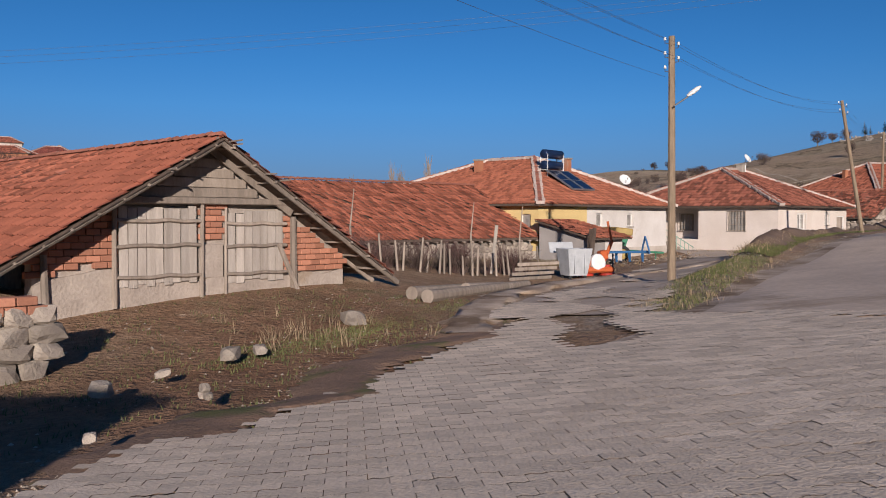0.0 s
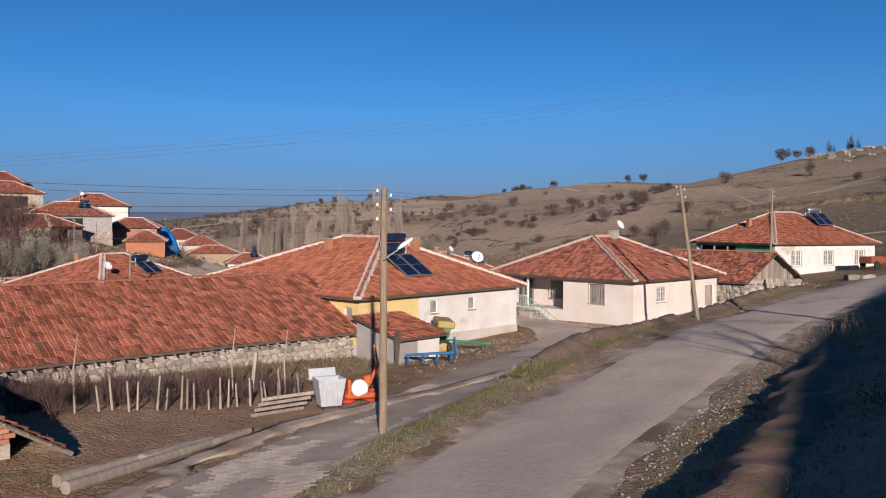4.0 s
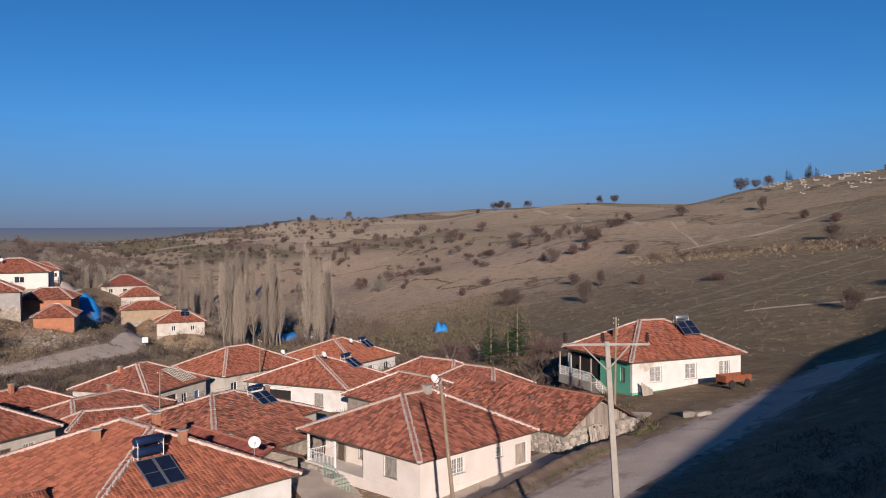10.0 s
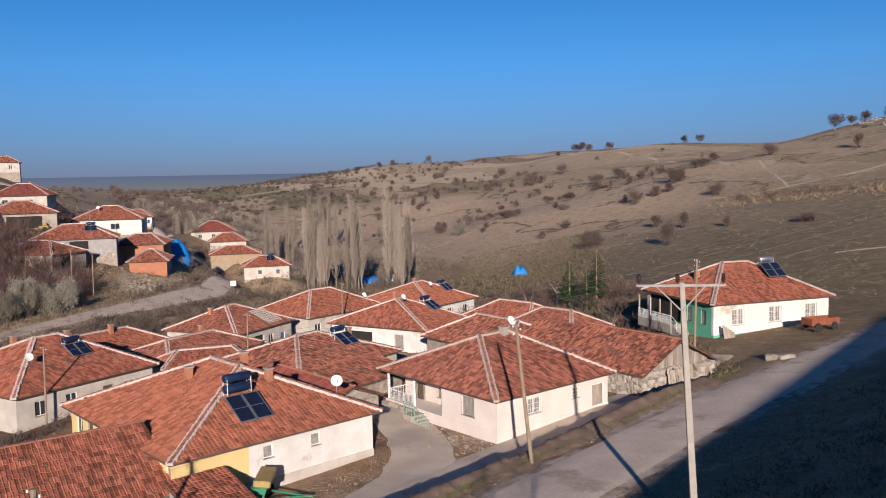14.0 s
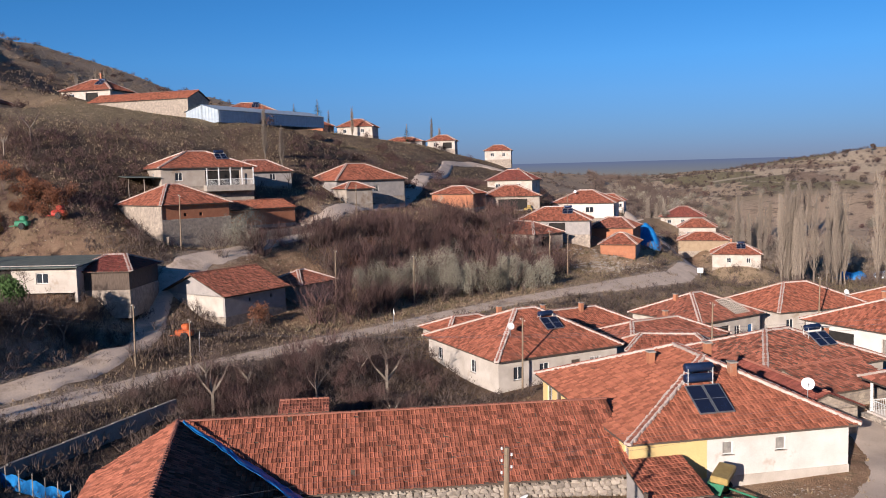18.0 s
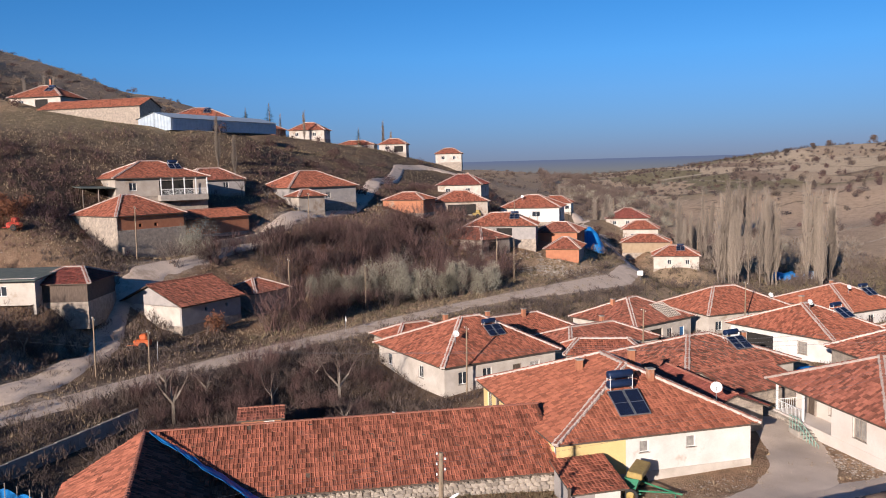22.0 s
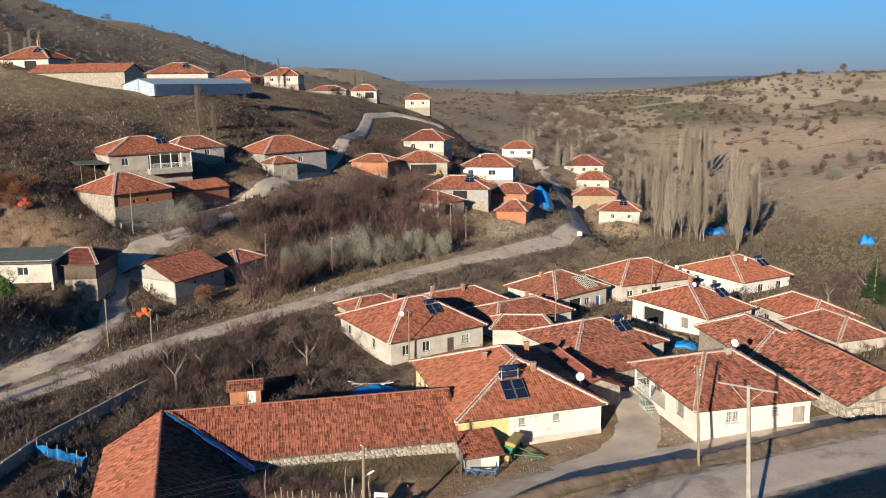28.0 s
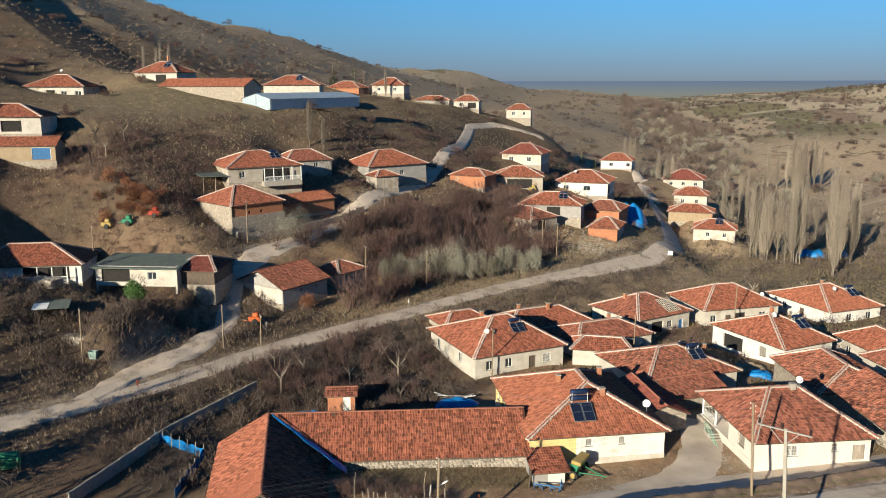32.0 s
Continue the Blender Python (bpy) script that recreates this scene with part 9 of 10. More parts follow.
def fill(count, x0, x1, y0, y1, lo, hi, tall=1.0, keep=None):
    """Random places for plants in a stretch of the plan, clear of roads and houses."""
    out = []
    arr_ = [(o.matrix_world.translation.x, o.matrix_world.translation.y, r_[0], r_[1], o.matrix_world.to_3x3().inverted()) for o, r_ in ROOFS.items()]
    tries = 0
    while len(out) < count and tries < count * 8:
        tries += 1
        x, y = rng.uniform(x0, x1), rng.uniform(y0, y1)
        if keep and not keep(x, y) or on_road(x, y):
            continue
        inside = False
        for hx_, hy_, a_, b_, inv in arr_:
            if abs(x - hx_) < 14 and abs(y - hy_) < 14:
                q = inv @ Vector((x - hx_, y - hy_, 0))
                if abs(q.x) < a_ + 0.3 and abs(q.y) < b_ + 0.3:
                    inside = True
                    break
        if inside:
            continue
        s = rng.uniform(lo, hi)
        out.append((x, y, s, s * tall * rng.uniform(0.7, 1.3)))
    return out


def on_road(x, y, extra=0.4):
    for line, half in ((MAIN, 3.3), (LANE, 2.1), (VALLEY, 2.3), (TRACK, 1.8)):
        for (ax, ay), (bx, by) in zip(line, line[1:]):
            if min(ax, bx) - 4 < x < max(ax, bx) + 4 and min(ay, by) - 4 < y < max(ay, by) + 4:
                t = max(0, min(1, ((x - ax) * (bx - ax) + (y - ay) * (by - ay)) / ((bx - ax) ** 2 + (by - ay) ** 2)))
                if math.hypot(x - ax - t * (bx - ax), y - ay - t * (by - ay)) < half + extra:
                    return True
    return False


HILLG = mat("hill_grass", (0.31, 0.225, 0.15), (0.22, 0.16, 0.105), 2, 0.95, 0.0, 20, island=0.3)
OLIVE = mat("olive_grass", (0.18, 0.14, 0.085), (0.12, 0.095, 0.058), 2, 0.95, 0.0, 20, island=0.35)
scatter("slope_tufts", TUFT, fill(17000, -170, -60, 56, 240, 0.35, 0.85, 0.8, keep=lambda x, y: ((x + 128) / 30) ** 2 + ((y - 96) / 26) ** 2 > 1 or rng.random() < 0.15), OLIVE, "olive grass tufts covering the western slope", "grass")
scatter("slope_dry_tufts", TUFT, fill(6500, -150, -44, 20, 240, 0.3, 0.8, 0.8), DRYG, "dry grass tufts on the western slope", "grass")
scatter("valley_tufts", TUFT, fill(9000, -46, 40, 64, 230, 0.6, 1.6, 0.8), OLIVE, "rough grass on the valley floor", "grass")
scatter("yard_tufts", TUFT, fill(2600, -36, 30, 30, 130, 0.25, 0.6, 0.7), DRYG, "dry weeds between the lower houses", "grass")
scatter("hill_cover", TUFT, [(20 - 0.47 * s_ + 0.88 * d_, 190 + 0.88 * s_ + 0.47 * d_, sc_, sc_ * 0.6) for s_, d_, sc_ in ((rng.uniform(-150, 500), rng.uniform(-10, 260), rng.uniform(0.35, 0.95)) for _ in range(20000))], HILLG, "dry grass tufts over the eastern hillside", "grass")
scatter("roadside_brush", BRUSH, fill(420, -36, -25, 40, 150, 0.4, 1.0), BARK, "low brown brush beside the valley road")
scatter("garden_brush", BRUSH, fill(620, -38, -12, 20, 68, 0.5, 1.2), BARK, "tangled dead brush in the gardens")
scatter("village_brush", BRUSH, fill(900, -108, -58, 62, 240, 0.5, 1.5, keep=lambda x, y: math.sin(x * 0.13 + 1) * math.sin(y * 0.11) > 0.1 or rng.random() < 0.25), TWIGR, "reddish bare brush between the hill houses")
scatter("farm_slope_brush", BRUSH, fill(300, -104, -74, 44, 68, 0.35, 0.9), TWIGR, "low reddish brush on the farm slope")
scatter("bank_brush", BRUSH, [(-44.6 - 0.92 * q_ - 0.392 * u_, 29 - 0.392 * q_ + 0.92 * u_, k_, k_) for q_, u_, k_ in ((rng.uniform(1.5, 8), rng.uniform(2, 30), rng.uniform(0.5, 1.2)) for _ in range(150))], BARK, "dark brush along the garden bank")
scatter("track_brush", BRUSH, fill(520, -72, -46, 24, 64, 0.5, 1.4), BARK, "dark brush along the cutting of the track")
scatter("lower_brush", BRUSH, fill(380, -60, 10, 150, 300, 0.7, 1.8, keep=lambda x, y: 0.88 * (x - 20) + 0.47 * (y - 190) < 2), BARK, "brown brush round the poplars")
scatter("yard_brush", BRUSH, fill(260, -24, 40, 84, 135, 0.5, 1.2), TWIGR, "bare brush between the lower houses")
def valley(count, s0, s1, mid_d, wide, lo, hi):
    out = []
    while len(out) < count:
        s_, d_ = rng.uniform(s0, s1), rng.gauss(mid_d, wide)
        x, y = 20 - 0.47 * s_ + 0.88 * d_, 190 + 0.88 * s_ + 0.47 * d_
        if x > foot(y) + 4:
            k = rng.uniform(lo, hi) * (1 + s_ / 900)
            out.append((x, y, k, k * rng.uniform(0.9, 1.6)))
    return out


scatter("valley_thicket", BRUSH, valley(170, 90, 600, -30, 20, 1.0, 2.2), POPBARK, "pale bare thickets along the valley floor")
scatter("grove_brush", BRUSH, fill(330, -75, 0, 195, 420, 1.0, 2.4, keep=lambda x, y: 0.88 * (x - 20) + 0.47 * (y - 190) < 8 and x > foot(y) + 5), POPBARK, "grey bare scrub trees on the valley floor")
scatter("valley_wood", ROUND, valley(560, 120, 1300, -34, 17, 0.8, 1.9), BARK, "grey-brown trees along the far valley")
scatter("valley_sage", ROUND, valley(110, 140, 700, -36, 12, 0.8, 1.5), SAGE, "grey-green bushes along the far valley")
scatter("east_bushes", ROUND, valley(70, 150, 1000, 120, 60, 0.6, 1.4), TWIGR, "reddish rounded bushes on the eastern hillside")
scatter("west_hill_scrub", ROUND, [(rng.uniform(-620, -170), rng.uniform(80, 800), rng.uniform(0.6, 2.0), rng.uniform(0.5, 1.4)) for _ in range(900)], BARK, "dark scrub over the western hill")
scatter("west_hill_tufts", TUFT, [(x_, y_, k_, k_ * 0.6) for x_, y_, k_ in ((rng.uniform(-420, -150), rng.uniform(60, 420), rng.uniform(1.0, 2.6)) for _ in range(9000))], HILLG, "dry tufts over the western hill", "grass")
for k in range(170):
    s_, d_ = rng.uniform(60, 620), rng.gauss(-22, 22)
    x, y = 20 - 0.47 * s_ + 0.88 * d_, 190 + 0.88 * s_ + 0.47 * d_
    if x < foot(y) + 6:
        continue
    plant("valley_tree", rng.choice(SAGES + BUSH + TREES), x, y, rng.uniform(0.7, 1.5), rng.uniform(0, 360), "bare or grey-green tree on the valley floor", "tree", "valley trees")
for x, y, s in ((-97, 1060, 1.6), (-136, 1014, 1.3), (88, 1060, 2.0), (96, 1062, 2.2), (104, 1058, 1.9), (95, 716, 1.3), (141, 629, 1.15), (150, 620, 1.2), (153, 367, 1.25), (161, 371, 0.8), (166, 370, 0.95), (52, 700, 0.8), (-150, 1000, 1.4), (-175, 990, 1.3)):
    plant("crest_tree", rng.choice(CRESTS), x, y, s, rng.uniform(0, 360), "bare rounded tree on the crest of the hill", "tree", "crest trees", zoff=-0.8 * s, sz=0.9 * s)
for x, y, s in ((65, 270, 1.6), (69, 272, 1.4), (77, 296, 2.2), (74, 293, 1.6), (57.5, 265, 1.4), (56.7, 388, 1.6), (41, 210, 1.1), (28.5, 236, 1.1), (-6, 296, 0.9), (27.5, 477, 2.0), (33, 480, 1.8), (7, 640, 2.4), (-37, 564, 1.8), (-96, 755, 2.0), (-54, 830, 2.4), (-94, 644, 1.8), (47, 514, 1.8), (-84, 666, 2.2), (-68, 539, 1.5), (-43, 500, 1.8), (-29, 507, 1.9), (-78, 762, 2.2), (-56, 761, 2.4), (-52, 764, 2.4), (-28, 639, 2.4), (-22, 642, 2.2), (-19, 312, 0.9), (-9, 311, 0.8), (11, 278, 0.9), (-162, 722, 2.0), (-158, 554, 1.4), (-150, 604, 1.6), (-156, 609, 1.4), (-129, 653, 2.0), (-122, 754, 2.2)):
    plant("hill_shrub", rng.choice(SHRUB), x, y, s * 1.25, rng.uniform(0, 360), "dark rounded shrub on the dry hillside", "shrub", "hill shrubs", sz=s * 1.5)
for k in range(44):
    x, y = rng.uniform(160, 200), rng.uniform(300, 372)
    if k < 9:
        plant("dark_conifer", rng.choice(PINES), 184 + rng.uniform(-10, 12), 372 + rng.uniform(-8, 14), rng.uniform(0.5, 1.1), 0, "dark green conifer on the slope", "tree", "conifers")
    else:
        T = thing("gravestone", pose(x, y, gz(x, y), 0, 0, rng.uniform(10, 50)), "pale gravestone on the far hillside", "gravestone", "gravestones")
        part("slab", boxed(-0.4, 0.4, -0.12, 0.12, -0.2, 0.95, bev=0.04), CONC, T)
        part("kerb", boxed(-0.6, 0.6, -2.2, -0.2, -0.3, 0.4, bev=0.03), CONC, T)
scatter("terrace_brush", BRUSH, [(80 + 55 * f + rng.gauss(0, 3), 238 - 76 * f + rng.gauss(0, 3), rng.uniform(0.5, 1.5), rng.uniform(0.5, 1.3)) for f in (rng.random() for _ in range(170))], BARK, "dark scrub along a field terrace")
scatter("terrace_grass", TUFT, [(80 + 60 * f + rng.gauss(0, 5), 236 - 80 * f + rng.gauss(0, 5), rng.uniform(1.0, 2.2), rng.uniform(0.8, 1.6)) for f in (rng.random() for _ in range(900))], DRYG, "tall dry grass along a field terrace", "grass")
scatter("far_groves", ROUND, [(20 - 0.47 * s_ + 0.88 * d_, 190 + 0.88 * s_ + 0.47 * d_, k_, k_ * 0.8) for s_, d_, k_ in ((rng.uniform(650, 2000), rng.uniform(-260, 240), rng.uniform(1.2, 3.2)) for _ in range(420))], BARK, "dull trees dotted over the far plain")

# trees south of the valley road, out of view, whose shadows fall over it
for k in range(22):
    x, y = rng.uniform(-62, -16), rng.uniform(-6, 7)
    plant("bare_tree", rng.choice(TREES), x, y, rng.uniform(1.0, 1.5), rng.uniform(0, 360), "bare spreading fruit tree with grey bark", "tree", "bare trees")
for x, y, s in ((-58, 12, 1.3), (-54, 9, 1.1), (-48, 2, 1.2), (-36, 4, 1.3), (-31, 6, 1.2), (-29, 3, 1.2), (-66, 18, 1.2), (-70, 22, 1.2), (-74, 26, 1.1)):
    plant("dark_conifer", rng.choice(PINES), x, y, s, rng.uniform(0, 360), "dark green conifer on the slope", "tree", "conifers")

# trees behind the road bank, out of view, that shade the road
for x, y, s in ((26.6, 8, 0.8), (25.2, 6, 0.7)):
    plant("bare_tree", TREES[1], x, y, s, 30, "bare spreading fruit tree with grey bark", "tree", "bare trees")


# ---------------------------------------------------------------- dry grass and stones
def blades(name, count, place, h, w, material, label, seed, lean=0.35, lift=0.0):
    rng = random.Random(seed)
    P = []
    while len(P) < count:
        q = place(rng)
        if q:
            P.append(q)
    arr = np.array(P)
    zs = land(arr[:, 0], arr[:, 1]) + lift
    V, Fc = [], []
    for (x, y), z in zip(P, zs):
        for _ in range(5):
            a, hh = rng.uniform(0, 6.283), h * rng.uniform(0.4, 1.3)
            px, py = x + rng.gauss(0, 0.07), y + rng.gauss(0, 0.07)
            dx, dy = math.cos(a) * w, math.sin(a) * w
            k = len(V)
            V += [(px - dx, py - dy, z - 0.02), (px + dx, py + dy, z - 0.02), (px + rng.gauss(0, lean) * hh, py + rng.gauss(0, lean) * hh, z + hh)]
            Fc.append((k, k + 1, k + 2))
    return tagged(lump(name, V, Fc, material), label, "grass", kind="stuff")


def near_line(line, lo, hi):
    def f(rng):
        i = rng.randrange(len(line) - 1)
        t = rng.random()
        ax, ay = line[i]
        bx, by = line[i + 1]
        ln = math.hypot(bx - ax, by - ay)
        o = rng.uniform(lo, hi)
        return ax + (bx - ax) * t + (by - ay) / ln * o, ay + (by - ay) * t - (bx - ax) / ln * o
    return f


ISL = [(6.2, 17.5), (8.6, 22.5), (11.6, 29), (15.0, 36), (17.4, 39.0)]
LIPS = [(12.9, 31.6), (14.7, 34.7), (17.3, 38.8), (20.6, 43.4), (24.7, 48.6), (30.7, 55.9), (34.3, 60.5), (39.3, 66.5)]
blades("bank_lip_grass", 3600, near_line(LIPS, -0.5, 0.75), 0.07, 0.012, GRASS, "short grass on the bank between lane and road", 11, lift=0.17)
blades("bank_lip_straw", 420, near_line(LIPS, -0.9, 0.2), 0.24, 0.012, DRYG, "dry grass tufts along the bank above the lane", 12, lift=0.15)
blades("verge_grass", 2600, near_line(ISL, -0.9, 0.7), 0.06, 0.012, GRASS, "short green grass on the strip between lane and road", 1)
blades("verge_dry_grass", 260, near_line(ISL, -1.0, 1.0), 0.13, 0.01, DRYG, "dry grass tufts on the strip between lane and road", 2)
blades("barn_verge_grass", 800, lambda r: (lambda x, y: (x, y) if x < 2.6 + (y - 12) * 0.16 else None)(r.uniform(-5, 3.4), r.uniform(8, 21)), 0.07, 0.01, GRASS, "sparse grass on the verge before the barn", 3)
blades("bank_grass", 4200, near_line(MAIN[2:9], 3.6, 14), 0.12, 0.012, GRASS, "short grass on the road bank", 4)
blades("bank_tufts", 2600, lambda r: (r.gauss(35, 2.6), r.gauss(27, 2.0)) if r.random() < 0.7 else (r.uniform(26, 46), r.uniform(14, 38)), 0.75, 0.016, DRYG, "tall dry grass tufts on the road bank", 14)
blades("barn_yard_grass", 3000, lambda r: (lambda u, v: (-8 + 0.73 * u + 0.68 * v, 29 + 0.68 * u - 0.73 * v))(r.uniform(2, 20), r.uniform(0.2, 4.2)), 0.2, 0.013, OLIVE, "rough grass in front of the long barn", 5)
blades("slope_grass", 9000, lambda r: (r.uniform(-62, -30), r.uniform(8, 140)), 0.35, 0.022, DRYG, "dry grass along the valley road", 6)
blades("slope_brush", 6000, lambda r: (r.uniform(-110, -64), r.uniform(20, 135)), 0.4, 0.03, DRYG, "dry grass on the western slope", 7)

# ---------------------------------------------------------------- paving blocks and stones, nearest to the start
def pavers():
    """Wavy interlocking blocks laid in rows across the road's start; the nearest are single pieces."""
    prof = []
    n = 8
    for k in range(n + 1):
        prof.append((0.294 * k / n, 0.018 * math.sin(4 * math.pi * k / n)))
    def block(bm, m, zf):
        lo = [bm.verts.new(m @ Vector((x, y - 0.0748, 0.0036 + zf))) for x, y in prof]
        hi = [bm.verts.new(m @ Vector((x, y + 0.0748, 0.0036 + zf))) for x, y in prof]
        bl = [bm.verts.new(m @ Vector((x - 0.0, y - 0.0758, 0.0031 + zf))) for x, y in prof]
        bh = [bm.verts.new(m @ Vector((x + 0.0, y + 0.0758, 0.0031 + zf))) for x, y in prof]
        for k in range(n):
            bm.faces.new((lo[k], lo[k + 1], hi[k + 1], hi[k]))
            bm.faces.new((bl[k], bl[k + 1], lo[k + 1], lo[k]))
            bm.faces.new((hi[k], hi[k + 1], bh[k + 1], bh[k]))
        bm.faces.new((bl[0], lo[0], hi[0], bh[0]))
        bm.faces.new((lo[n], bl[n], bh[n], hi[n]))
    return prof, block


prof, block = pavers()
ROADO = bpy.data.objects["road"]
# block pattern in one mesh over the apron
rng = random.Random(5)
nb = 6
V, Fc = [], []
cols, rows_ = [], []
ang = radians(8)
ca, sa = math.cos(ang), math.sin(ang)


def apron(x, y):
    left = float(np.interp(y, [2, 6, 8, 8.3, 10.1, 11.5, 13.2, 15.7, 20], [-1.2, -1.1, -0.7, 0.1, 0.7, 1.3, 2.0, 3.0, 4.7]))
    right = float(np.interp(y, [2, 7.6, 10.5, 13.0, 15.5, 17, 21], [6.0, 8.3, 9.4, 8.6, 6.8, 5.6, 5.0])) + 0.5 * math.sin(y * 1.3 + x) + 0.35 * math.sin(x * 5.1 + y * 3.3)
    worn = math.sin(x * 1.3 + 0.8 * math.sin(y * 0.9)) * math.sin(y * 0.8 + 1.1 * math.sin(x * 0.7)) + 0.35 * math.sin(x * 4.1) * math.sin(y * 3.7)
    if y > 15 and worn > 1.3 - 0.09 * max(0, y - 12):
        return False
    bare = abs(x - float(np.interp(y, [12, 14.6, 18, 22, 26.5, 34], [3.7, 4.5, 5.0, 6.0, 7.6, 12.0]))) < 0.42 + 0.3 * math.sin(x * 2.3 + y * 0.7) + 0.25 * math.sin(y * 1.9 + 1.0)
    if bare and y > 12.6:
        return False
    lane = 17 < y < 34 and abs(x - np.interp(y, [17, 23, 30, 34], [4.2, 6.2, 9.2, 11.0])) < 1.8
    return lane or left < x < right and 2.2 < y < 20 - 0.6 * max(0, x - 5) + 1.5 * math.sin(x * 2)


cand = []
for i in range(-45, 70):
    for j in range(-10, 300):
        u, v = i * 0.3 + (0.15 if j % 2 else 0), j * 0.156
        x, y = 4.5 + u * ca - v * sa, 2.0 + u * sa + v * ca
        if apron(x, y):
            cand.append((x, y))
arr = np.array(cand)
zs = land(arr[:, 0], arr[:, 1]) + 0.068
GXp = (land(arr[:, 0] + 0.2, arr[:, 1]) - land(arr[:, 0] - 0.2, arr[:, 1])) / 0.4
GYp = (land(arr[:, 0], arr[:, 1] + 0.2) - land(arr[:, 0], arr[:, 1] - 0.2)) / 0.4
order = np.argsort((arr[:, 0] - 2.0) ** 2 + (arr[:, 1] - 6.0) ** 2)
single = set(order[:280].tolist())
bm = bmesh.new()
block(bm, Matrix(), 0)
pm = bpy.data.meshes.new("paving_block")
bm.to_mesh(pm)
bm.free()
pm.materials.append(PAVER)
for idx_, ((x, y), z) in enumerate(zip(cand, zs)):
    tz = rng.gauss(0, 0.0016)
    if idx_ in single:
        o = new("paving_block", pm)
        o.parent = ROADO
        nz = Vector((-float(GXp[idx_]), -float(GYp[idx_]), 1)).normalized()
        o.matrix_local = Matrix.Translation((x, y, float(z) + tz)) @ Vector((0, 0, 1)).rotation_difference(nz).to_matrix().to_4x4() @ pose(0, 0, 0, rng.gauss(0, 0.2), rng.gauss(0, 0.2), 8 + rng.gauss(0, 0.4))
        continue
    k = len(V)
    a = ang + rng.gauss(0, 0.01)
    c_, s_ = math.cos(a), math.sin(a)
    for dy, dz in ((-0.0758, 0.0031), (-0.0748, 0.0036), (0.0748, 0.0036), (0.0758, 0.0031)):
        for px, py in prof:
            X, Y = px, py + dy
            ex, ey = X * c_ - Y * s_, X * s_ + Y * c_
            V.append((x + ex, y + ey, float(z) + dz + tz + float(GXp[idx_]) * ex + float(GYp[idx_]) * ey))
    w = len(prof)
    for r_ in range(3):
        for q in range(w - 1):
            Fc.append((k + r_ * w + q, k + r_ * w + q + 1, k + (r_ + 1) * w + q + 1, k + (r_ + 1) * w + q))
lump("paving_blocks", V, Fc, PAVERJ, ROADO, kind="stuff")


def pebbles(name, count, place, size, label, seed, material):
    rng = random.Random(seed)
    P = []
    while len(P) < count:
        q = place(rng)
        if q:
            P.append(q)
    arr = np.array(P)
    zs = land(arr[:, 0], arr[:, 1])
    V, Fc = [], []
    for (x, y), z in zip(P, zs):
        s = size * rng.uniform(0.4, 1.6)
        k = len(V)
        a = rng.uniform(0, 6.28)
        for i in range(5):
            t = a + i * 1.2566
            V.append((x + math.cos(t) * s * rng.uniform(0.7, 1.2), y + math.sin(t) * s * rng.uniform(0.7, 1.2), z - 0.01 + 0.2 * s))
        V.append((x + rng.gauss(0, 0.2) * s, y + rng.gauss(0, 0.2) * s, z + s * rng.uniform(0.4, 0.7)))
        for i in range(5):
            Fc.append((k + i, k + (i + 1) % 5, k + 5))
    return tagged(lump(name, V, Fc, material), label, "stones", kind="stuff")


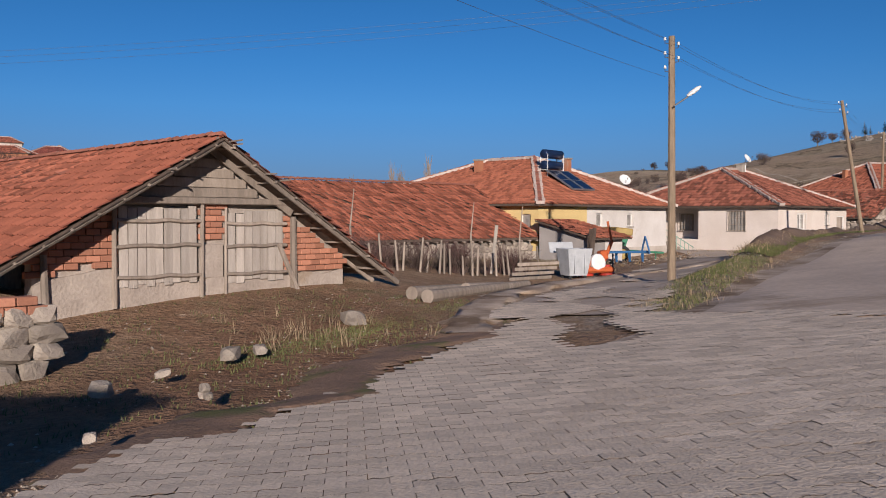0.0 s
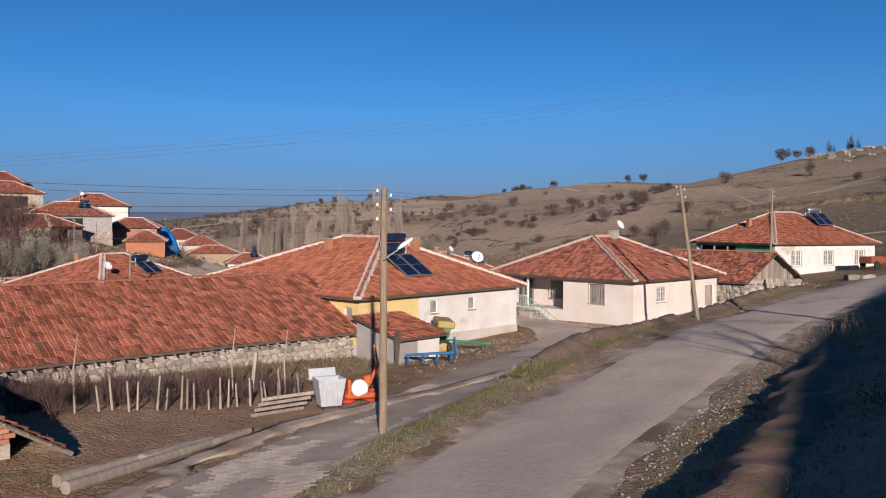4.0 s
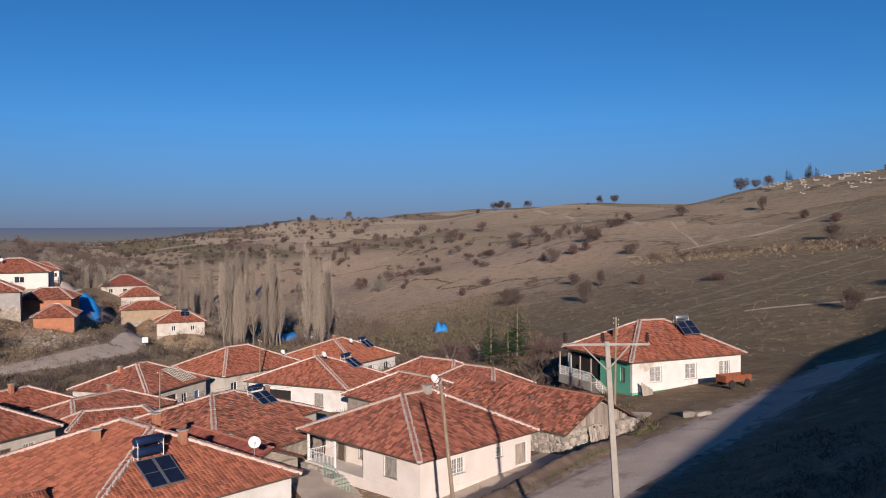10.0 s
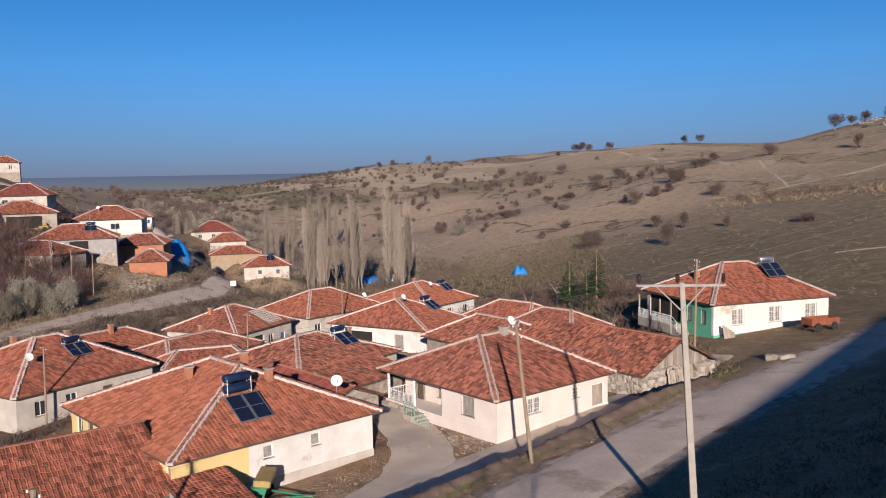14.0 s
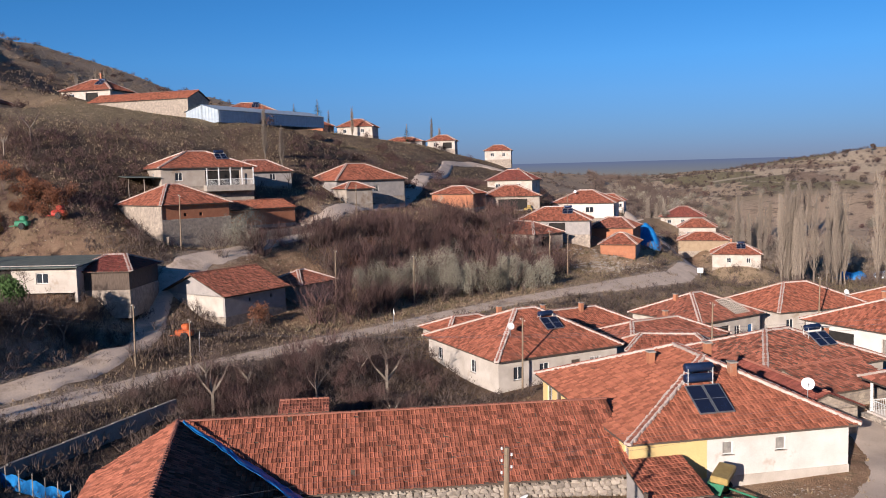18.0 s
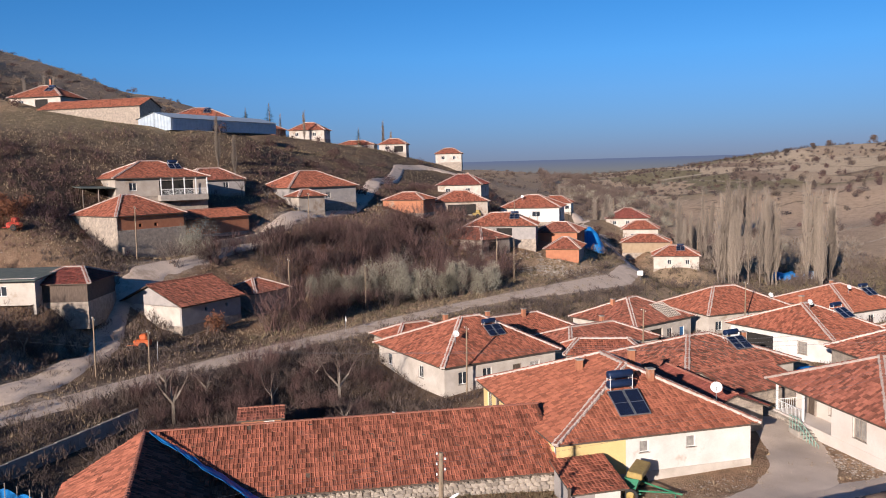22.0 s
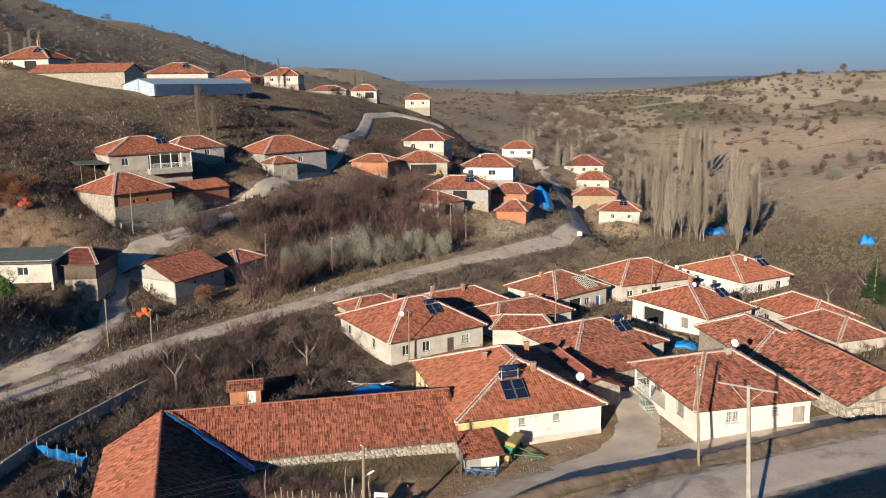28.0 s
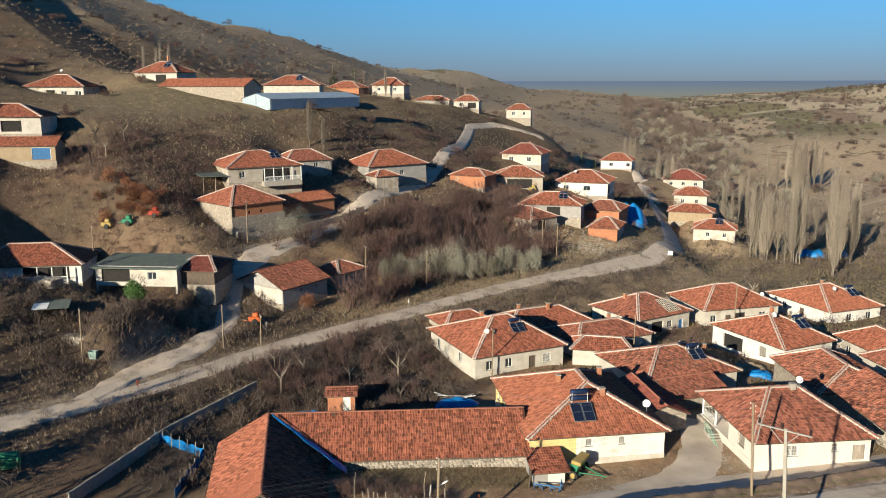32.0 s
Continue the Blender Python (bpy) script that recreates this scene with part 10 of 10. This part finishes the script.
PEB = mat("pale_pebble", (0.40, 0.34, 0.28), (0.27, 0.22, 0.18), 3, 0.9, 0.2, 30, island=0.35)
pebbles("verge_stones", 700, lambda r: (lambda x, y: (x, y) if x < 3.0 + (y - 12) * 0.2 else None)(r.uniform(-5, 3.6), r.uniform(5, 22)), 0.022, "scattered pale stones on the dirt verge", 1, PEB)
pebbles("road_gravel", 2600, near_line(ISL[:5], -2.2, 2.4), 0.022, "loose gravel along the road edges", 2, PEB)
pebbles("bank_gravel", 1600, near_line(MAIN[3:8], 2.6, 5.0), 0.04, "gravel on the foot of the road bank", 3, PEB)
pebbles("yard_stones", 900, lambda r: (r.uniform(-16, 30), r.uniform(36, 66)), 0.07, "stones scattered round the houses", 4, PEB)
pebbles("field_stones", 4200, lambda r: (r.uniform(-110, -30), r.uniform(10, 150)), 0.12, "stones scattered on the slope", 5, PEB)
pebbles("rubble_debris", 420, lambda r: (r.gauss(-40.5, 3.6), r.gauss(134.5, 3.0)), 0.26, "broken stone and brick strewn below the brick house", 6, STONE)
pebbles("track_rubble", 300, lambda r: (r.uniform(-84, -76), r.uniform(126, 150)), 0.26, "loose stones heaped along the hill track", 7, STONE)
EDGE = [(-1.6, 5.0), (-0.2, 6.6), (0.3, 8.7), (0.9, 10.4), (1.6, 12.0), (2.4, 14.0), (3.2, 16.4), (3.6, 18.8)]
pebbles("bank_stones", 700, near_line(LIPS, -1.3, 0.3), 0.07, "pale stones fallen from the bank", 31, PEB)
pebbles("apron_rubble", 1500, near_line([(16.6, 56.8), (21.8, 51.6), (30.6, 60.2), (33.4, 63.0)], -1.6, 0.9), 0.07, "broken rubble at the foot of the plastered house", 32, PEB)
pebbles("yard_stones", 500, lambda r: (lambda u, v: (6.6 + 0.68 * u + 0.73 * v, 41.2 + 0.73 * u - 0.68 * v))(r.uniform(0, 13), r.uniform(0.3, 4.2)), 0.05, "small stones on the bare yard strip", 33, PEB)
pebbles("edge_gravel", 1900, near_line(EDGE, -0.9, 0.35), 0.016, "small pale stones along the paving edge", 8, PEB)
pebbles("dust_grit", 1500, lambda r: (r.uniform(0, 11), r.uniform(4, 20)), 0.01, "fine grit strewn over the paving", 9, PEB)
blades("verge_moss", 1500, lambda r: (lambda t_: (-1.2 + 4.0 * t_ + r.gauss(0, 0.35), 13.5 + 6.5 * t_ + r.gauss(0, 0.5)))(r.random()), 0.03, 0.01, GRASS, "low green grass on the verge", 9)
blades("verge_straw", 50, lambda r: (r.gauss(-0.3, 0.8), r.gauss(15.6, 1.0)), 0.28, 0.008, DRYG, "dry straw stalks on the verge", 10)
